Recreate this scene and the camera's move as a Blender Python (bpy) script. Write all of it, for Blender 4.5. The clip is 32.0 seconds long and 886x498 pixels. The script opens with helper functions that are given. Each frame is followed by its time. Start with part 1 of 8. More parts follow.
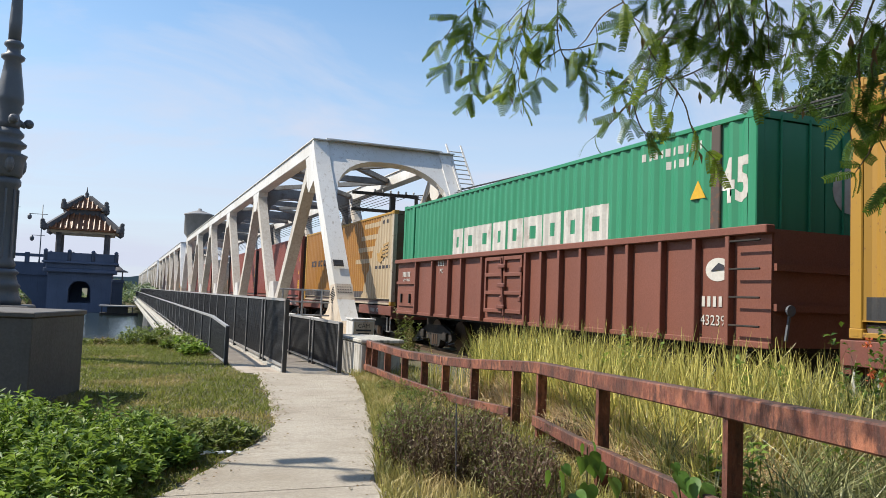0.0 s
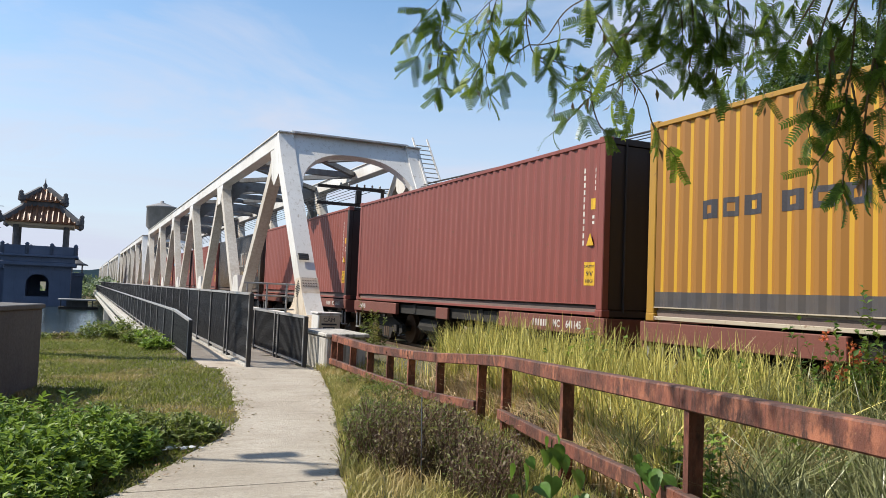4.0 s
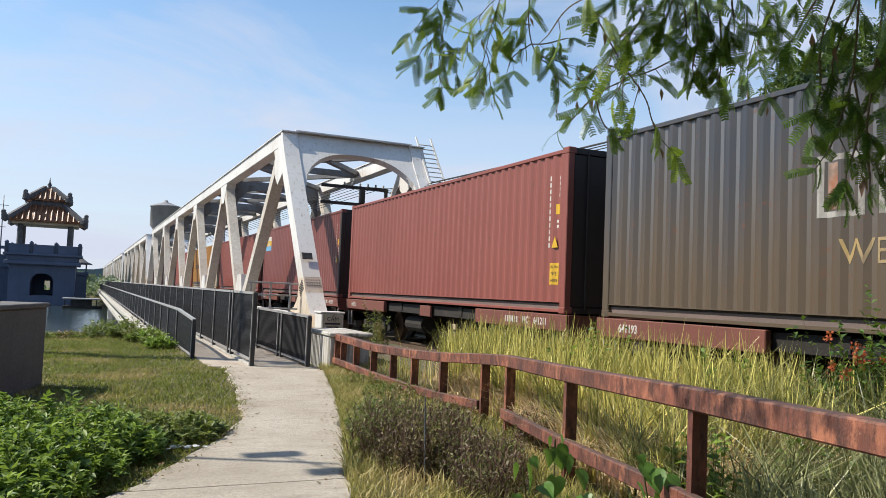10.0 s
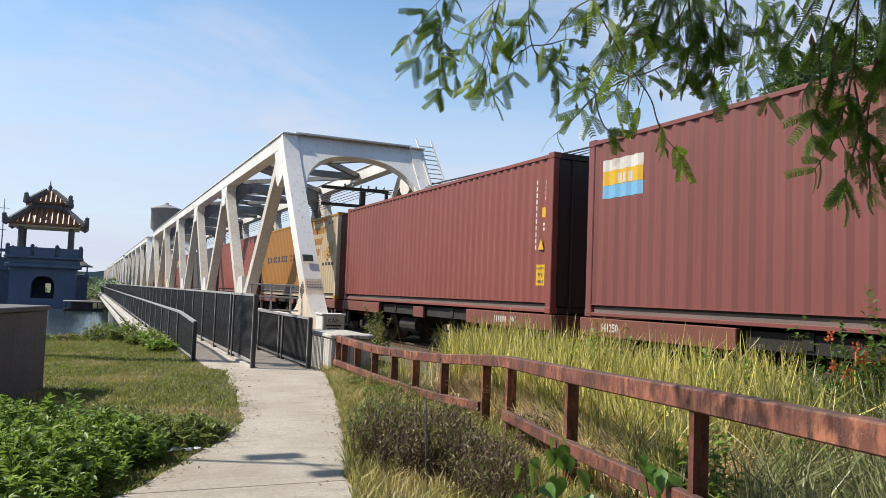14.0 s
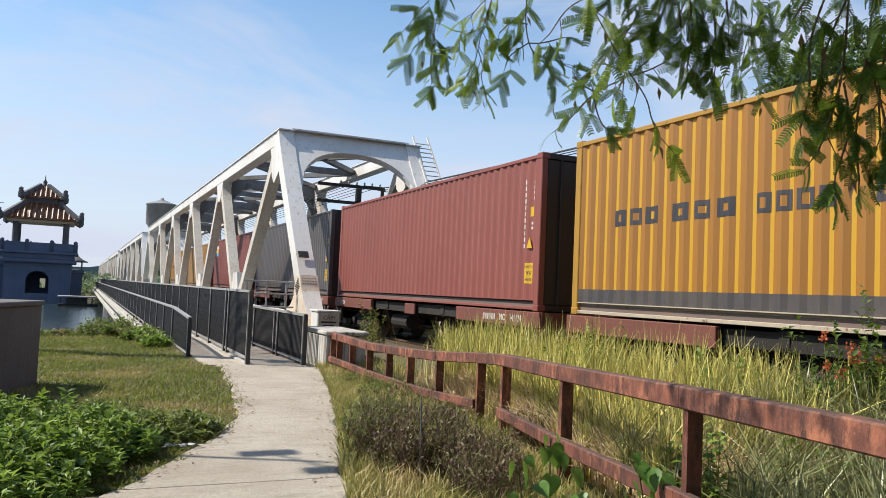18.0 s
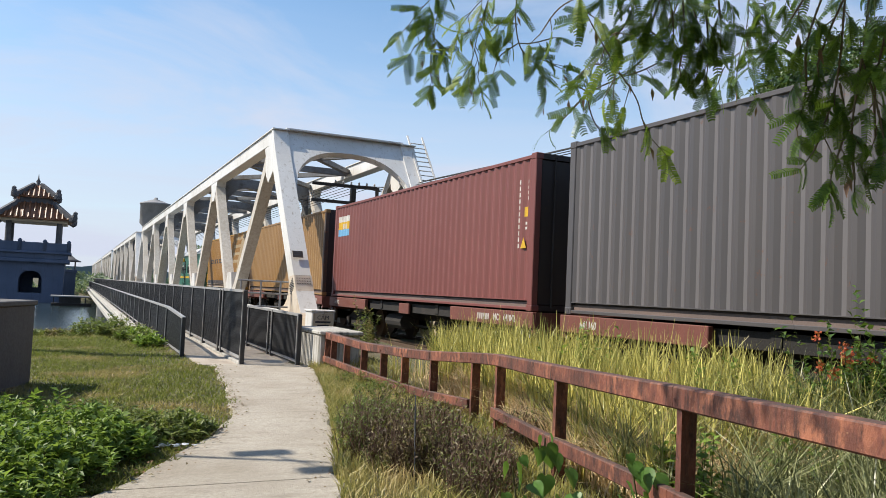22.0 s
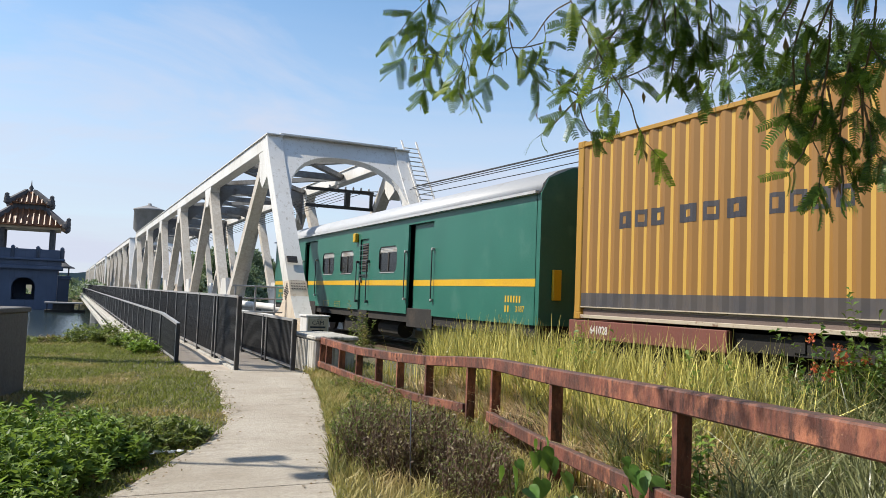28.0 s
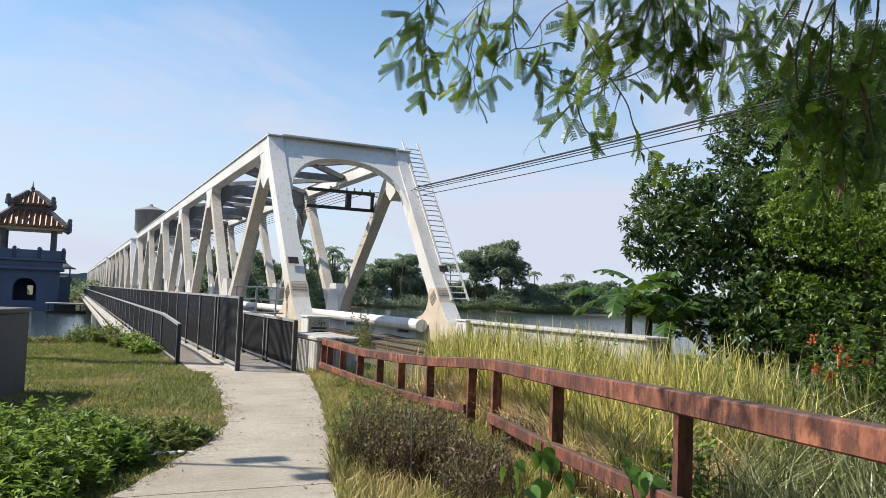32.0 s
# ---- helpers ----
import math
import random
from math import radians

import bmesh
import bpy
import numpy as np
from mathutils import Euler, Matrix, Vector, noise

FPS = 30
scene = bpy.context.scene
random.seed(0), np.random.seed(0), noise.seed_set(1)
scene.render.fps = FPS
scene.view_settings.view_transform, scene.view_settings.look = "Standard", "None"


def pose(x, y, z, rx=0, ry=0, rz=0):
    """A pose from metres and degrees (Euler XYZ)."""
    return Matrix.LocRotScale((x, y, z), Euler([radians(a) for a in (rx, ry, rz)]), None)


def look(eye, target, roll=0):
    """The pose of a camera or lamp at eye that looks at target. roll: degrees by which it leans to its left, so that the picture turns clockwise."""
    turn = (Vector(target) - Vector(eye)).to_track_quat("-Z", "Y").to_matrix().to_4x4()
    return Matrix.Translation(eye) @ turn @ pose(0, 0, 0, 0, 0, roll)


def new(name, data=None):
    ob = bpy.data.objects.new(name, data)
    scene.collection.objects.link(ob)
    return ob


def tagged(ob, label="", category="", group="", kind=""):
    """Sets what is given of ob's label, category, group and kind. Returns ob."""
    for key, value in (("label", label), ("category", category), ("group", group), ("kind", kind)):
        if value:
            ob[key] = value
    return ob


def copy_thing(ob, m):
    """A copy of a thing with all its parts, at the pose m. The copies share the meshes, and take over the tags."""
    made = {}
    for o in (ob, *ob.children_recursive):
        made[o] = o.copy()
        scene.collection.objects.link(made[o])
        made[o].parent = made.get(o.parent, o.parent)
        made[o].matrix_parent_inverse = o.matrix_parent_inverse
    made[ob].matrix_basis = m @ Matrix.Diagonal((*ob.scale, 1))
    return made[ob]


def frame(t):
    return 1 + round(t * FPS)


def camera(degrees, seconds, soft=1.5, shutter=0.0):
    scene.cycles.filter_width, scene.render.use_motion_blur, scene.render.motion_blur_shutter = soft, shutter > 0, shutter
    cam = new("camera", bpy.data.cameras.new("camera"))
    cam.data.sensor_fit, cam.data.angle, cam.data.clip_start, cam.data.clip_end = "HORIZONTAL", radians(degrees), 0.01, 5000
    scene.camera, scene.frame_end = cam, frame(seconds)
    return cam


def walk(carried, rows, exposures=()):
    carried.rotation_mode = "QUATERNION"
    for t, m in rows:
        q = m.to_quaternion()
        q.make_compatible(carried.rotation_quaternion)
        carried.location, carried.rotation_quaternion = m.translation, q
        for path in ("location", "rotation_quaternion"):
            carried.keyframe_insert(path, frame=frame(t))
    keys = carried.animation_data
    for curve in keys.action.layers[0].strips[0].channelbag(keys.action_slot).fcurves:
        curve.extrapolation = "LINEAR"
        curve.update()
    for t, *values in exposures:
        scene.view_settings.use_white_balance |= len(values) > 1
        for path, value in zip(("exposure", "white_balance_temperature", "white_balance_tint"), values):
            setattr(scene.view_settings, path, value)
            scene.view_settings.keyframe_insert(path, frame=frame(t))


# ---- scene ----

EYE = Vector((0.0, 0.0, 1.6))


def aim(yaw, pitch, roll):
    """Camera pose at the eye: yaw to the right of the track's direction, pitch upwards, roll, in degrees."""
    a, b = radians(yaw), radians(pitch)
    return look(EYE, EYE + Vector((math.sin(a) * math.cos(b), math.cos(a) * math.cos(b), math.sin(b))), roll)


cam = camera(58.83, 32.0, soft=0.55)
walk(cam, [
    (0.0, aim(21.98, 3.65, 2.23)),
    (0.5, aim(22.13, 3.71, 2.17)),
    (1.0, aim(22.94, 3.79, 2.06)),
    (1.5, aim(23.58, 3.80, 2.10)),
    (2.0, aim(23.95, 3.70, 2.16)),
    (2.5, aim(24.16, 3.53, 2.18)),
    (3.0, aim(24.27, 3.41, 2.20)),
    (3.5, aim(24.39, 3.31, 2.26)),
    (5.5, aim(24.54, 3.33, 2.32)),
    (6.0, aim(24.46, 3.38, 2.41)),
    (6.5, aim(24.43, 3.39, 2.31)),
    (7.0, aim(24.37, 3.39, 2.31)),
    (7.5, aim(24.29, 3.27, 2.34)),
    (8.0, aim(24.23, 3.20, 2.34)),
    (8.5, aim(24.22, 3.20, 2.34)),
    (9.0, aim(24.21, 3.25, 2.32)),
    (9.5, aim(24.22, 3.26, 2.34)),
    (10.0, aim(24.22, 3.26, 2.34)),
    (10.5, aim(24.22, 3.26, 2.34)),
    (11.0, aim(24.27, 3.27, 2.36)),
    (11.5, aim(24.27, 3.29, 2.41)),
    (12.0, aim(24.27, 3.29, 2.41)),
    (12.5, aim(24.28, 3.30, 2.41)),
    (13.0, aim(24.28, 3.32, 2.32)),
    (13.5, aim(24.23, 3.35, 2.24)),
    (14.0, aim(24.17, 3.36, 2.15)),
    (14.5, aim(24.16, 3.35, 2.05)),
    (16.5, aim(24.28, 3.21, 2.35)),
    (17.0, aim(24.36, 3.18, 2.43)),
    (17.5, aim(24.41, 3.17, 2.41)),
    (18.0, aim(24.49, 3.19, 2.51)),
    (18.5, aim(24.54, 3.24, 2.58)),
    (19.0, aim(24.60, 3.20, 2.57)),
    (19.5, aim(24.69, 3.16, 2.59)),
    (20.0, aim(24.75, 3.07, 2.58)),
    (20.5, aim(24.82, 3.00, 2.59)),
    (21.0, aim(24.87, 2.98, 2.63)),
    (21.5, aim(24.94, 3.05, 2.65)),
    (22.0, aim(24.89, 3.20, 2.55)),
    (22.5, aim(24.83, 3.35, 2.42)),
    (23.0, aim(24.84, 3.50, 2.34)),
    (23.5, aim(24.90, 3.60, 2.39)),
    (24.0, aim(25.03, 3.66, 2.40)),
    (24.5, aim(25.14, 3.61, 2.40)),
    (25.0, aim(25.25, 3.55, 2.47)),
    (25.5, aim(25.35, 3.48, 2.50)),
    (27.5, aim(25.32, 3.46, 2.29)),
    (28.0, aim(25.27, 3.53, 2.21)),
    (28.5, aim(25.25, 3.52, 2.14)),
    (29.0, aim(25.24, 3.53, 2.13)),
    (29.5, aim(25.20, 3.57, 2.17)),
    (30.0, aim(25.20, 3.57, 2.11)),
    (30.5, aim(25.09, 3.59, 2.15)),
    (31.0, aim(25.19, 3.57, 2.19)),
    (31.5, aim(25.19, 3.53, 2.23)),
    (32.0, aim(25.19, 3.59, 2.23)),
], exposures=[(0.0, 0.47), (32.0, 0.47)])

# ---- world, sun ----
SUN_X, SUN_Y, SUN_Z = -1.0, 0.45, 1.22      # towards the sun
world = bpy.data.worlds.new("sky")
scene.world = world
world.use_nodes = True
wn, wl = world.node_tree.nodes, world.node_tree.links
wn.clear()
sky = wn.new("ShaderNodeTexSky")
sky.sky_type, sky.sun_disc = "NISHITA", False
sky.sun_elevation = math.atan2(SUN_Z, math.hypot(SUN_X, SUN_Y))
sky.sun_rotation = math.atan2(SUN_X, SUN_Y)
sky.air_density, sky.dust_density, sky.ozone_density = 1.0, 0.5, 1.0
wc = wn.new("ShaderNodeTexCoord")
wsep = wn.new("ShaderNodeSeparateXYZ")
wl.new(wc.outputs["Generated"], wsep.inputs[0])


def sky_noise(turn, scale, size, detail, lo, hi, a, b):
    """Drawn-out cloud noise over the sky's directions."""
    mp = wn.new("ShaderNodeMapping")
    mp.inputs["Rotation"].default_value, mp.inputs["Scale"].default_value = turn, scale
    t = wn.new("ShaderNodeTexNoise")
    t.inputs["Scale"].default_value, t.inputs["Detail"].default_value, t.inputs["Roughness"].default_value = size, detail, 0.56
    t.inputs["Distortion"].default_value = 0.5
    r = wn.new("ShaderNodeMapRange")
    for key, value in (("From Min", lo), ("From Max", hi), ("To Min", a), ("To Max", b)):
        r.inputs[key].default_value = value
    wl.new(wc.outputs["Generated"], mp.inputs["Vector"])
    wl.new(mp.outputs["Vector"], t.inputs["Vector"])
    wl.new(t.outputs["Fac"], r.inputs["Value"])
    return r.outputs["Result"]


def sky_math(op, a, b):
    x = wn.new("ShaderNodeMath")
    x.operation = op
    for socket, value in zip(x.inputs, (a, b)):
        if isinstance(value, float):
            socket.default_value = value
        else:
            wl.new(value, socket)
    return x.outputs[0]


wisps = sky_noise((0.3, 0.12, 0.5), (1.5, 2.2, 5.0), 1.6, 7.0, 0.41, 0.68, 0.0, 0.8)       # high cirrus, slanting
bands = sky_noise((0.03, 0.02, 0.2), (1.2, 1.2, 16.0), 1.5, 5.0, 0.36, 0.66, 0.72, 1.06)      # level streaks low down
whz = wn.new("ShaderNodeMapRange")          # pale haze that thins with height
whz.interpolation_type = "SMOOTHSTEP"
whz.inputs["From Min"].default_value, whz.inputs["From Max"].default_value = 0.0, 0.40
whz.inputs["To Min"].default_value, whz.inputs["To Max"].default_value = 0.97, 0.02
wl.new(wsep.outputs["Z"], whz.inputs["Value"])
haze = sky_math("MULTIPLY", whz.outputs["Result"], bands)
thin = wn.new("ShaderNodeMapRange")          # cirrus thins overhead
thin.inputs["From Min"].default_value, thin.inputs["From Max"].default_value = 0.32, 0.85
thin.inputs["To Min"].default_value, thin.inputs["To Max"].default_value = 1.0, 0.2
wl.new(wsep.outputs["Z"], thin.inputs["Value"])
wisps = sky_math("MULTIPLY", wisps, thin.outputs["Result"])
cover = sky_math("MINIMUM", sky_math("MAXIMUM", haze, sky_math("ADD", sky_math("MULTIPLY", haze, 0.6), wisps)), 1.0)
wtint = wn.new("ShaderNodeMix")
wtint.data_type, wtint.blend_type = "RGBA", "MULTIPLY"
wtint.inputs["Factor"].default_value = 1.0
wtint.inputs["B"].default_value = (1.02, 1.23, 1.31, 1)
wl.new(sky.outputs["Color"], wtint.inputs["A"])
wmix = wn.new("ShaderNodeMix")
wmix.data_type = "RGBA"
wmix.inputs["B"].default_value = (4.82, 5.18, 6.2, 1)
wl.new(cover, wmix.inputs["Factor"])
wl.new(wtint.outputs["Result"], wmix.inputs["A"])
wb = wn.new("ShaderNodeBackground")
wb.inputs["Strength"].default_value = 0.102
wo = wn.new("ShaderNodeOutputWorld")
wl.new(wmix.outputs["Result"], wb.inputs["Color"])
wl.new(wb.outputs["Background"], wo.inputs["Surface"])
sun = new("sun", bpy.data.lights.new("sun", "SUN"))
sun.data.energy, sun.data.angle, sun.data.color = 5.0, radians(0.6), (1.0, 0.925, 0.80)
sun.matrix_world = look((SUN_X * 80, SUN_Y * 80, SUN_Z * 80), (0, 0, 0))


# ---- materials ----
def nodes_of(name):
    m = bpy.data.materials.new(name)
    m.use_nodes = True
    return m, m.node_tree.nodes, m.node_tree.links, m.node_tree.nodes["Principled BSDF"]


def noise_node(n, l, vec, scale, detail=4.0, rough=0.55):
    t = n.new("ShaderNodeTexNoise")
    t.inputs["Scale"].default_value, t.inputs["Detail"].default_value, t.inputs["Roughness"].default_value = scale, detail, rough
    l.new(vec, t.inputs["Vector"])
    return t.outputs["Fac"]


def ramp_node(n, l, fac, lo, hi, a=0.0, b=1.0):
    r = n.new("ShaderNodeMapRange")
    for k, v in (("From Min", lo), ("From Max", hi), ("To Min", a), ("To Max", b)):
        r.inputs[k].default_value = v
    l.new(fac, r.inputs["Value"])
    return r.outputs["Result"]


def mix_node(n, l, fac, a, b):
    x = n.new("ShaderNodeMix")
    x.data_type = "RGBA"
    for k, v in (("Factor", fac), ("A", a), ("B", b)):
        if isinstance(v, (tuple, list)):
            x.inputs[k].default_value = (*v[:3], 1)
        elif isinstance(v, (int, float)):
            x.inputs[k].default_value = v
        else:
            l.new(v, x.inputs[k])
    return x.outputs["Result"]


def math_node(n, l, op, a, b=None, c=None):
    x = n.new("ShaderNodeMath")
    x.operation = op
    for i, v in enumerate((a, b, c)):
        if v is None:
            continue
        if isinstance(v, (int, float)):
            x.inputs[i].default_value = v
        else:
            l.new(v, x.inputs[i])
    return x.outputs[0]


def surface(name, base, second=None, dirt=None, rough=0.7, metal=0.0, grain=40.0, patch=1.2, streak=False,
            bump=0.15, dirt_at=(0.55, 0.75), vary=0.0, bump_scale=60.0, amount=0.5):
    """A painted, weathered or mineral surface: base and second colour in broad patches, fine grain, dirt in stains or streaks."""
    m, n, l, bs = nodes_of(name)
    tc = n.new("ShaderNodeTexCoord").outputs["Object"]
    second = second or tuple(c * 0.78 for c in base)
    col = mix_node(n, l, ramp_node(n, l, noise_node(n, l, tc, patch, 5), 0.35, 0.68, 0, amount * 2 if amount < 0.5 else 1.0), base, second)
    fine = noise_node(n, l, tc, grain, 3)
    col = mix_node(n, l, ramp_node(n, l, fine, 0.3, 0.75, 0.0, 0.35), col, tuple(c * 0.55 for c in base))
    if dirt:
        v = tc
        if streak:
            mp = n.new("ShaderNodeMapping")
            mp.inputs["Scale"].default_value = (6.0, 6.0, 0.35)
            l.new(tc, mp.inputs["Vector"])
            v = mp.outputs["Vector"]
        col = mix_node(n, l, ramp_node(n, l, noise_node(n, l, v, 1.6, 6, 0.65), *dirt_at, 0, 0.85), col, dirt)
    if vary:
        oi = n.new("ShaderNodeObjectInfo").outputs["Random"]
        hsv = n.new("ShaderNodeHueSaturation")
        l.new(ramp_node(n, l, oi, 0, 1, 1 - vary, 1 + vary), hsv.inputs["Value"])
        l.new(col, hsv.inputs["Color"])
        col = hsv.outputs["Color"]
    l.new(col, bs.inputs["Base Color"])
    bs.inputs["Metallic"].default_value = metal
    l.new(ramp_node(n, l, fine, 0.3, 0.7, max(0.05, rough - 0.12), min(1, rough + 0.12)), bs.inputs["Roughness"])
    if bump:
        b = n.new("ShaderNodeBump")
        b.inputs["Strength"].default_value, b.inputs["Distance"].default_value = bump, 0.02
        l.new(noise_node(n, l, tc, bump_scale, 4), b.inputs["Height"])
        l.new(b.outputs["Normal"], bs.inputs["Normal"])
    return m


def foliage(name, dark, light, sheen=0.45, through_light=0.35, scale=3.0, dry=None, tint=(0.35, 0.5, 0.05)):
    """Leaves: colour varies leaf by leaf and in patches, and light comes through."""
    m, n, l, bs = nodes_of(name)
    geo = n.new("ShaderNodeNewGeometry")
    tc = n.new("ShaderNodeTexCoord").outputs["Object"]
    col = mix_node(n, l, geo.outputs["Random Per Island"], dark, light)
    col = mix_node(n, l, ramp_node(n, l, noise_node(n, l, tc, scale, 3), 0.4, 0.7, 0, 0.5), col, tuple((a + b) * 0.3 for a, b in zip(dark, light)))
    if dry:
        col = mix_node(n, l, ramp_node(n, l, noise_node(n, l, tc, scale * 0.6, 4), 0.52, 0.62, 0, 0.85), col, dry)
    l.new(col, bs.inputs["Base Color"])
    bs.inputs["Roughness"].default_value = sheen
    bs.inputs["Specular IOR Level"].default_value = 0.35
    tr = n.new("ShaderNodeBsdfTranslucent")
    l.new(mix_node(n, l, 0.35, col, tint), tr.inputs["Color"])
    mx = n.new("ShaderNodeMixShader")
    mx.inputs["Fac"].default_value = through_light
    l.new(bs.outputs["BSDF"], mx.inputs[1])
    l.new(tr.outputs["BSDF"], mx.inputs[2])
    l.new(mx.outputs["Shader"], n["Material Output"].inputs["Surface"])
    return m


def rusty_paint():
    """Old oxide paint on steel: dark streaks down the faces, worn orange patches, darker grey-brown on what lies flat.
    """
    m, n, l, bs = nodes_of("rusty_fence_steel")
    tc = n.new("ShaderNodeTexCoord").outputs["Object"]

    def stretched(sx, sy, sz):
        mp = n.new("ShaderNodeMapping")
        mp.inputs["Scale"].default_value = (sx, sy, sz)
        l.new(tc, mp.inputs["Vector"])
        return mp.outputs["Vector"]

    col = mix_node(n, l, ramp_node(n, l, noise_node(n, l, tc, 3.0, 4), 0.38, 0.62), (0.182, 0.059, 0.037), (0.085, 0.032, 0.022))
    col = mix_node(n, l, ramp_node(n, l, noise_node(n, l, stretched(1, 1, 0.22), 24, 5, 0.7), 0.46, 0.66, 0, 0.8), col, (0.026, 0.014, 0.012))
    worn = math_node(n, l, "MULTIPLY", ramp_node(n, l, noise_node(n, l, tc, 2.1, 3), 0.42, 0.62), ramp_node(n, l, noise_node(n, l, stretched(1, 1, 0.5), 13, 5, 0.7), 0.45, 0.60))
    col = mix_node(n, l, worn, col, (0.34, 0.128, 0.070))
    col = mix_node(n, l, ramp_node(n, l, noise_node(n, l, tc, 34, 4, 0.7), 0.62, 0.70, 0, 0.6), col, (0.34, 0.18, 0.10))
    flat = n.new("ShaderNodeSeparateXYZ")
    l.new(n.new("ShaderNodeNewGeometry").outputs["Normal"], flat.inputs["Vector"])
    # Faces that look up are mixed darker and greyer.
    top_mix = math_node(n, l, "MULTIPLY", ramp_node(n, l, flat.outputs["Z"], 0.5, 0.9), ramp_node(n, l, noise_node(n, l, tc, 9, 5, 0.65), 0.3, 0.7, 0.35, 0.9))
    col = mix_node(n, l, top_mix, col, (0.062, 0.050, 0.043))
    l.new(col, bs.inputs["Base Color"])
    l.new(ramp_node(n, l, noise_node(n, l, tc, 40, 3), 0.3, 0.7, 0.55, 0.85), bs.inputs["Roughness"])
    b = n.new("ShaderNodeBump")
    b.inputs["Strength"].default_value, b.inputs["Distance"].default_value = 0.45, 0.015
    l.new(noise_node(n, l, stretched(1, 1, 0.5), 70, 5, 0.7), b.inputs["Height"])
    l.new(b.outputs["Normal"], bs.inputs["Normal"])
    return m


def rough_concrete():
    """Worn footpath concrete: exposed grit, scuffed pale and brown patches, a grainy face."""
    m, n, l, bs = nodes_of("path_concrete")
    tc = n.new("ShaderNodeTexCoord").outputs["Object"]
    col = mix_node(n, l, ramp_node(n, l, noise_node(n, l, tc, 0.8, 6, 0.62), 0.36, 0.66), (0.445, 0.40, 0.335), (0.33, 0.285, 0.225))
    wide = n.new("ShaderNodeMapping")
    wide.inputs["Scale"].default_value = (0.7, 2.2, 1.0)
    l.new(tc, wide.inputs["Vector"])
    col = mix_node(n, l, ramp_node(n, l, noise_node(n, l, wide.outputs["Vector"], 2.4, 7, 0.66), 0.52, 0.72, 0, 0.6), col, (0.20, 0.165, 0.125))
    col = mix_node(n, l, ramp_node(n, l, noise_node(n, l, tc, 22.0, 4, 0.7), 0.42, 0.62, 0, 0.45), col, (0.23, 0.20, 0.165))
    grit = noise_node(n, l, tc, 95.0, 3, 0.7)
    col = mix_node(n, l, ramp_node(n, l, grit, 0.54, 0.66, 0, 0.75), col, (0.14, 0.12, 0.10))
    col = mix_node(n, l, ramp_node(n, l, noise_node(n, l, tc, 70.0, 3, 0.6), 0.60, 0.70, 0, 0.7), col, (0.55, 0.51, 0.45))
    l.new(col, bs.inputs["Base Color"])
    bs.inputs["Roughness"].default_value = 0.93
    b = n.new("ShaderNodeBump")
    b.inputs["Strength"].default_value, b.inputs["Distance"].default_value = 0.8, 0.012
    l.new(math_node(n, l, "MULTIPLY_ADD", noise_node(n, l, tc, 30.0, 5, 0.7), 1.2, grit), b.inputs["Height"])
    l.new(b.outputs["Normal"], bs.inputs["Normal"])
    return m


RUSTY = (0.13, 0.055, 0.03)
M_white = surface("white_bridge_paint", (0.70, 0.69, 0.67), (0.56, 0.53, 0.48), (0.25, 0.19, 0.13), 0.45, grain=45, patch=0.4, streak=True, bump=0.06, dirt_at=(0.56, 0.76))
# Stained paint, browner overall so the diagonals' shaded flanks read dark.
M_member = surface("stained_shaded_bridge_paint", (0.60, 0.57, 0.52), (0.45, 0.40, 0.33), (0.33, 0.26, 0.19), 0.55, grain=12, patch=0.6, streak=True, bump=0.08, dirt_at=(0.42, 0.8))
M_foot = surface("rust_stained_cream_paint", (0.60, 0.52, 0.42), (0.50, 0.38, 0.26), (0.26, 0.16, 0.09), 0.5, grain=45, patch=1.6, streak=True, bump=0.06, dirt_at=(0.56, 0.74))
# Grimy grey for bracing and floor steel; shade inside the truss is in it.
M_shaded_steel = surface("grimy_shaded_bridge_paint", (0.19, 0.195, 0.20), (0.125, 0.122, 0.12), (0.08, 0.065, 0.05), 0.6, grain=14, patch=0.8, bump=0.08, dirt_at=(0.5, 0.7))
M_plaque = surface("dark_bronze_plaque", (0.041, 0.0344, 0.0295), (0.0615, 0.0492, 0.0394), None, 0.5, 0.4, bump=0.1)
M_grey_rail = surface("dark_grey_railing_paint", (0.024, 0.025, 0.028), (0.036, 0.036, 0.038), (0.075, 0.062, 0.05), 0.55, bump=0.05)
M_galv = surface("galvanised_steel", (0.41, 0.41, 0.41), (0.312, 0.303, 0.295), (0.246, 0.164, 0.107), 0.5, 0.3, bump=0.05)
M_rust = rusty_paint()
M_conc = rough_concrete()
M_walk = surface("brown_walkway_concrete", (0.46, 0.40, 0.33), (0.36, 0.30, 0.245), (0.22, 0.18, 0.14), 0.9, grain=70, patch=0.9, bump=0.4, dirt_at=(0.54, 0.7))
M_block = surface("stained_concrete", (0.508, 0.492, 0.451), (0.377, 0.353, 0.312), (0.107, 0.0984, 0.082), 0.9, grain=30, patch=1.5, bump=0.3, streak=True, dirt_at=(0.5, 0.68))
M_wall = surface("whitewashed_concrete", (0.541, 0.525, 0.492), (0.41, 0.385, 0.344), (0.131, 0.119, 0.0984), 0.9, grain=22, patch=2.5, bump=0.3, streak=True, dirt_at=(0.47, 0.62))
M_plinth = surface("grey_plinth_render", (0.139, 0.131, 0.123), (0.107, 0.0984, 0.0943), (0.0984, 0.0902, 0.082), 0.85, grain=25, patch=0.9, streak=True, bump=0.2)
M_iron = surface("cast_iron_grey_paint", (0.107, 0.119, 0.143), (0.0832, 0.0951, 0.113), (0.167, 0.155, 0.143), 0.5, bump=0.1)
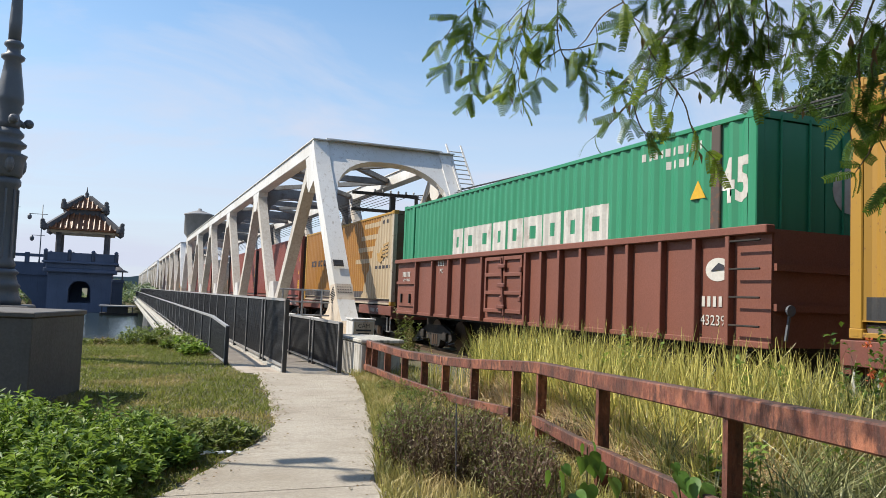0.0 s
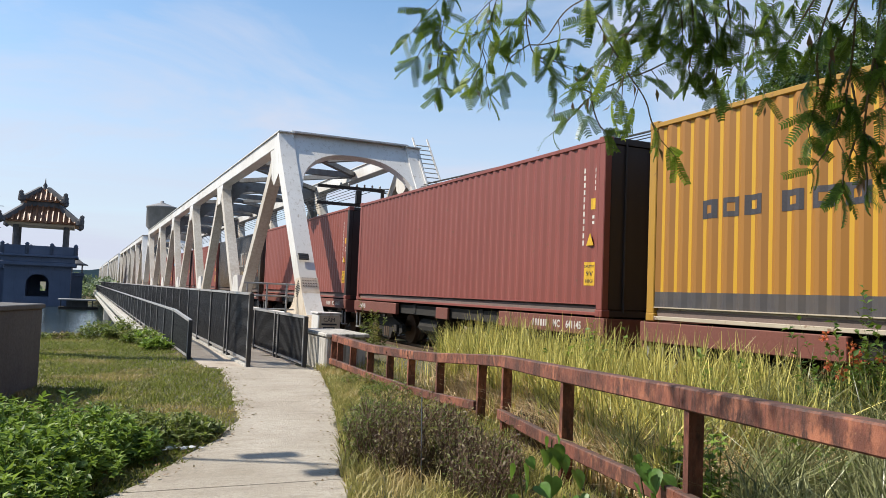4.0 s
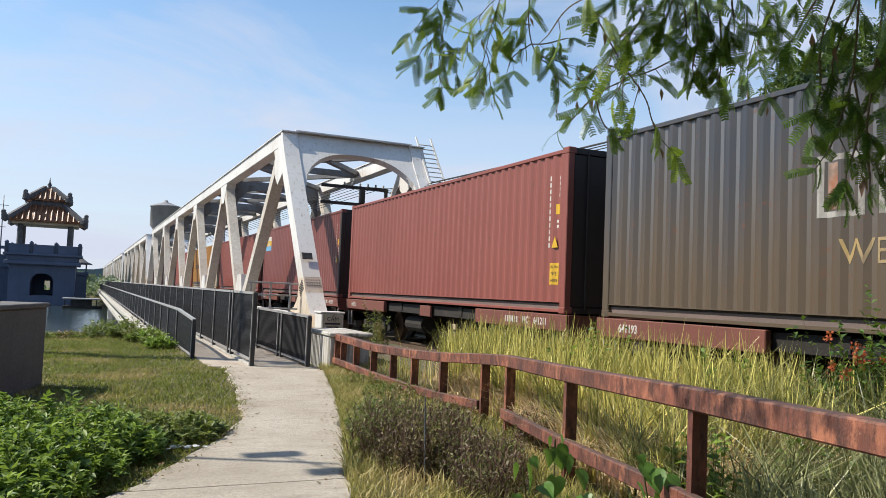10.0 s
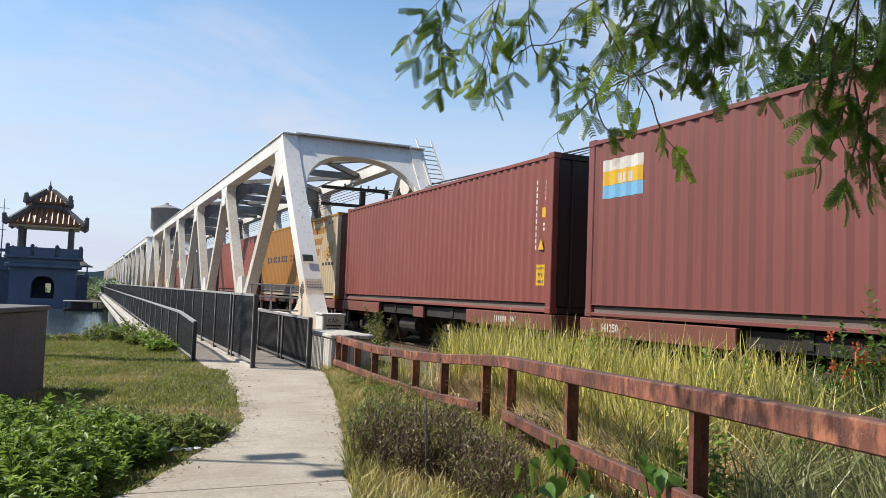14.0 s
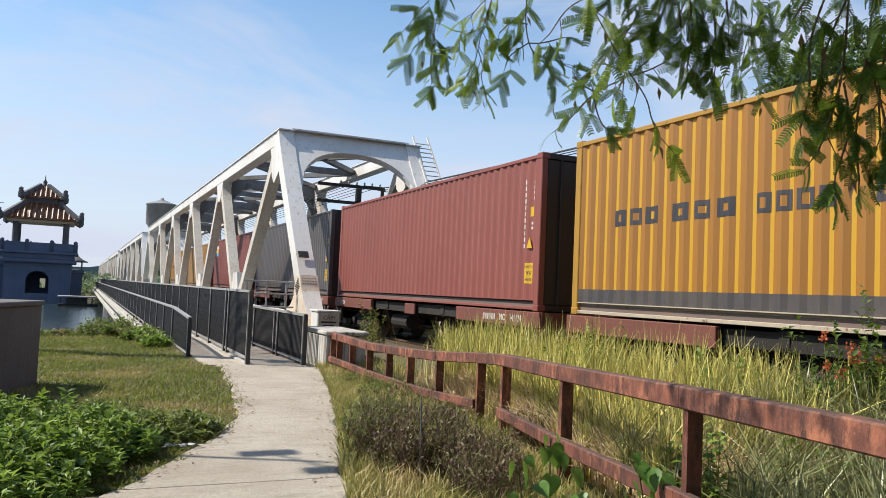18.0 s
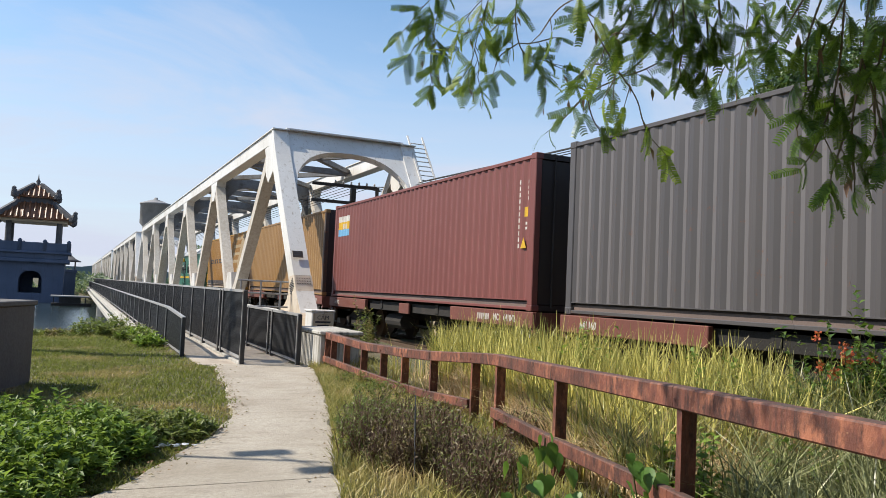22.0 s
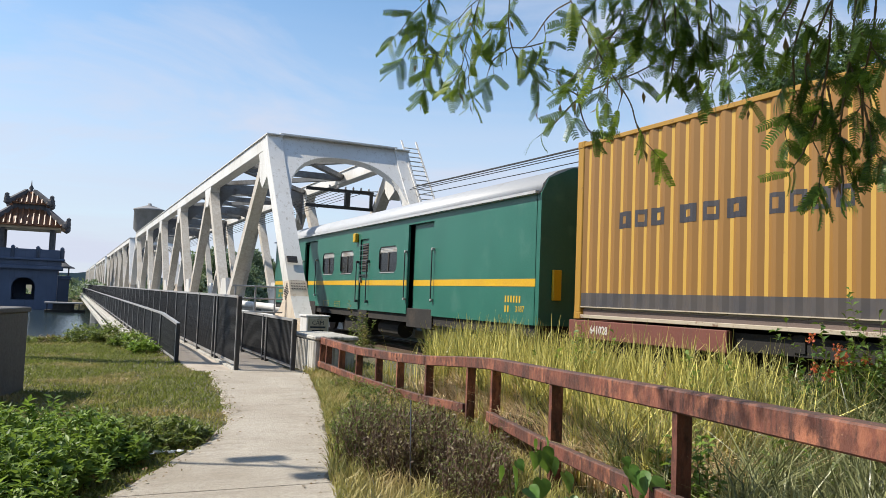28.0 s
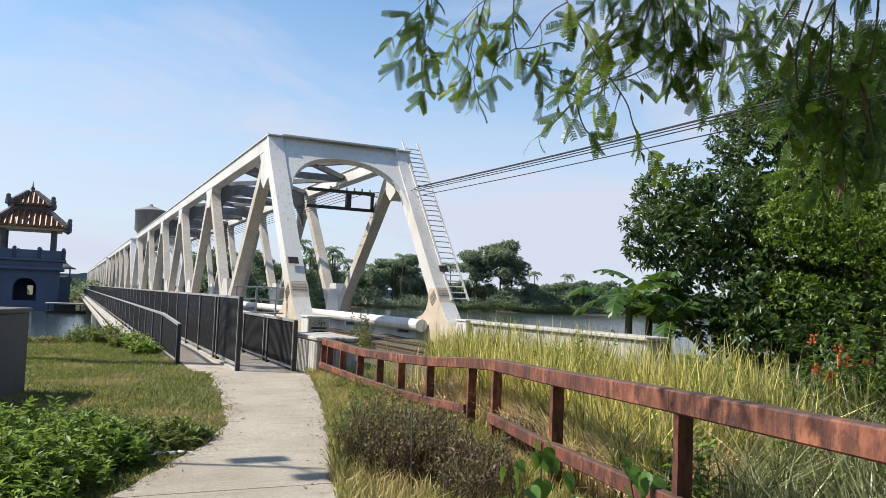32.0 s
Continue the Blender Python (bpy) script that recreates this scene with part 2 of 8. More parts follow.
M_soil = surface("soil_and_thatch", (0.105, 0.085, 0.05), (0.068, 0.078, 0.028), (0.15, 0.12, 0.068), 0.95, grain=30, patch=0.7, bump=0.5)
M_ballast = surface("track_ballast", (0.197, 0.164, 0.135), (0.139, 0.107, 0.082), (0.262, 0.23, 0.197), 0.95, grain=14, patch=2.0, bump=0.9, bump_scale=18)
M_rail = surface("rail_steel", (0.164, 0.115, 0.082), (0.115, 0.0656, 0.0451), None, 0.55, 0.5, bump=0.1)
M_dark = surface("grimy_running_gear", (0.013, 0.0115, 0.0105), (0.024, 0.019, 0.015), (0.05, 0.034, 0.024), 0.88, bump=0.3)
M_sill = surface("wagon_oxide_red", (0.164, 0.0508, 0.0344), (0.123, 0.041, 0.0295), (0.082, 0.0451, 0.0328), 0.65, streak=True, bump=0.15)
M_gond = surface("gondola_oxide_red", (0.192, 0.0649, 0.0413), (0.157, 0.0541, 0.0354), (0.118, 0.059, 0.0443), 0.6, patch=0.7, streak=True, bump=0.12, dirt_at=(0.6, 0.8))
M_coach = surface("coach_green_paint", (0.022, 0.130, 0.092), (0.016, 0.108, 0.076), (0.05, 0.15, 0.112), 0.4, patch=0.9, bump=0.06, bump_scale=2.0, dirt_at=(0.54, 0.74))
M_coach_y = surface("coach_yellow_paint", (0.59, 0.344, 0.0082), (0.541, 0.303, 0.0082), None, 0.45, bump=0.03)
M_roof = surface("coach_roof_aluminium_paint", (0.46, 0.47, 0.49), (0.40, 0.41, 0.43), (0.32, 0.31, 0.3), 0.45, 0.0, patch=0.5, bump=0.08, bump_scale=4)
M_black = surface("black_rubber", (0.012, 0.012, 0.012), None, None, 0.7, bump=0.1)
M_white_mark = surface("white_marking_paint", (0.56, 0.54, 0.50), (0.43, 0.41, 0.375), (0.246, 0.164, 0.131), 0.6, grain=18, bump=0)
M_yellow_mark = surface("yellow_marking_paint", (0.59, 0.353, 0.0164), (0.508, 0.295, 0.0164), None, 0.55, grain=14, bump=0)
M_dark_mark = surface("dark_marking_paint", (0.0246, 0.0246, 0.0369), (0.0492, 0.0451, 0.0492), None, 0.6, bump=0)
M_orange_mark = surface("faded_orange_paint", (0.344, 0.107, 0.041), (0.41, 0.246, 0.164), None, 0.7, bump=0)
M_blue_mark = surface("light_blue_paint", (0.131, 0.344, 0.558), (0.164, 0.369, 0.541), None, 0.6, bump=0)
M_cream_mark = surface("cream_paint", (0.541, 0.467, 0.361), (0.451, 0.377, 0.271), (0.246, 0.18, 0.115), 0.6, streak=True, bump=0)
M_device = surface("faded_ochre_paint", (0.36, 0.21, 0.06), (0.30, 0.2, 0.1), (0.36, 0.28, 0.18), 0.6, grain=14, patch=2.0, bump=0)
M_glass = surface("dark_window_glass", (0.010, 0.010, 0.011), None, None, 0.3, bump=0)
M_frame = surface("grey_brown_worn_panel", (0.075, 0.062, 0.052), (0.05, 0.042, 0.036), (0.035, 0.03, 0.026), 0.75, bump=0.1)
M_tile = surface("glazed_orange_roof_tile", (0.25, 0.105, 0.042), (0.13, 0.056, 0.03), (0.06, 0.045, 0.038), 0.5, patch=1.4, bump=0.1)
M_pavilion = surface("pavilion_blue_grey_render", (0.082, 0.111, 0.18), (0.0615, 0.0861, 0.143), (0.041, 0.0492, 0.0738), 0.8, patch=0.4, streak=True, bump=0.1)
M_ridge = surface("grey_ridge_stucco", (0.11, 0.108, 0.115), (0.065, 0.065, 0.072), (0.035, 0.035, 0.04), 0.85, bump=0.2)
M_tower = surface("weathered_tank_concrete", (0.295, 0.295, 0.303), (0.213, 0.209, 0.213), (0.0902, 0.0861, 0.082), 0.85, patch=0.3, streak=True, bump=0.1)
M_bark = surface("grey_brown_bark", (0.0984, 0.0738, 0.0533), (0.0656, 0.0492, 0.0369), (0.148, 0.123, 0.0984), 0.9, grain=18, patch=2, bump=0.6)
M_twig = surface("green_brown_twig", (0.0902, 0.0697, 0.0287), (0.0656, 0.0738, 0.0246), None, 0.7, bump=0.1)
M_litter = surface("crumpled_white_litter", (0.75, 0.75, 0.75), (0.6, 0.62, 0.66), None, 0.5, bump=0.3)

L_branch = foliage("feathery_tree_leaf", (0.036, 0.085, 0.011), (0.125, 0.215, 0.027), 0.35, 0.38, 7.0)
M_twig_red = surface("dry_red_brown_twig", (0.155, 0.088, 0.056), (0.075, 0.044, 0.030), None, 0.8, bump=0.1)
L_pale = foliage("small_dry_pale_leaf", (0.115, 0.0902, 0.0492), (0.295, 0.246, 0.156), 0.5, 0.25, 4.0, None, (0.287, 0.246, 0.123))
L_dark_dry = foliage("withered_dark_leaf", (0.06, 0.042, 0.03), (0.17, 0.12, 0.08), 0.6, 0.15, 4.0, None, (0.15, 0.1, 0.06))
L_straw = foliage("dead_straw_blade", (0.42, 0.29, 0.15), (0.98, 0.78, 0.47), 0.5, 0.34, 1.7, None, (0.9, 0.7, 0.4))
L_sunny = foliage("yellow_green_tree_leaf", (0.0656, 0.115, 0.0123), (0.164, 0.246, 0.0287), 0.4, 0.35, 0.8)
L_branch_light = foliage("young_feathery_leaf", (0.10, 0.18, 0.018), (0.30, 0.40, 0.05), 0.4, 0.48, 7.0)
L_dry = foliage("dry_brown_leaf", (0.131, 0.0656, 0.041), (0.23, 0.123, 0.082), 0.6, 0.3, 2.0)
L_bush = foliage("bright_shrub_leaf", (0.040, 0.100, 0.018), (0.31, 0.43, 0.085), 0.48, 0.38, 1.6)
L_weed = foliage("dusty_weed_leaf", (0.075, 0.115, 0.028), (0.24, 0.265, 0.085), 0.5, 0.32, 2.0, (0.22, 0.14, 0.085))
L_reed = foliage("reed_blade", (0.068, 0.105, 0.016), (0.92, 0.81, 0.26), 0.34, 0.2, 1.6, None, (0.60, 0.56, 0.17))
L_sedge = foliage("grey_green_blade", (0.018, 0.036, 0.011), (0.44, 0.44, 0.205), 0.28, 0.16, 1.3, None, (0.34, 0.38, 0.10))
L_lawn = foliage("lawn_blade", (0.085, 0.11, 0.02), (0.285, 0.265, 0.075), 0.6, 0.34, 0.9, (0.40, 0.29, 0.14))
L_verge = foliage("dry_verge_blade", (0.12, 0.15, 0.03), (0.50, 0.44, 0.14), 0.5, 0.28, 1.1, (0.60, 0.45, 0.22), (0.46, 0.42, 0.12))
L_tree = foliage("broad_tree_leaf", (0.016, 0.040, 0.010), (0.075, 0.125, 0.032), 0.30, 0.22, 0.6)
L_vine = foliage("heart_vine_leaf", (0.06, 0.15, 0.026), (0.15, 0.28, 0.06), 0.42, 0.32, 14.0)
L_banana = foliage("banana_leaf", (0.028, 0.072, 0.014), (0.085, 0.165, 0.035), 0.35, 0.25, 1.0)
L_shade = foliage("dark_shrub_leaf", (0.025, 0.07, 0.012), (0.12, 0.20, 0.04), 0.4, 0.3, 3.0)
L_flower = foliage("coral_flower_petal", (0.492, 0.0738, 0.041), (0.615, 0.148, 0.082), 0.5, 0.35, 3.0)
# Pale bluish greens: the haze of the distance is painted into these leaves.
L_far = foliage("hazed_far_bank_leaf", (0.10, 0.15, 0.11), (0.28, 0.34, 0.21), 0.7, 0.28, 0.08)
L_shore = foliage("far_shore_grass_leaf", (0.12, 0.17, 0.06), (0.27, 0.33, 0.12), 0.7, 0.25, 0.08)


# ---- mesh helpers ----
def mesh_ob(name, bm, material, parent=None, label=""):
    me = bpy.data.meshes.new(name)
    bm.to_mesh(me)
    bm.free()
    if material:
        me.materials.append(material)
    ob = new(name, me)
    if parent:
        ob.parent = parent
    return tagged(ob, label)


def part(name, bm, material, parent, label=""):
    return mesh_ob(name, bm, material, parent, label)


def thing(name, m, label, category, group="", kind=""):
    ob = new(name)
    ob.empty_display_size = 0.2
    ob.matrix_world = m
    return tagged(ob, label, category, group, kind)


def B():
    return bmesh.new()


def box(bm, lo, hi, bevel=0.0, m=None):
    c = [(a + b) / 2 for a, b in zip(lo, hi)]
    s = [abs(b - a) for a, b in zip(lo, hi)]
    r = bmesh.ops.create_cube(bm, size=1.0, matrix=Matrix.Translation(c) @ Matrix.Diagonal((*s, 1)))
    vs = r["verts"]
    if bevel:
        es = list({e for v in vs for e in v.link_edges})
        q = bmesh.ops.bevel(bm, geom=es, offset=bevel, segments=1, affect="EDGES")
        vs = list({v for f in q["faces"] for v in f.verts} | {v for v in vs if v.is_valid})
    if m is not None:
        vs = list({w for v in vs for f in v.link_faces for w in f.verts})
        bmesh.ops.transform(bm, matrix=m, verts=vs)
    return bm


def frame_axes(p, q):
    d = Vector(q) - Vector(p)
    z = d.normalized()
    x = z.cross(Vector((0, 0, 1)))
    x = Vector((1, 0, 0)) if x.length < 1e-4 else x.normalized()
    return d.length, Matrix((x, z.cross(x), z)).transposed()


def beam(bm, p, q, w, h, bevel=0.0):
    """A bar of section w (sideways) by h from p to q."""
    n, r = frame_axes(p, q)
    return box(bm, (-w / 2, -h / 2, 0), (w / 2, h / 2, n), bevel, Matrix.Translation(p) @ r.to_4x4())


def rod(bm, p, q, r0, r1=None, seg=8):
    n, r = frame_axes(p, q)
    m = Matrix.Translation((Vector(p) + Vector(q)) / 2) @ r.to_4x4()
    bmesh.ops.create_cone(bm, cap_ends=True, segments=seg, radius1=r0, radius2=r0 if r1 is None else r1, depth=n, matrix=m)
    return bm


def bmesh_ball(p, r):
    bm = B()
    bmesh.ops.create_icosphere(bm, subdivisions=1, radius=r, matrix=Matrix.Translation(p))
    return bm


def lathe(bm, profile, seg=16, at=(0, 0, 0)):
    rings = []
    for r, z in profile:
        rings.append([bm.verts.new((at[0] + r * math.cos(2 * math.pi * i / seg), at[1] + r * math.sin(2 * math.pi * i / seg), at[2] + z)) for i in range(seg)])
    for a, b in zip(rings, rings[1:]):
        for i in range(seg):
            f = bm.faces.new((a[i], a[(i + 1) % seg], b[(i + 1) % seg], b[i]))
            f.smooth = True
    bm.faces.new(rings[0][::-1])
    bm.faces.new(rings[-1])
    return bm


def extrude_outline(bm, outline, axis, lo, hi):
    """A closed outline in the two other axes, carried along axis from lo to hi."""
    def at(u, v, w):
        return {"x": (w, u, v), "y": (u, w, v), "z": (u, v, w)}[axis]
    a = [bm.verts.new(at(u, v, lo)) for u, v in outline]
    b = [bm.verts.new(at(u, v, hi)) for u, v in outline]
    k = len(outline)
    for i in range(k):
        bm.faces.new((a[i], a[(i + 1) % k], b[(i + 1) % k], b[i]))
    bm.faces.new(a[::-1])
    bm.faces.new(b)
    bmesh.ops.recalc_face_normals(bm, faces=bm.faces[:])
    return bm


def quads(name, verts, k, material, parent=None, label="", smooth=False):
    """A mesh of separate quads from an array of corners (k quads of four corners each)."""
    me = bpy.data.meshes.new(name)
    v = np.asarray(verts, dtype=np.float32).reshape(-1, 3)
    me.vertices.add(len(v))
    me.vertices.foreach_set("co", v.ravel())
    me.loops.add(k.size)
    me.loops.foreach_set("vertex_index", k.ravel().astype(np.int32))
    me.polygons.add(len(k))
    me.polygons.foreach_set("loop_start", np.arange(0, k.size, 4, dtype=np.int32))
    me.update(calc_edges=True)
    if smooth:
        me.polygons.foreach_set("use_smooth", np.ones(len(k), dtype=bool))
    me.materials.append(material)
    ob = new(name, me)
    if parent:
        ob.parent = parent
    return tagged(ob, label)


def unit(v):
    return v / np.maximum(np.linalg.norm(v, axis=-1, keepdims=True), 1e-9)


def leaf_arrays(p, d, up, length, width, fold=0.25):
    """Leaves folded along the midrib: base p, way d, upper side up; two quads each."""
    d = unit(d)
    s = unit(np.cross(d, up))
    n = np.cross(s, d)
    L, W = np.asarray(length)[:, None], np.asarray(width)[:, None]
    lift = n * (W * fold)
    a, c = p, p + d * L - n * (L * 0.12)
    m = p + d * L * 0.45
    v = np.stack([a, m + s * W / 2 + lift, c, m, m - s * W / 2 + lift], 1)
    i = np.arange(len(p))[:, None] * 5
    k = np.concatenate([np.stack([i + 0, i + 3, i + 2, i + 1], -1).reshape(-1, 4), np.stack([i + 0, i + 4, i + 2, i + 3], -1).reshape(-1, 4)])
    return v.reshape(-1, 3), k


def blade_arrays(p, height, width, lean, bend, rng):
    """Grass blades: three joints each, narrowing and bowing over."""
    n = len(p)
    az = rng.uniform(0, 2 * math.pi, n)
    out = np.stack([np.cos(az), np.sin(az), np.zeros(n)], 1)
    face = rng.uniform(0, 2 * math.pi, n)
    s = np.stack([np.cos(face), np.sin(face), np.zeros(n)], 1)
    H, W = height[:, None], width[:, None]
    up = np.array([0, 0, 1.0])
    mid = p + up * H * 0.55 + out * (H * lean[:, None] * 0.4)
    top = p + up * H * (1 - 0.35 * bend[:, None]) + out * (H * (lean[:, None] + bend[:, None] * 0.6))
    v = np.stack([p - s * W / 2, p + s * W / 2, mid + s * W * 0.42, mid - s * W * 0.42, top + s * W * 0.06, top - s * W * 0.06], 1)
    i = np.arange(n)[:, None] * 6
    k = np.concatenate([np.concatenate([i, i + 1, i + 2, i + 3], 1), np.concatenate([i + 3, i + 2, i + 4, i + 5], 1)])
    return v.reshape(-1, 3), k


def text_bm(body, size, m, depth=0.004, bold=0.0):
    """Letters of the built-in font as a thin mesh, laid at m (x along the line, y up)."""
    cu = bpy.data.curves.new("letters", "FONT")
    cu.body, cu.size, cu.extrude, cu.align_x, cu.align_y = body, size, depth, "CENTER", "CENTER"
    cu.resolution_u, cu.offset = 2, bold
    ob = bpy.data.objects.new("letters", cu)
    me = bpy.data.meshes.new_from_object(ob)
    bm = B()
    bm.from_mesh(me)
    bm.transform(m)
    bpy.data.objects.remove(ob)
    bpy.data.meshes.remove(me)
    bpy.data.curves.remove(cu)
    return bm


# ---- ground, river, path ----
WATER_Z = -2.6


def smooth(a, b, v):
    v = min(1.0, max(0.0, (v - a) / (b - a)))
    return v * v * (3 - 2 * v)


def ground_z(x, y):
    wob = noise.noise((x * 0.15, y * 0.15, 0.3))
    near = 25.5 + 2.0 * wob + (3.0 * smooth(4.0, 12.0, x) if x < 40 else 3.0)
    far = 152 + 6 * noise.noise((x * 0.03, 4.0, 0)) + 90 * smooth(20, 90, x)
    by_path = 1 - smooth(16.0, 18.0, y)
    z = -0.05 + 0.022 * by_path + (0.05 - 0.038 * by_path) * noise.noise((x * 0.6, y * 0.6, 1.0))
    z += 0.22 * smooth(4.4, 6.2, x) * (1 - smooth(10.5, 14, x)) - 0.5 * smooth(12, 20, x)
    z -= 4.6 * smooth(near, near + 5.0, y)
    z += (3.9 + 1.2 * noise.noise((x * 0.02, y * 0.02, 7.0))) * smooth(far - 4, far + 8, y)
    return z


def build_ground():
    xs = sorted({*np.arange(-12, 24, 0.8).round(2), *np.arange(-60, 100, 6.0), *np.arange(-400, 420, 40.0), -4000.0, -1500.0, 1500.0, 4000.0})
    ys = sorted({*np.arange(-6, 34, 0.8).round(2), *np.arange(34, 300, 6.0), *np.arange(-80, 600, 40.0), -4000.0, -1000.0, 1500.0, 4000.0})
    bm = B()
    grid = [[bm.verts.new((x, y, ground_z(x, y))) for x in xs] for y in ys]
    for r0, r1 in zip(grid, grid[1:]):
        for i in range(len(xs) - 1):
            bm.faces.new((r0[i], r0[i + 1], r1[i + 1], r1[i])).smooth = True
    ob = mesh_ob("ground", bm, M_soil)
    tagged(ob, "grassy earth river bank with bare patches", "ground", kind="structure")


def build_water():
    m, n, l, bs = nodes_of("river_water")
    tc = n.new("ShaderNodeTexCoord").outputs["Object"]
    mp = n.new("ShaderNodeMapping")
    mp.inputs["Scale"].default_value = (0.5, 1.3, 1.0)
    l.new(tc, mp.inputs["Vector"])
    b = n.new("ShaderNodeBump")
    b.inputs["Strength"].default_value, b.inputs["Distance"].default_value = 0.6, 0.08
    l.new(noise_node(n, l, mp.outputs["Vector"], 1.3, 6, 0.6), b.inputs["Height"])
    l.new(b.outputs["Normal"], bs.inputs["Normal"])
    l.new(mix_node(n, l, noise_node(n, l, tc, 0.05, 3), (0.02, 0.035, 0.04), (0.035, 0.05, 0.05)), bs.inputs["Base Color"])
    bs.inputs["Roughness"].default_value = 0.12
    bm = B()
    vs = [bm.verts.new(p) for p in ((-900, 20, WATER_Z), (900, 20, WATER_Z), (900, 420, WATER_Z), (-900, 420, WATER_Z))]
    bm.faces.new(vs)
    tagged(mesh_ob("water", bm, m), "calm dark blue river with small ripples", "river", kind="structure")


def path_sides(y):
    """Left and right edge of the footpath at y."""
    lx = np.interp(y, [-4, 2, 6.0, 6.7, 8.4, 8.8, 9.9, 10.85, 15.6, 16.1], [-1.6, -1.2, -0.1, 0.39, 1.27, 1.48, 1.82, 1.98, 2.5, 2.5])
    rx = np.interp(y, [-4, 2, 4.5, 6.4, 7.8, 9.9, 12.1, 12.8, 15.2, 16.1], [0.8, 1.0, 1.6, 2.13, 2.52, 3.1, 3.68, 3.82, 4.4, 4.45])
    return float(lx), float(rx)


def build_path():
    root = thing("path", Matrix(), "worn pale concrete footpath with cracked ragged edges", "path", kind="structure")
    cuts = [-16.0, -4.0, 6.5, 16.02]
    for a, b in zip(cuts, cuts[1:]):
        bm = B()
        ys = np.linspace(a + 0.008, b - 0.008, max(4, int((b - a) / 0.22)))
        rows = []
        for y in ys:
            lx, rx = path_sides(y)
            lx += 0.09 * noise.noise((y * 1.7, 0, 0)) + 0.05 * noise.noise((y * 6, 3, 0))
            rx += 0.09 * noise.noise((y * 1.7, 9, 0)) + 0.05 * noise.noise((y * 6, 5, 0))
            top = [bm.verts.new((lx + (rx - lx) * u, y, 0.004 * noise.noise((y * 2, u * 5, 2)))) for u in (0, 0.03, 0.3, 0.7, 0.97, 1)]
            top[0].co.z -= 0.03
            top[-1].co.z -= 0.03
            rows.append([bm.verts.new((lx, y, -0.15)), *top, bm.verts.new((rx, y, -0.15))])
        for p, q in zip(rows, rows[1:]):
            for i in range(7):
                bm.faces.new((p[i], p[i + 1], q[i + 1], q[i]))
        bm.faces.new(rows[0])
        bm.faces.new(rows[-1][::-1])
        part("slab", bm, M_conc, root)


build_ground()
build_water()
build_path()

# ---- railway bridge ----
SPAN, Y0, TOP_Z, BOT_Z = 71.2, 23.0, 6.92, 0.75
BOTS, TOPS = (0.0, 12.2, 23.9, 35.6, 47.3, 59.0, 71.2), (5.2, 18.2, 29.9, 41.3, 53.0, 66.0)
RUN = 5.2
XL, XR = 6.30, 11.22


def member(x, p, q, width, waist, flare, reach=1.1):
    """A riveted box member in the truss plane: slim in the middle, flaring in a curve into both joints."""
    a, b = Vector((0, *p)), Vector((0, *q))
    ln = (b - a).length
    d = (b - a) / ln
    nn = Vector((0, -d.z, d.y))
    bm = B()
    rows = []
    for k in range(25):
        f = ln * (0.5 - 0.5 * math.cos(math.pi * k / 24))
        near = min(f, ln - f)
        hw = waist + (flare - waist) * max(0.0, 1 - near / reach) ** 2.2
        c = a + d * f
        rows.append([bm.verts.new((x + u, c.y + nn.y * s * hw, c.z + nn.z * s * hw)) for s in (-1, 1) for u in (-width / 2, width / 2)])
    for r, s in zip(rows, rows[1:]):
        for i, j in ((0, 1), (1, 3), (3, 2), (2, 0)):
            bm.faces.new((r[i], s[i], s[j], r[j]))
    bm.faces.new([rows[0][i] for i in (0, 2, 3, 1)])
    bm.faces.new([rows[-1][i] for i in (0, 1, 3, 2)])
    bmesh.ops.recalc_face_normals(bm, faces=bm.faces[:])
    return bm


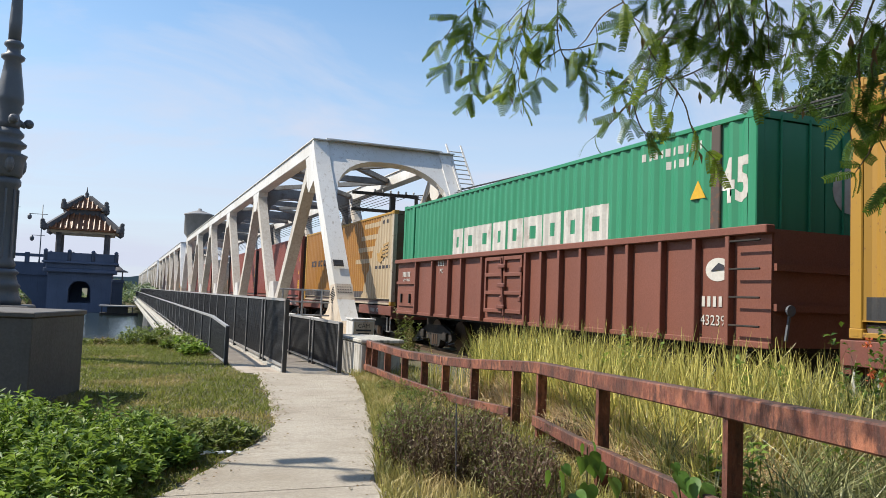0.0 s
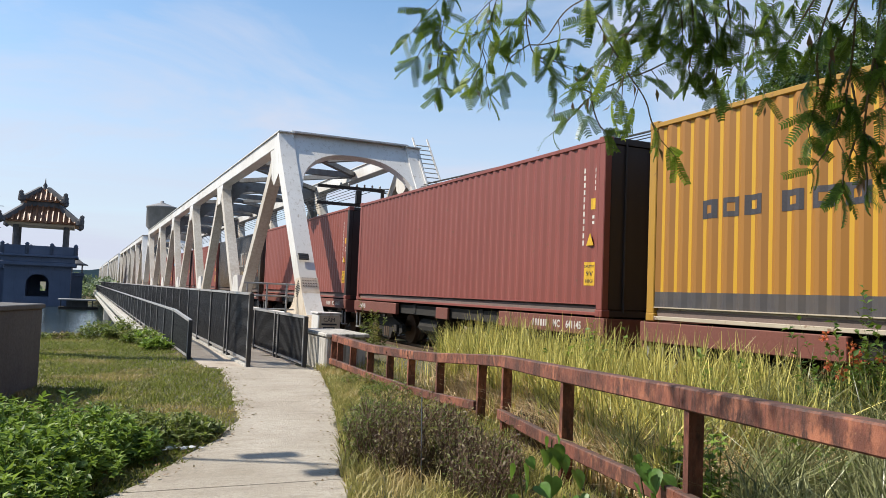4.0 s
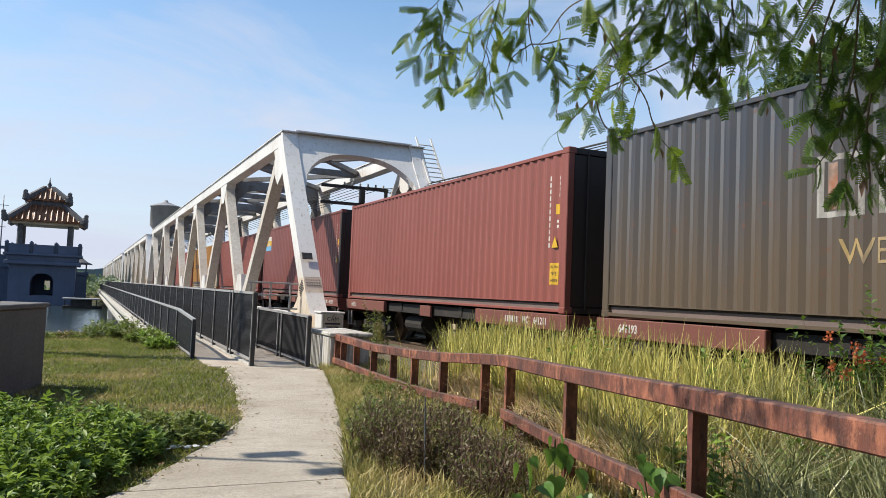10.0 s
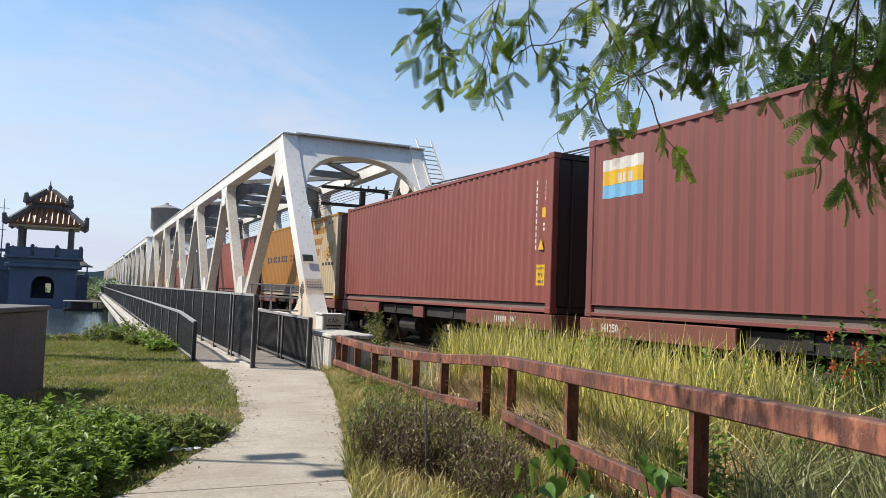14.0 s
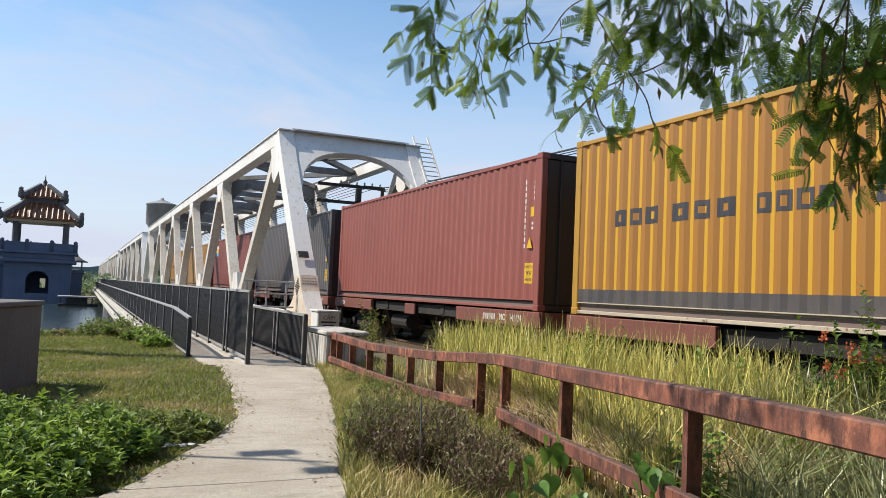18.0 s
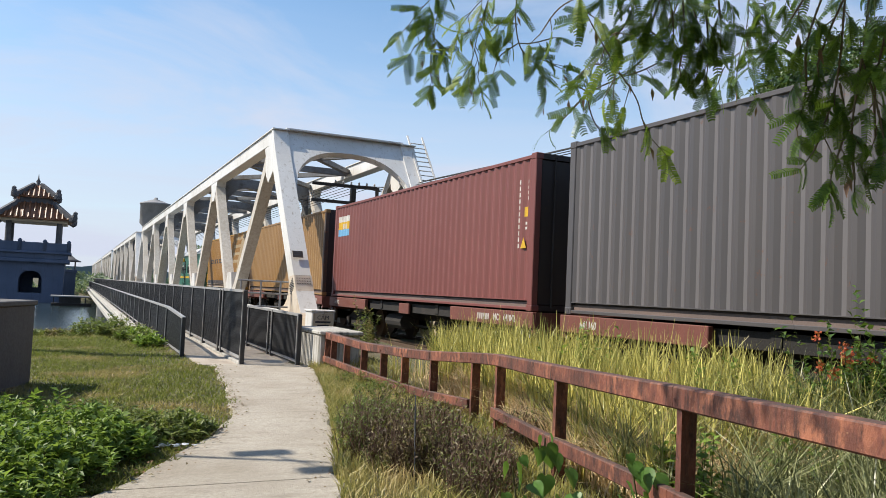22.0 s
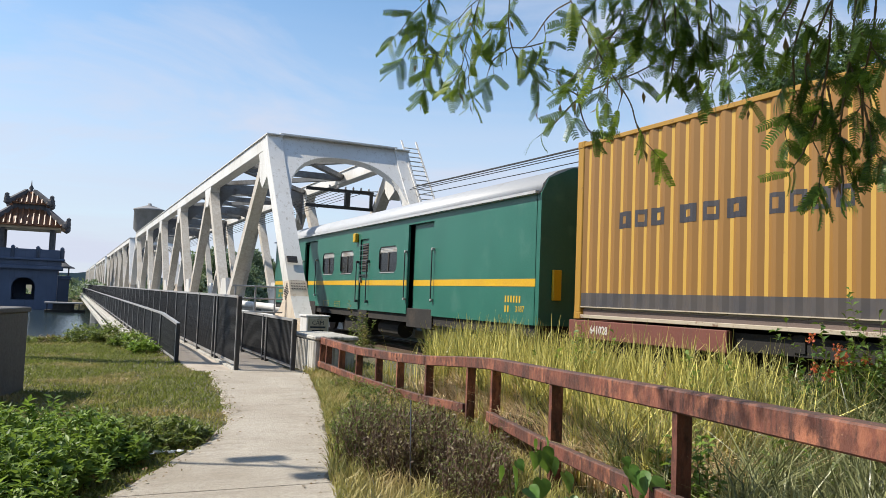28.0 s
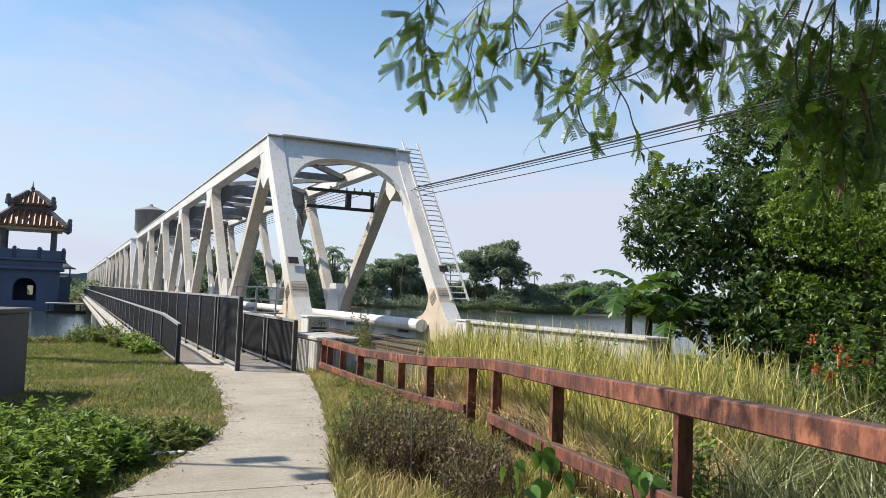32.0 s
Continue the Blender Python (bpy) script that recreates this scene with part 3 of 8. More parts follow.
def build_span(y0):
    """A through-truss span: two trusses, portals at both ends, top bracing, deck beams."""
    root = thing("truss_span", pose(0, y0, 0), "white-painted riveted steel through-truss railway bridge span", "bridge", "bridge spans")
    half = 0.27
    for x in (XL, XR):
        s = -1 if x == XL else 1
        part("bottom_chord", box(B(), (x - 0.26, 0.5, -0.12), (x + 0.26, SPAN - 0.5, 0.58), 0.02), M_white, root)
        part("chord_pipe", rod(B(), (x - 0.52, 1.2, 0.66), (x - 0.52, SPAN - 1.2, 0.66), 0.21, seg=16), M_white, root, "cream service pipe along the bottom chord")
        for k in range(12):
            yy = 3.0 + k * (SPAN - 6.0) / 11
            part("pipe_bracket", box(B(), (x - 0.64, yy - 0.06, 0.34), (x - 0.26, yy + 0.06, 0.46)), M_shaded_steel, root)
        part("top_chord", box(B(), (x - 0.24, RUN - 0.35, TOP_Z - 0.25), (x + 0.24, SPAN - RUN + 0.35, TOP_Z + 0.25), 0.015), M_white, root)
        part("top_flange", box(B(), (x - 0.30, RUN - 0.5, TOP_Z + 0.25), (x + 0.30, SPAN - RUN + 0.5, TOP_Z + 0.285)), M_white, root)
        for i in range(1, 6):
            yb = BOTS[i]
            bm = B()
            extrude_outline(bm, [(yb - 1.1, 0.5), (yb + 1.1, 0.5), (yb + 0.75, 1.4), (yb + 0.45, 2.1), (yb - 0.45, 2.1), (yb - 0.75, 1.4)], "x", x - 0.235, x + 0.235)
            part("gusset", bm, M_white, root)
        for i in range(6):
            yt = TOPS[i]
            bm = B()
            g = 1 if i == 0 else -1
            if i in (0, 5):
                extrude_outline(bm, [(yt, 6.9), (yt + 1.1 * g, 6.72), (yt + 0.8 * g, 6.3), (yt + 0.62 * g, 5.6), (yt + 0.2 * g, 5.3), (yt - 0.6 * g, 5.7)], "x", x - 0.225, x + 0.225)
                part("gusset", bm, M_white, root)
                continue
            extrude_outline(bm, [(yt - 1.0, 6.72), (yt + 1.0, 6.72), (yt + 0.62, 6.15), (yt + 0.36, 5.75), (yt - 0.36, 5.75), (yt - 0.62, 6.15)], "x", x - 0.225, x + 0.225)
            part("gusset", bm, M_white, root)
        for i in range(6):
            yb, yt, ye = BOTS[i], TOPS[i], BOTS[i + 1]
            if i > 0:
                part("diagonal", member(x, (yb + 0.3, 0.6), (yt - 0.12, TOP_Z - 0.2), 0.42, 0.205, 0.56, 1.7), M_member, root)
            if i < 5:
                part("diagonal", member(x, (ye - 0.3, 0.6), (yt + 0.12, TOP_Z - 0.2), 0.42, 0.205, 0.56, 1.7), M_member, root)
        for yb, yt in ((0.0, RUN), (SPAN, SPAN - RUN)):
            part("end_post", member(x, (yb, 0.55), (yt, TOP_Z + 0.05), 0.54, 0.28, 0.42, 1.6), M_white, root)
            g = 1 if yb == 0 else -1
            bm = B()
            extrude_outline(bm, [(yb - 0.95 * g, 0.0), (yb + 2.2 * g, 0.0), (yb + 2.2 * g, 0.9), (yb + 1.75 * g, 1.0), (yb + 1.45 * g, 1.2), (yb + 1.3 * g, 1.5), (yb + 1.25 * g, 1.9), (yb + 0.7 * g, 1.95), (yb + 0.42 * g, 1.55), (yb + 0.15 * g, 1.2), (yb - 0.15 * g, 0.92), (yb - 0.5 * g, 0.73), (yb - 0.95 * g, 0.62)], "x", x - 0.278, x + 0.278)
            part("foot_casting", bm, M_foot, root, "cream foot plate with rusty stains")
        ft = Vector((0, RUN, TOP_Z - 0.5)).normalized()
        nrm = Vector((0, -ft.z, ft.y))
        bm = B()
        for r in range(4):
            for c in range(6):
                p = Vector((x - 0.2 + c * 0.08, 0, 0.55)) + ft * (1.22 + r * 0.1) + nrm * 0.318
                bmesh.ops.create_icosphere(bm, subdivisions=1, radius=0.028, matrix=Matrix.Translation(p))
            for c in range(5):
                p = Vector((x + s * 0.288 if s < 0 else x - 0.288, 0, 0.55)) + ft * (1.22 + r * 0.1) + nrm * (-0.2 + c * 0.09)
                bmesh.ops.create_icosphere(bm, subdivisions=1, radius=0.028, matrix=Matrix.Translation(p))
        # Dark grey heads: the shadow under each rivet is put into its colour.
        tagged(part("rivet_mass", bm, M_grey_rail, root, "rivet heads coloured dark for their small shadows"), kind="stuff")
    # portals with arched knee plates
    for end in (0, 1):
        a, b = Vector((0, 0, 0.55)), Vector((0, RUN, TOP_Z + 0.3))
        if end:
            a, b = Vector((0, SPAN, 0.55)), Vector((0, SPAN - RUN, TOP_Z + 0.3))
        ln = (b - a).length
        d = (b - a) / ln
        w = (XR - XL) / 2 - half + 0.02
        cx = (XL + XR) / 2
        nn = Vector((1, 0, 0)).cross(d) * (-1 if end else 1)
        bm = B()
        ks = 22
        rows = []
        for k in range(ks + 1):
            u = -w + 2 * w * k / ks
            arch = ln - 0.95 - 2.3 * (1 - math.sqrt(max(0.0, 1 - (abs(u) / w) ** 2.6)))
            lo, hi = a + d * arch, a + d * ln
            rows.append([bm.verts.new((cx + u, p.y + o.y, p.z + o.z)) for p in (lo, hi) for o in (nn * 0.12, nn * -0.12)])
        for p, q in zip(rows, rows[1:]):
            for i, j in ((0, 1), (1, 3), (3, 2), (2, 0)):
                bm.faces.new((p[i], q[i], q[j], p[j]))
        bm.faces.new((rows[0][0], rows[0][1], rows[0][3], rows[0][2]))
        bm.faces.new((rows[-1][0], rows[-1][2], rows[-1][3], rows[-1][1]))
        bmesh.ops.recalc_face_normals(bm, faces=bm.faces[:])
        part("portal_plate", bm, M_white, root)
        part("portal_cap", box(B(), (XL + 0.2, b.y - (0.42 if not end else 0.3), b.z), (XR - 0.2, b.y + (0.3 if not end else 0.42), b.z + 0.05)), M_white, root)
    # sway frames and top bracing
    for i in range(6):
        yt = TOPS[i]
        if 0 < i < 5:
            bm = B()
            w = (XR - XL) / 2 - 0.2
            rows = []
            for k in range(13):
                u = -w + 2 * w * k / 12
                lo = TOP_Z - 0.35 - 1.5 * (abs(u) / w) ** 6
                rows.append([bm.verts.new(((XL + XR) / 2 + u, yt + o, z)) for z in (lo, TOP_Z + 0.1) for o in (-0.11, 0.11)])
            for p, q in zip(rows, rows[1:]):
                for a2, b2 in ((0, 1), (1, 3), (3, 2), (2, 0)):
                    bm.faces.new((p[a2], q[a2], q[b2], p[b2]))
            bmesh.ops.recalc_face_normals(bm, faces=bm.faces[:])
            part("sway_frame", bm, M_shaded_steel, root)
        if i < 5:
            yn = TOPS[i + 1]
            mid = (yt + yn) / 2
            part("top_strut", beam(B(), (XL, mid, TOP_Z), (XR, mid, TOP_Z), 0.26, 0.26), M_shaded_steel, root)
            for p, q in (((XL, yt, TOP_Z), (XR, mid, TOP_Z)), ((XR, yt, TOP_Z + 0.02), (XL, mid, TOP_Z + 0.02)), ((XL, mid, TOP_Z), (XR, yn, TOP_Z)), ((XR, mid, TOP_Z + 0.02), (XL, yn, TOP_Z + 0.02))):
                part("lateral_brace", beam(B(), p, q, 0.24, 0.2), M_shaded_steel, root)
    for i in range(13):
        part("floor_beam", box(B(), (XL, i * SPAN / 12 - 0.12, -0.55), (XR, i * SPAN / 12 + 0.12, 0.0)), M_shaded_steel, root)
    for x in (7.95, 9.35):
        part("stringer", box(B(), (x - 0.12, 0, -0.4), (x + 0.12, SPAN, 0.03)), M_shaded_steel, root)
    return root


span_one = build_span(Y0)
for i in range(1, 5):
    copy_thing(span_one, pose(0, Y0 + i * SPAN, 0))


def build_pier(y):
    root = thing("bridge_pier", pose(8.65, y, 0), "rounded pale concrete river pier under the bridge", "bridge pier", "bridge piers")
    bm = B()
    extrude_outline(bm, [(-6.4, -0.7), (-5.9, -1.0), (3.2, -1.0), (3.7, 0), (3.2, 1.0), (-5.9, 1.0), (-6.4, 0.7)], "z", -5.0, -0.85)
    part("shaft", bm, M_block, root)
    part("cap", box(B(), (-6.7, -1.2, -0.85), (3.8, 1.2, -0.56), 0.04), M_block, root)


for i in range(1, 6):
    build_pier(Y0 + i * SPAN)

# abutment under the near end, with its side walls
ab = thing("abutment", Matrix(), "stained pale concrete bridge abutment and wing walls", "abutment", kind="structure")
part("bank_seat", box(B(), (1.7, 21.5, -5.0), (12.2, 25.5, -0.58)), M_block, ab)
part("end_wall", box(B(), (4.45, 15.2, -0.3), (5.3, 17.0, 0.66), 0.03), M_wall, ab, "mottled whitewashed end wall")
part("coping", box(B(), (4.42, 15.12, 0.66), (5.34, 17.05, 0.74), 0.02), M_block, ab)
part("side_wall", box(B(), (5.0, 17.0, -0.3), (5.35, 21.6, 0.35), 0.02), M_block, ab)
part("parapet", box(B(), (11.1, 13.3, -0.4), (11.6, 21.4, 0.86), 0.03), M_wall, ab, "low whitewashed parapet wall")
part("parapet_coping", box(B(), (11.02, 13.2, 0.86), (11.68, 21.5, 0.95), 0.02), M_block, ab)
for x in (XL, XR):
    ped = thing("sign_pedestal", pose(x, 21.6, 0), "white concrete pedestal with a small prohibition notice", "pedestal", "portal pedestals")
    part("block", box(B(), (-0.32, -0.28, -0.4), (0.32, 0.4, 0.92), 0.02), M_white, ped)
    part("cap", box(B(), (-0.35, -0.31, 0.92), (0.35, 0.42, 0.97), 0.01), M_white, ped)
    part("notice_board", box(B(), (-0.28, -0.296, 0.48), (0.28, -0.28, 0.88)), M_cream_mark, ped, "pale notice board")
    up = Matrix.Translation((0, -0.30, 0.76)) @ Matrix.Rotation(math.pi / 2, 4, "X")
    part("lettering", text_bm("CẤM", 0.16, up, 0.002), M_dark_mark, ped, "dark painted letters")
    for z, ww in ((0.64, 0.22), (0.54, 0.17)):
        part("text_bar", box(B(), (-ww, -0.302, z - 0.025), (ww, -0.297, z + 0.025)), M_dark_mark, ped)

# plaque on the portal leg
pl = thing("bridge_plaque", pose(6.22, 24.19, 2.60, 52), "small brown metal plaque on the portal leg", "plaque")
part("plate", box(B(), (-0.17, -0.13, 0.0), (0.17, 0.13, 0.03), 0.01), M_plaque, pl)
part("text_bar", box(B(), (-0.12, 0.04, 0.03), (0.12, 0.07, 0.034)), M_grey_rail, pl)
part("text_bar", box(B(), (-0.12, -0.05, 0.03), (0.12, -0.02, 0.034)), M_grey_rail, pl)

copy_thing(pl, pose(11.42, 24.19, 2.60, 52))

# access ladder on the far leg
lad = thing("access_ladder", pose(XR + 0.05, Y0, 0), "white steel access ladder up the portal leg", "ladder")
d_leg = Vector((0, RUN, TOP_Z - 0.5)).normalized()
n_leg = Vector((0, -d_leg.z, d_leg.y))
l0 = Vector((0.12, 0, 0.55)) + n_leg * 0.34
for dx in (0.0, 0.62):
    part("stringer", beam(B(), l0 + Vector((dx, 0, 0)) + d_leg * 1.0, l0 + Vector((dx, 0, 0)) + d_leg * 8.9, 0.065, 0.05), M_white, lad)
for i in range(30):
    p = l0 + d_leg * (1.085 + i * 0.255)
    part("rung", rod(B(), p, p + Vector((0.62, 0, 0)), 0.022, seg=6), M_white, lad)
for i in range(5):
    p = l0 + d_leg * (2.2 + i * 1.5)
    part("bracket", beam(B(), p, p - n_leg * 0.2, 0.04, 0.04), M_white, lad)

rv = thing("portal_rivets", pose(0, Y0, 0), "two rows of rivet heads on the white portal leg", "rivets")
for i in range(14):
    for dx in (-0.62, -0.42):
        p = Vector((XR + dx, 0, 0.55)) + d_leg * (6.3 + i * 0.15) + n_leg * 0.13
        part("rivet_head", bmesh_ball(p, 0.03), M_galv, rv)

# cable bracket with insulators, and the wires
br = thing("cable_bracket", pose(0, 30.2, 0), "black steel cable bracket with insulators on the truss", "bracket")
for z in (5.05, 5.72):
    part("arm", box(B(), (8.2, -0.06, z - 0.06), (11.0, 0.06, z + 0.06)), M_grey_rail, br)
part("end_bar", box(B(), (10.86, -0.05, 5.11), (10.98, 0.05, 5.66)), M_grey_rail, br)
part("junction_box", box(B(), (9.8, -0.12, 5.11), (10.0, 0.12, 5.66), 0.02), M_grey_rail, br)
for i in range(6):
    part("insulator", lathe(B(), [(0.03, 0), (0.05, 0.03), (0.03, 0.06), (0.05, 0.09), (0.02, 0.14)], 8, (9.15 + i * 0.33, 0, 5.78)), M_galv, br)
for i, (dx, dz) in enumerate(((0.0, 0.0), (0.14, 0.10), (0.28, 0.02), (0.4, 0.2), (0.5, -0.12), (0.62, 0.28))):
    cu = bpy.data.curves.new("overhead_wire", "CURVE")
    cu.dimensions, cu.bevel_depth, cu.bevel_resolution = "3D", 0.013, 1
    sp = cu.splines.new("POLY")
    pts = [(11.15 + dx, y, 5.62 + dz - 0.35 * math.sin(math.pi * (y - 30.2) / -46.2)) for y in np.linspace(30.2, -16, 18)]
    pts = [(9.3 + i * 0.3, 100, 5.75), (9.3 + i * 0.3, 30.3, 5.8)] + pts
    sp.points.add(len(pts) - 1)
    for q, p in zip(sp.points, pts):
        q.co = (*p, 1)
    cu.materials.append(M_black)
    tagged(new("overhead_wire", cu), "thin black overhead cable strung beside the track", "cable", "overhead cables")

# ---- track ----
trk = thing("railway_track", Matrix(), "rusty metre-gauge railway track on sleepers and ballast", "railway track", kind="structure")
bm = B()
rng = random.Random(3)
extrude_outline(bm, [(6.9, -0.2), (7.5, 0.06), (9.8, 0.06), (10.6, -0.2)], "y", -40, 22.2)
part("ballast_bed", bm, M_ballast, trk)
for x in (8.15, 9.15):
    bm = B()
    extrude_outline(bm, [(x - 0.06, 0.12), (x + 0.06, 0.12), (x + 0.06, 0.135), (x + 0.012, 0.15), (x + 0.012, 0.21), (x + 0.035, 0.22), (x + 0.035, 0.255), (x - 0.035, 0.255), (x - 0.035, 0.22), (x - 0.012, 0.21), (x - 0.012, 0.15), (x - 0.06, 0.135)], "y", -40, 420)
    part("rail", bm, M_rail, trk)
for i in range(90):
    y = -14 + i * 0.62 + rng.uniform(-0.03, 0.03)
    part("sleeper", box(B(), (7.72, y - 0.11, 0.0), (9.58, y + 0.11, 0.12), 0.012), M_rust if y > 22 else M_block, trk)
for x in (7.75, 9.55):
    part("guard_rail", box(B(), (x - 0.04, 17, 0.1), (x + 0.04, 120, 0.24)), M_rail, trk)

# ---- walkway beside the truss ----
wk = thing("walkway", Matrix(), "narrow concrete pedestrian walkway hung beside the railway bridge", "walkway", kind="structure")
part("lane_slab", box(B(), (2.28, 16.03, -0.14), (3.04, 383, -0.012)), M_walk, wk)
part("lane_slab", box(B(), (3.16, 16.03, -0.14), (4.3, 383, -0.02)), M_walk, wk, "darker stained lane")
part("edge_beam", box(B(), (1.95, 19.0, -0.42), (2.27, 383, -0.16), 0.02), M_block, wk, "pale weathered edge beam")
part("edge_beam", box(B(), (1.72, 20.5, -0.75), (1.95, 383, -0.5), 0.02), M_block, wk)
part("kerb", box(B(), (3.05, 16.03, -0.14), (3.15, 383, 0.03)), M_block, wk)
for i in range(60):
    y = 22 + i * 6.0
    part("bracket", box(B(), (2.0, y - 0.1, -0.7), (6.2, y + 0.1, -0.43)), M_white, wk)


def railing(x, ys, ztop, label, plinth=0.06, z_first=None):
    """A steel railing of barred panels along y: posts, top rail, bottom rail and close bars in each panel."""
    root = thing("railing", Matrix(), label, "railing", "walkway railings")
    far = B()
    bar_mesh = None
    for i, (a, b) in enumerate(zip(ys, ys[1:])):
        za = z_first if (z_first and i == 0) else ztop
        step = 0.105 if a < 45 else 0.2
        k = max(2, int((b - a) / step))
        for j in range(1, k):
            y = a + (b - a) * j / k
            zt = za + (ztop - za) * j / k
            if a < 26:
                if za != ztop or bar_mesh is None:
                    ob = part("bar", beam(B(), (0, 0, plinth + 0.04), (0, 0, zt - 0.02), 0.03, 0.045), M_grey_rail, root)
                    bar_mesh = ob.data if za == ztop else None
                else:
                    ob = new("bar", bar_mesh)
                    ob.parent = root
                ob.location = (x, y, 0)
            else:
                w = 0.016 if a < 45 else 0.035
                box(far, (x - 0.02, y - w, plinth + 0.04), (x + 0.02, y + w, zt - 0.03))
        part("top_rail", beam(B(), (x, a + 0.02, za), (x, b - 0.02, ztop), 0.075, 0.05), M_galv, root, "pale galvanised top rail")
        part("bottom_rail", box(B(), (x - 0.025, a, plinth), (x + 0.025, b, plinth + 0.05)), M_galv, root)
        part("post", box(B(), (x - 0.04, a - 0.035, -0.1), (x + 0.04, a + 0.035, za + 0.01), 0.006), M_grey_rail, root)
        if a < 60:
            part("post_trim", box(B(), (x - 0.052, a - 0.012, 0.0), (x - 0.041, a + 0.028, za - 0.02)), M_galv, root)
    tagged(part("distant_bar", far, M_grey_rail, root), kind="stuff")
    return root


near = [18.05, 21.4] + [21.4 + 2.4 * i for i in range(1, 16)]
left_ys = near + [near[-1] + 8.0 * i for i in range(1, 41)]
railing(2.2, left_ys, 0.92, "outer dark steel walkway railing with close vertical bars", 0.0, 0.8)
mid_ys = [16.0, 18.4, 18.8] + [18.8 + 2.4 * i for i in range(1, 16)]
mid_ys += [mid_ys[-1] + 8.0 * i for i in range(1, 41)]
railing(3.1, mid_ys, 1.46, "tall dark steel dividing railing with close vertical bars", 0.1)
in_ys = [15.85, 18.2, 18.55] + [18.55 + 2.4 * i for i in range(1, 10)]
railing(4.2, in_ys, 1.02, "inner dark steel walkway railing with mesh panel", 0.05)

mesh = thing("railing_mesh_panel", Matrix(), "small dark steel mesh panel in the inner railing", "mesh panel")
for y in (18.2, 18.55):
    part("stile", box(B(), (4.17, y - 0.02, 0.08), (4.23, y + 0.02, 1.0)), M_grey_rail, mesh)
for i in range(6):
    part("mesh_wire", box(B(), (4.192, 18.24 + i * 0.055, 0.1), (4.208, 18.252 + i * 0.055, 0.98)), M_galv, mesh)
for i in range(16):
    part("mesh_wire", box(B(), (4.19, 18.22, 0.12 + i * 0.055), (4.206, 18.53, 0.132 + i * 0.055)), M_galv, mesh)

# small pipe guard rail by the portal
gr = thing("pipe_guard_rail", Matrix(), "thin grey pipe guard rail beside the portal", "guard rail")
for x in (4.5, 5.1, 5.7):
    part("post", rod(B(), (x, 24.0, -0.1), (x, 24.0, 1.75), 0.03), M_galv, gr)
for z in (0.95, 1.35, 1.72):
    part("rail", rod(B(), (4.4, 24.0, z), (5.95, 24.0, z), 0.025), M_galv, gr)
part("deck_plate", box(B(), (4.3, 23.4, -0.12), (6.0, 25.5, -0.02)), M_block, gr)


# ---- the train ----
TRAIN_X, BOX_Z = 8.65, 1.34
MOVERS = []          # (thing, its y at the start, z)
CL, CW, CH = 6.096, 1.219, 2.896


def corrugated(a0, a1, z0, z1, face, out, axis, pitch=0.278, depth=0.024):
    """A trapezoid-corrugated steel wall between a0 and a1; the outer ribs lie in the plane face."""
    bm = B()
    k = max(1, round((a1 - a0) / pitch))
    p = (a1 - a0) / k
    pts = []
    for i in range(k):
        s = a0 + i * p
        pts += [(s, 0), (s + p * 0.22, 0), (s + p * 0.5, depth), (s + p * 0.72, depth)]
    pts.append((a1, 0))
    cols = []
    for s, d in pts:
        w = face - out * d
        cols.append([bm.verts.new((w, s, z) if axis == "x" else (s, w, z)) for z in (z0, z1)])
    for c, e in zip(cols, cols[1:]):
        bm.faces.new((c[0], e[0], e[1], c[1]))
    bmesh.ops.recalc_face_normals(bm, faces=bm.faces[:])
    if bm.faces[0].normal.dot(Vector((out, 0, 0) if axis == "x" else (0, out, 0))) < 0:
        bmesh.ops.reverse_faces(bm, faces=bm.faces[:])
    return bm


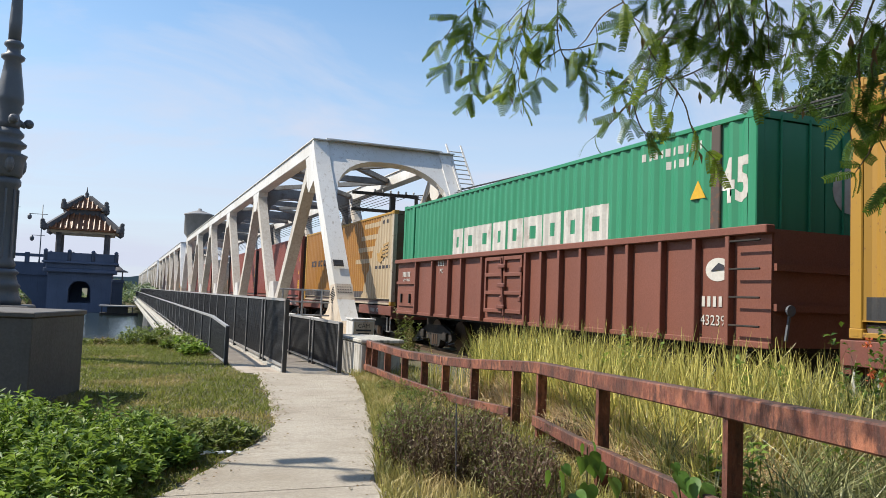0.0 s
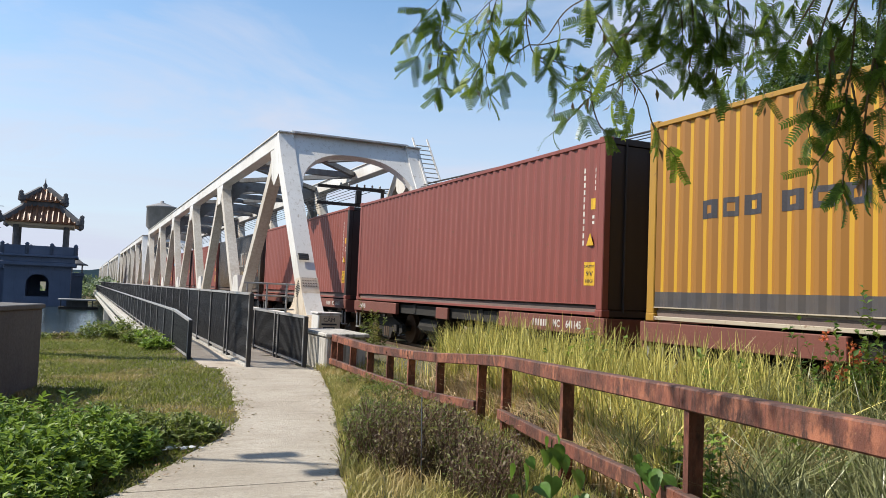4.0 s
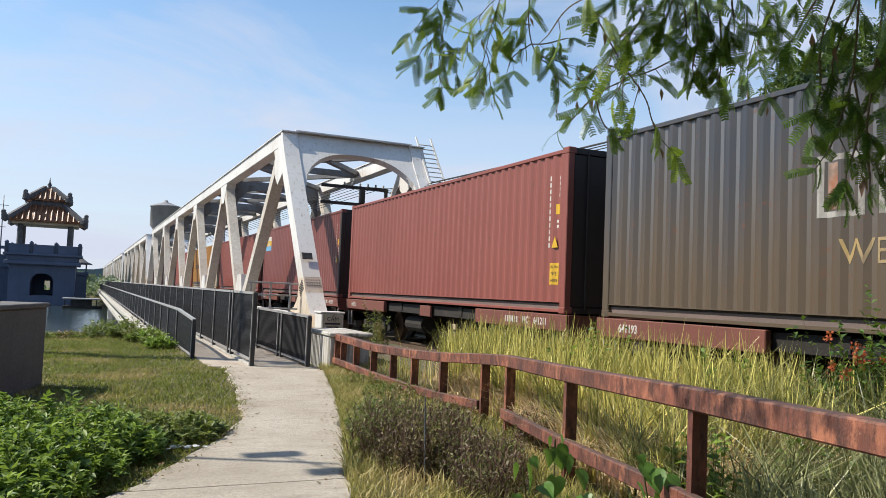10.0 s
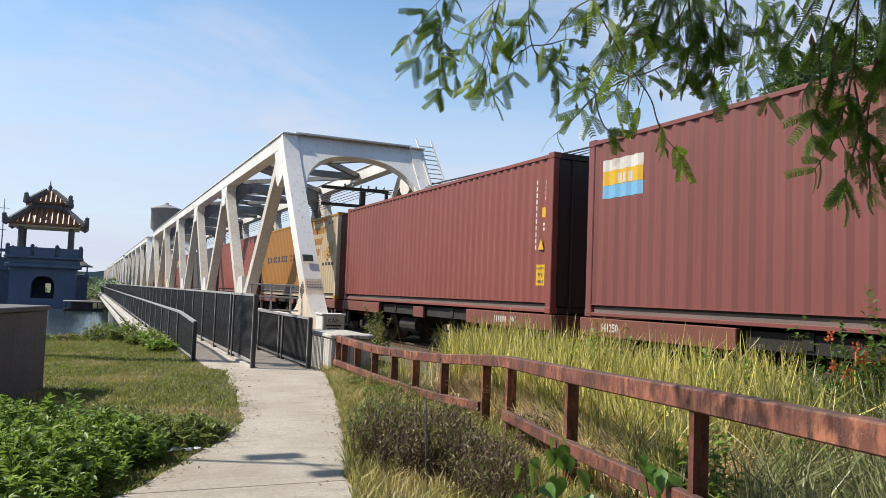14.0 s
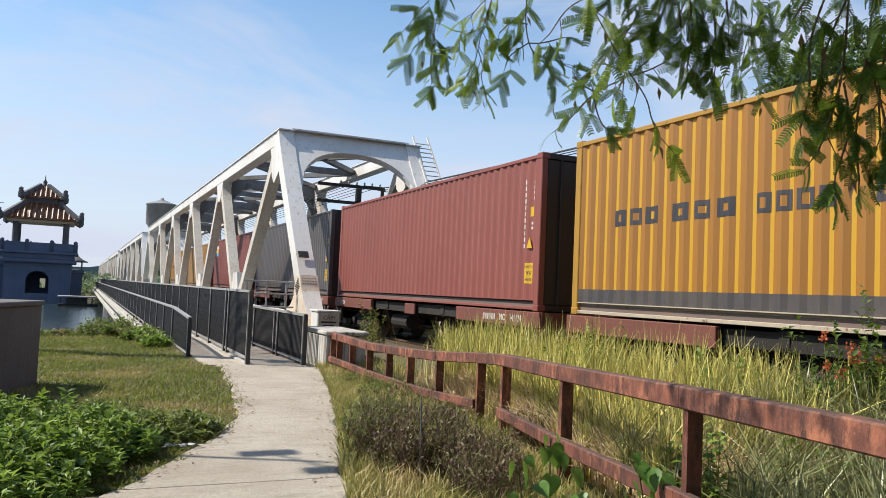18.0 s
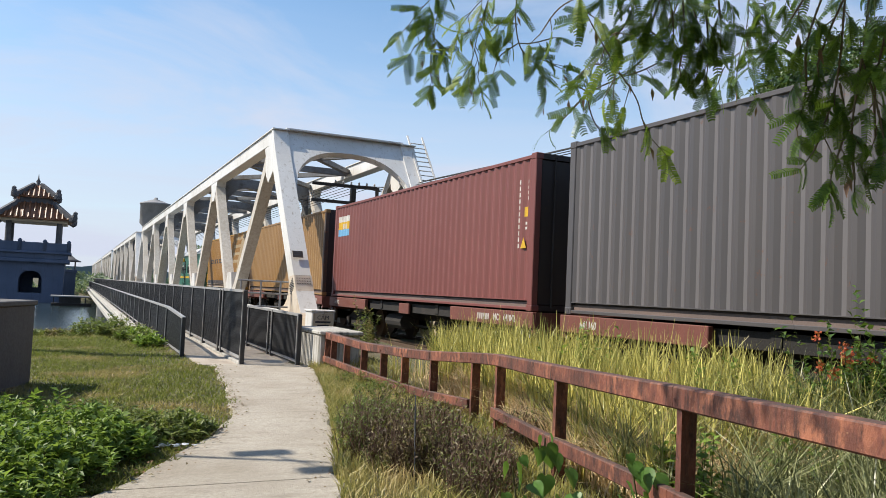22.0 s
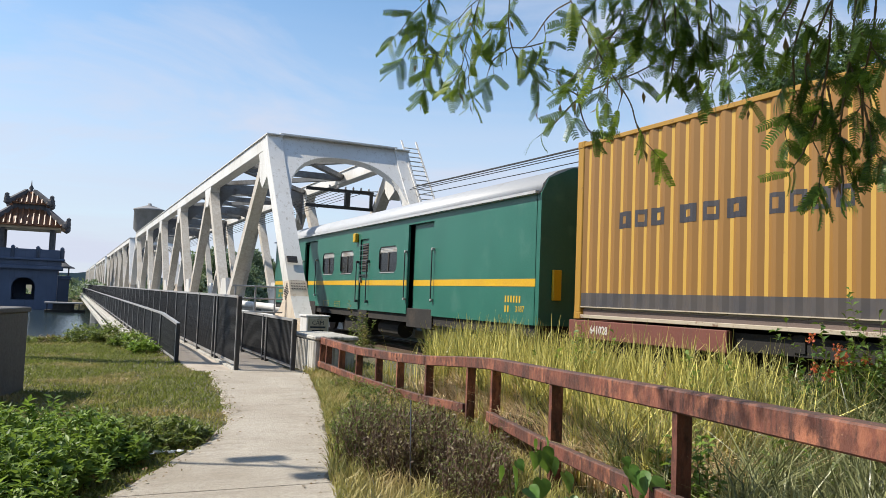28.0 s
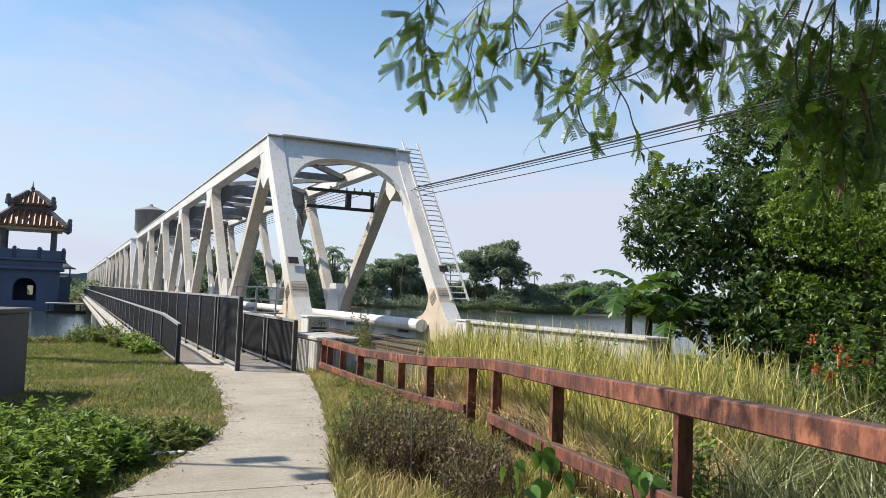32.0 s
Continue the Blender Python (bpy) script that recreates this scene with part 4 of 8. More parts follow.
def paint(name, base, faded, rough=0.5, rust=0.6, blend=0.5, sunk_tone=None, foot=None):
    """Container paint: broad fading, drip streaks, rust specks."""
    m, n, l, bs = nodes_of(name)
    tc = n.new("ShaderNodeTexCoord").outputs["Object"]
    mp = n.new("ShaderNodeMapping")
    mp.inputs["Scale"].default_value = (3.0, 3.0, 0.25)
    l.new(tc, mp.inputs["Vector"])
    col = mix_node(n, l, ramp_node(n, l, noise_node(n, l, mp.outputs["Vector"], 1.3, 6, 0.6), 0.3, 0.72, 0, blend), base, faded)
    col = mix_node(n, l, ramp_node(n, l, noise_node(n, l, tc, 0.5, 3), 0.35, 0.7, 0, 0.3), col, tuple(c * 0.75 for c in base))
    if sunk_tone:
        # the sunk flats between the ribs take a second colour of their own
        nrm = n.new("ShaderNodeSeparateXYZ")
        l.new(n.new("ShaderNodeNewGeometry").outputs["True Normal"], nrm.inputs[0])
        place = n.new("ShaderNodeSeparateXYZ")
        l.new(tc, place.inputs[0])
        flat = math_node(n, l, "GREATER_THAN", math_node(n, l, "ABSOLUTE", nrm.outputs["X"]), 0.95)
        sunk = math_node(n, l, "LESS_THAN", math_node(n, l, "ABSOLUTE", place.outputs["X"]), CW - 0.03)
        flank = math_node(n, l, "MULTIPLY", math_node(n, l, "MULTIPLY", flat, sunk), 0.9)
        col = mix_node(n, l, flank, col, sunk_tone)
    if foot:
        # brown bloom of rust dust, ragged at its upper edge
        high = n.new("ShaderNodeSeparateXYZ")
        l.new(tc, high.inputs[0])
        ragged = math_node(n, l, "MULTIPLY_ADD", noise_node(n, l, mp.outputs["Vector"], 0.9, 6, 0.6), -2.6, math_node(n, l, "ADD", high.outputs["Z"], 1.2))
        col = mix_node(n, l, ramp_node(n, l, ragged, 0.5, 2.3, 0.85, 0.0), col, foot)
    speck = noise_node(n, l, tc, 7.0, 8, 0.75)
    col = mix_node(n, l, ramp_node(n, l, speck, rust, rust + 0.06, 0, 0.8), col, RUSTY)
    l.new(col, bs.inputs["Base Color"])
    bs.inputs["Roughness"].default_value = rough
    b = n.new("ShaderNodeBump")
    b.inputs["Strength"].default_value, b.inputs["Distance"].default_value = 0.12, 0.03
    l.new(noise_node(n, l, tc, 2.2, 5), b.inputs["Height"])
    l.new(b.outputs["Normal"], bs.inputs["Normal"])
    return m, n, l, bs, col, tc


def post_paint(name, yellow, cream, faded, sunk_tone):
    """Yellow side with a slanting cream end, four cream stripes and a grey skirt, painted over the corrugation."""
    m, n, l, bs, col, tc = paint(name, yellow, faded, 0.5, 0.66, 0.55, sunk_tone)
    sep = n.new("ShaderNodeSeparateXYZ")
    l.new(tc, sep.inputs[0])
    y, z = sep.outputs["Y"], sep.outputs["Z"]

    def below(a, b):
        return math_node(n, l, "LESS_THAN", a, b)
    mp = n.new("ShaderNodeMapping")
    mp.inputs["Scale"].default_value = (3, 3, 0.3)
    l.new(tc, mp.inputs["Vector"])
    pale = mix_node(n, l, ramp_node(n, l, noise_node(n, l, mp.outputs["Vector"], 1.2, 6, 0.6), 0.35, 0.75, 0, 0.8), cream, tuple(c * 0.55 for c in cream))
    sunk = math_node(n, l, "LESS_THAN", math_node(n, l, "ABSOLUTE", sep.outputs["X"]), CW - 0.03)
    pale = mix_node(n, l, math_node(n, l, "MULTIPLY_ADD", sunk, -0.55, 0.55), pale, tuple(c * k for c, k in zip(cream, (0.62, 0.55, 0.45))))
    edge = math_node(n, l, "MULTIPLY_ADD", z, -0.78, -2.66)       # the slant's y at each height
    is_cream = below(y, edge)
    skirt = mix_node(n, l, ramp_node(n, l, noise_node(n, l, tc, 3.0, 5), 0.3, 0.7), (0.05, 0.047, 0.052), (0.082, 0.068, 0.06))
    col = mix_node(n, l, below(z, 0.42), col, skirt)
    col = mix_node(n, l, is_cream, col, pale)
    for i in range(4):
        zc = 1.43 + i * 0.385
        zz = math_node(n, l, "ABSOLUTE", math_node(n, l, "SUBTRACT", z, zc))
        band = below(zz, 0.075)
        y_end = -2.66 - 0.78 * zc
        start = math_node(n, l, "LESS_THAN", y, -2.0 - 0.31 * i)
        stop = math_node(n, l, "GREATER_THAN", y, y_end - 0.2)
        band = math_node(n, l, "MULTIPLY", math_node(n, l, "MULTIPLY", band, start), stop)
        col = mix_node(n, l, band, col, pale)
    l.new(col, bs.inputs["Base Color"])
    return m


P_red = paint("container_red", (0.180, 0.045, 0.034), (0.232, 0.069, 0.053))[0]
P_red2 = paint("container_brick_red", (0.202, 0.055, 0.041), (0.260, 0.082, 0.064))[0]
P_maroon = paint("container_maroon", (0.152, 0.0445, 0.038), (0.205, 0.068, 0.057))[0]
# Grey box: its last colour paints the sheen of lit corrugation.
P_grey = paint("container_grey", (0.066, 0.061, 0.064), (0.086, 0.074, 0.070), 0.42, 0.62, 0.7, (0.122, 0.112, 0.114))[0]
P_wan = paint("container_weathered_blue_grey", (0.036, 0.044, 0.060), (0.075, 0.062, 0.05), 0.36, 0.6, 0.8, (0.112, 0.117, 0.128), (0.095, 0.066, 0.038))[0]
P_green = paint("container_green", (0.0178, 0.197, 0.0935), (0.0492, 0.256, 0.143), 0.45, 0.68)[0]
P_yellow = paint("container_yellow_frame", (0.344, 0.184, 0.0164), (0.279, 0.156, 0.041))[0]
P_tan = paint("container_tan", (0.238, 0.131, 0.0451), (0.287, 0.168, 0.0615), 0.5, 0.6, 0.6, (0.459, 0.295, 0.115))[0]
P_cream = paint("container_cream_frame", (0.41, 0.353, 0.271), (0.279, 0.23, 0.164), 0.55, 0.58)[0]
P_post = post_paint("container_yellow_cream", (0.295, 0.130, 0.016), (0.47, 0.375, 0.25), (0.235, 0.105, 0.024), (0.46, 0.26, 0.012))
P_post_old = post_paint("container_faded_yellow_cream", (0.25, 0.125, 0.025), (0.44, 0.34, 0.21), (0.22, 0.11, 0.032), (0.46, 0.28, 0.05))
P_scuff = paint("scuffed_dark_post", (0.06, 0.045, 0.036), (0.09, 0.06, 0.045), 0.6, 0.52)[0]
# Black paint of two front posts; on doors it holds the ends' shade.
P_black = paint("black_post_shaded_door", (0.022, 0.017, 0.017), (0.04, 0.028, 0.025), 0.6, 0.64)[0]
# The rail's recessed web is coloured dark to hold the shade there.
P_web = paint("shaded_rail_web", (0.045, 0.030, 0.026), (0.03, 0.022, 0.02), 0.75, 0.6)[0]
# Brown in place of yellow: shade on the box ends is in this colour.
P_door = paint("container_shaded_brown_end", (0.13, 0.085, 0.05), (0.09, 0.06, 0.04), 0.6, 0.5)[0]
P_inner = surface("container_roof_grime", (0.164, 0.115, 0.0984), (0.107, 0.082, 0.0738), None, 0.7)

SIDE_UP = Matrix(((0, 0, -1, 0), (-1, 0, 0, 0), (0, 1, 0, 0), (0, 0, 0, 1)))   # letters on the side that faces -x


PROFILE = {}          # half length and rib depth of each corrugated side


def drape(bm, h, rib, y0, y1, z0, z1, lift=0.003):
    """Paint or film that follows the corrugation of a side wall, a hair proud of it."""
    k = max(1, round((2 * h - 0.34) / 0.278))
    p = (2 * h - 0.34) / k
    knots, depths = [], []
    for i in range(k + 1):
        c = -h + 0.17 + i * p
        knots += [c, c + p * 0.22, c + p * 0.5, c + p * 0.72]
        depths += [0, 0, rib, rib]
    ys = [y0] + [c for c in knots if y0 + 1e-4 < c < y1 - 1e-4] + [y1]
    row = []
    for c in ys:
        xx = -(CW - 0.012) + float(np.interp(c, knots, depths)) - lift
        row.append([bm.verts.new((xx, c, z)) for z in (z0, z1)])
    for a, b in zip(row, row[1:]):
        bm.faces.new((a[0], a[1], b[1], b[0]))
    return bm


def draped_text(root, body, size, y, z, mat, label="", tall=1.0, bold=0.0, lift=0.004, parent=None):
    """Painted letters cut along the ribs and laid onto the corrugated wall."""
    bm = text_bm(body, size, Matrix.Translation((0, y, z)) @ SIDE_UP @ Matrix.Diagonal((1, tall, 1, 1)), 0.0, bold)
    h, rib = PROFILE[root.name]
    k = max(1, round((2 * h - 0.34) / 0.278))
    p = (2 * h - 0.34) / k
    knots, depths = [], []
    for i in range(k + 1):
        c = -h + 0.17 + i * p
        knots += [c, c + p * 0.22, c + p * 0.5, c + p * 0.72]
        depths += [0, 0, rib, rib]
    lo, hi = min(v.co.y for v in bm.verts), max(v.co.y for v in bm.verts)
    for c in knots:
        if lo < c < hi:
            bmesh.ops.bisect_plane(bm, geom=bm.verts[:] + bm.edges[:] + bm.faces[:], plane_co=(0, c, 0), plane_no=(0, 1, 0))
    for v in bm.verts:
        v.co.x = -(CW - 0.012) + float(np.interp(v.co.y, knots, depths)) - lift
    return part("lettering", bm, mat, parent or root, label)


def side_mark(root, name, y0, y1, z0, z1, mat, label="", x=-CW + 0.010, t=0.004, lift=0.003):
    key = root.name if root.name in PROFILE else root.parent.name if root.parent and root.parent.name in PROFILE else ""
    if key:
        return part(name, drape(B(), *PROFILE[key], y0, y1, z0, z1, lift), mat, root, label)
    return part(name, box(B(), (x - t, y0, z0), (x, y1, z1)), mat, root, label)


def container(y_rear, side, frame_mat, label, length=2 * CL, z=BOX_Z, rib=0.034, rail=None, door_mat=None, end_mat=None, post_mat=None):
    """A corrugated freight container; its front end looks to -y."""
    h = length / 2
    root = thing("shipping_container", pose(TRAIN_X, y_rear - h, z), label, "container", "freight containers")
    MOVERS.append((root, y_rear - h, z))
    PROFILE[root.name] = (h, rib)
    for s in (-1, 1):
        part("side_wall", corrugated(-h + 0.17, h - 0.17, 0.205, CH - 0.09, s * (CW - 0.012), s, "x", 0.278, rib), side, root)
        bm = box(B(), (s * (CW - 0.09), -h + 0.16, 0.02), (s * CW, h - 0.16, 0.075), 0.006)
        box(bm, (s * (CW - 0.09), -h + 0.16, 0.192), (s * (CW - 0.004), h - 0.16, 0.207))
        lower = part("bottom_rail", bm, rail or frame_mat, root)
        part("web", box(B(), (s * (CW - 0.11), -h + 0.16, 0.03), (s * (CW - 0.088), h - 0.16, 0.20)), rail or P_web, lower, "" if rail else "rail web with the recess shade in its dark colour")
        part("top_rail", box(B(), (s * CW - 0.06 * (s > 0), -h + 0.16, CH - 0.1), (s * CW + 0.06 * (s < 0), h - 0.16, CH - 0.03), 0.008), frame_mat, root)
        for e in (-1, 1):
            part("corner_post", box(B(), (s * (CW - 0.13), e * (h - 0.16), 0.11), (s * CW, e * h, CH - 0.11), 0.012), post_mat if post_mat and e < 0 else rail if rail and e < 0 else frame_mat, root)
            for zc in (0.0, CH - 0.12):
                bm = box(B(), (s * (CW - 0.16), e * (h - 0.178), zc), (s * (CW + 0.006), e * (h + 0.006), zc + 0.118), 0.012)
                box(bm, (s * (CW + 0.004), e * (h - 0.12), zc + 0.03), (s * (CW + 0.009), e * (h - 0.06), zc + 0.09))
                part("corner_casting", bm, frame_mat, root)
    part("roof", box(B(), (-CW + 0.05, -h + 0.1, CH - 0.075), (CW - 0.05, h - 0.1, CH - 0.04)), frame_mat, root)
    part("floor", box(B(), (-CW + 0.06, -h + 0.1, 0.05), (CW - 0.06, h - 0.1, 0.16)), P_inner, root)
    part("end_wall", corrugated(-CW + 0.12, CW - 0.12, 0.1, CH - 0.1, h - 0.03, 1, "y", 0.25, 0.045), end_mat or frame_mat, root)
    for zc in (0.0, CH - 0.12):
        part("end_rail", box(B(), (-CW + 0.15, h - 0.1, zc + 0.01), (CW - 0.15, h - 0.005, zc + 0.11)), frame_mat, root)
        part("end_rail", box(B(), (-CW + 0.15, -h + 0.005, zc + 0.01), (CW - 0.15, -h + 0.1, zc + 0.11)), door_mat or frame_mat, root)
    for s in (-1, 1):
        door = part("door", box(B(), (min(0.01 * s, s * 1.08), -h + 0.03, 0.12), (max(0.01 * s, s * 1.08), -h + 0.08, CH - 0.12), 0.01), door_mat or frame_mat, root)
        for u in (0.3, 0.8):
            rodx = s * u
            part("lock_rod", rod(B(), (rodx, -h + 0.005, 0.06), (rodx, -h + 0.005, CH - 0.06), 0.018, seg=6), P_green if side == P_green else door_mat or M_galv, door)
    return root


def standard_marks(root, h=CL, caution=True, mark=M_white_mark):
    y = -h
    for i in range(11):
        side_mark(root, "code_bar", y + 0.585, y + 0.63, 1.16 + i * 0.12, 1.16 + i * 0.12 + 0.082, mark)
    for i in range(4):
        side_mark(root, "code_bar", y + 0.275, y + 0.315, 2.05 + i * 0.1, 2.05 + i * 0.1 + 0.065, mark)
    side_mark(root, "small_label", y + 0.27, y + 0.40, 1.74, 1.92, M_yellow_mark, "small yellow label")
    for z in (1.5, 1.59):
        side_mark(root, "code_bar", y + 0.31, y + 0.37, z, z + 0.05, mark)
    bm = B()
    extrude_outline(bm, [(y + 0.27, 1.15), (y + 0.47, 1.15), (y + 0.37, 1.35)], "x", -CW + 0.004, -CW + 0.010)
    part("warning_triangle", bm, M_yellow_mark, root, "yellow warning triangle")
    if caution:
        plate = side_mark(root, "caution_plate", y + 0.22, y + 0.53, 0.50, 0.88, M_yellow_mark, "yellow height caution plate")
        for body, z, s in (("CAUTION", 0.81, 0.062), ("9'6\"", 0.69, 0.1), ("HIGH", 0.57, 0.08)):
            draped_text(root, body, s, y + 0.375, z, M_dark_mark, "black caution lettering", lift=0.007, parent=plate)


def rear_logo(root):
    """A pale blue panel with a white and an orange patch, near the rear end."""
    h = CL
    panel = side_mark(root, "logo_panel", 4.73, 5.70, 1.89, 2.51, M_blue_mark, "light blue, pale grey and orange painted panel")
    side_mark(panel, "logo_band", 4.73, 5.70, 2.33, 2.51, M_white_mark, lift=0.005)
    side_mark(panel, "logo_patch", 4.73, 5.70, 2.10, 2.33, M_yellow_mark, lift=0.005)
    for i in range(3):
        side_mark(panel, "logo_bar", 4.98 + i * 0.13, 5.07 + i * 0.13, 2.11, 2.27, M_cream_mark, lift=0.007)


def block_letters(root, y0, y1, z, hgt, count, mat, name="painted_bar", gap=0.25, stroke=0.0):
    """Plain blocks in the place of a painted name: y runs from y0 (first) down to y1."""
    w = (y0 - y1) / (count + (count - 1) * gap)
    for i in range(count):
        a = y0 - i * w * (1 + gap)
        bm = B()
        pr = PROFILE[root.name]
        if stroke:
            q = w * stroke
            r = min(hgt * 0.3, q * 0.85)
            drape(bm, *pr, a - w, a - w + q, z, z + hgt)
            drape(bm, *pr, a - q, a, z, z + hgt)
            drape(bm, *pr, a - w + q, a - q, z, z + r)
            drape(bm, *pr, a - w + q, a - q, z + hgt - r, z + hgt)
        else:
            drape(bm, *pr, a - w, a, z, z + hgt)
        part(name, bm, mat, root)


def post_marks(root):
    """Grey name bars on the yellow field, and the small bird-like device with its bar of letters on the cream."""
    for y0, y1, k in ((5.03, 4.0, 3), (3.7, 2.55, 3), (2.2, 1.05, 4), (0.6, -0.77, 3)):
        block_letters(root, y0, y1, 1.40, 0.25, k, M_dark_mark, gap=0.4, stroke=0.3)
    bm = B()
    for i in range(4):
        zc = 1.46 + i * 0.12
        extrude_outline(bm, [(-4.95 - 0.06 * i, zc), (-5.62, zc + 0.06), (-5.62, zc + 0.13), (-4.95 - 0.06 * i, zc + 0.07)], "x", -CW + 0.004, -CW + 0.010)
    extrude_outline(bm, [(-4.45, 1.66), (-4.6, 1.4), (-4.85, 1.32), (-5.15, 1.42), (-4.95, 1.8), (-4.7, 1.62)], "x", -CW + 0.004, -CW + 0.010)
    part("device", bm, M_device, root, "faded ochre winged device")
    block_letters(root, -4.3, -5.82, 1.14, 0.1, 10, M_dark_mark, gap=0.5)
    for i in range(5):
        side_mark(root, "code_bar", -5.6 + i * 0.16, -5.52 + i * 0.16, 2.55, 2.66, M_dark_mark)


M_slogan = surface("faded_ochre_letter_paint", (0.36, 0.25, 0.10), (0.26, 0.2, 0.12), (0.14, 0.1, 0.07), 0.7, grain=12, patch=2.5, bump=0, dirt_at=(0.5, 0.64))
M_pale_peel = surface("peeling_white_letter_paint", (0.36, 0.35, 0.33), (0.22, 0.2, 0.18), (0.09, 0.08, 0.07), 0.7, grain=9, patch=2.2, bump=0, dirt_at=(0.5, 0.64))
M_peel = surface("peeling_orange_letter_paint", (0.246, 0.0902, 0.041), (0.344, 0.312, 0.279), (0.0984, 0.0738, 0.0574), 0.7, grain=9, patch=2.2, bump=0, dirt_at=(0.46, 0.6))


# wagons
def bogie(parent, y, z0=0.25):
    """Two axles, cast side frames with springs, a bolster."""
    bg = part("bogie", box(B(), (-0.85, y - 0.16, z0 + 0.42), (0.85, y + 0.16, z0 + 0.66), 0.03), M_dark, parent)
    for s in (-1, 1):
        bm = B()
        extrude_outline(bm, [(y - 1.15, z0 + 0.32), (y - 0.95, z0 + 0.24), (y - 0.4, z0 + 0.3), (y - 0.3, z0 + 0.12), (y + 0.3, z0 + 0.12), (y + 0.4, z0 + 0.3), (y + 0.95, z0 + 0.24), (y + 1.15, z0 + 0.32), (y + 1.1, z0 + 0.5), (y + 0.5, z0 + 0.66), (y - 0.5, z0 + 0.66), (y - 1.1, z0 + 0.5)], "x", s * 0.86 - 0.06, s * 0.86 + 0.06)
        part("side_frame", bm, M_dark, bg)
        for dy in (-0.14, 0.0, 0.14):
            part("spring", rod(B(), (s * 0.9, y + dy, z0 + 0.16), (s * 0.9, y + dy, z0 + 0.42), 0.05, seg=8), M_rail, bg)
        for dy in (-0.8, 0.8):
            part("axle_box", box(B(), (s * 0.84, y + dy - 0.11, z0 + 0.3), (s * 1.0, y + dy + 0.11, z0 + 0.5), 0.02), M_dark, bg)
    for dy in (-0.8, 0.8):
        for s in (-1, 1):
            x = s * 0.5
            bm = B()
            rod(bm, (x - 0.05, y + dy, z0 + 0.40), (x + 0.05, y + dy, z0 + 0.40), 0.39, seg=20)
            rod(bm, (x - s * 0.08, y + dy, z0 + 0.40), (x - s * 0.05, y + dy, z0 + 0.40), 0.42, seg=20)
            part("wheel", bm, M_rail, bg)
        part("axle", rod(B(), (-0.85, y + dy, z0 + 0.40), (0.85, y + dy, z0 + 0.40), 0.07), M_dark, bg)


def couplers(root, h):
    for e in (-1, 1):
        c = part("coupler", box(B(), (-0.09, e * (h - 0.2), 0.74), (0.09, e * (h + 0.35), 0.95), 0.02), M_dark, root)
        part("knuckle", box(B(), (-0.14, e * (h + 0.3), 0.70), (0.14, e * (h + 0.5), 0.99), 0.03), M_dark, c)
        part("brake_hose", rod(B(), (0.35, e * h, 0.85), (0.3, e * (h + 0.25), 0.5), 0.025), M_black, root)


def build_flat():
    """A container flat wagon with side sills deep at the ends and a fish-bellied centre."""
    h = 6.2
    root = thing("flat_wagon", pose(TRAIN_X, 0, 0), "oxide-red container flat wagon with dark running gear", "railway wagon", "container wagons")
    part("centre_sill", box(B(), (-0.25, -h, 0.86), (0.25, h, 1.24)), M_dark, root)
    for s in (-1, 1):
        part("side_beam", box(B(), (s * 0.95, -h + 0.3, 1.08), (s * 1.1, h - 0.3, 1.30)), M_dark, root)
        for e in (-1, 1):
            part("sill_plate", box(B(), (s * 1.14, e * (h - 3.42), 1.04), (s * 1.24, e * h, 1.325), 0.01), M_sill, root, "oxide-red sill plate with painted numbers")
        part("centre_plate", box(B(), (s * 1.14, -0.32, 1.04), (s * 1.2, 0.32, 1.3), 0.01), M_sill, root)
    for e in (-1, 1):
        part("end_sill", box(B(), (-1.2, e * (h - 0.12), 0.95), (1.2, e * (h + 0.02), 1.32)), M_sill, root)
        st = part("step", box(B(), (-1.22, e * (h - 0.45), 0.55), (-1.1, e * (h - 0.15), 0.58)), M_galv, root)
        for d in (-0.45, -0.15):
            part("step_hanger", box(B(), (-1.2, e * (h + d) - 0.015, 0.55), (-1.17, e * (h + d) + 0.015, 0.98)), M_galv, st)
    for i in range(7):
        y = -h + 0.8 + i * (2 * h - 1.6) / 6
        part("cross_bearer", box(B(), (-1.12, y - 0.08, 1.12), (1.12, y + 0.08, 1.325)), M_dark, root)
    part("brake_tank", rod(B(), (-0.75, 0.8, 0.8), (-0.75, 1.9, 0.8), 0.2, seg=12), M_dark, root)
    part("brake_cylinder", rod(B(), (-0.6, -1.6, 0.8), (-0.6, -0.9, 0.8), 0.16, seg=12), M_dark, root)
    part("brake_rigging", beam(B(), (-0.5, -3.2, 0.72), (-0.5, 3.2, 0.72), 0.05, 0.05), M_dark, root)
    for s in (-1, 1):
        bogie(root, s * 4.2)
    couplers(root, h)
    return root


FLAT_NUMBERS = {3: "641145", 4: "641099", 5: "641193", 6: "641211", 7: "641250", 10: "641124", 11: "641160", 12: "641042", 13: "641104", 14: "641028"}
flat_one = build_flat()


def place_flat(k, y_mid):
    """The k-th flat wagon with its painted number; bars stand for the operator's name."""
    root = flat_one if k == 2 else copy_thing(flat_one, pose(TRAIN_X, y_mid, 0))
    root.location.y = y_mid
    MOVERS.append((root, y_mid, 0))
    return root


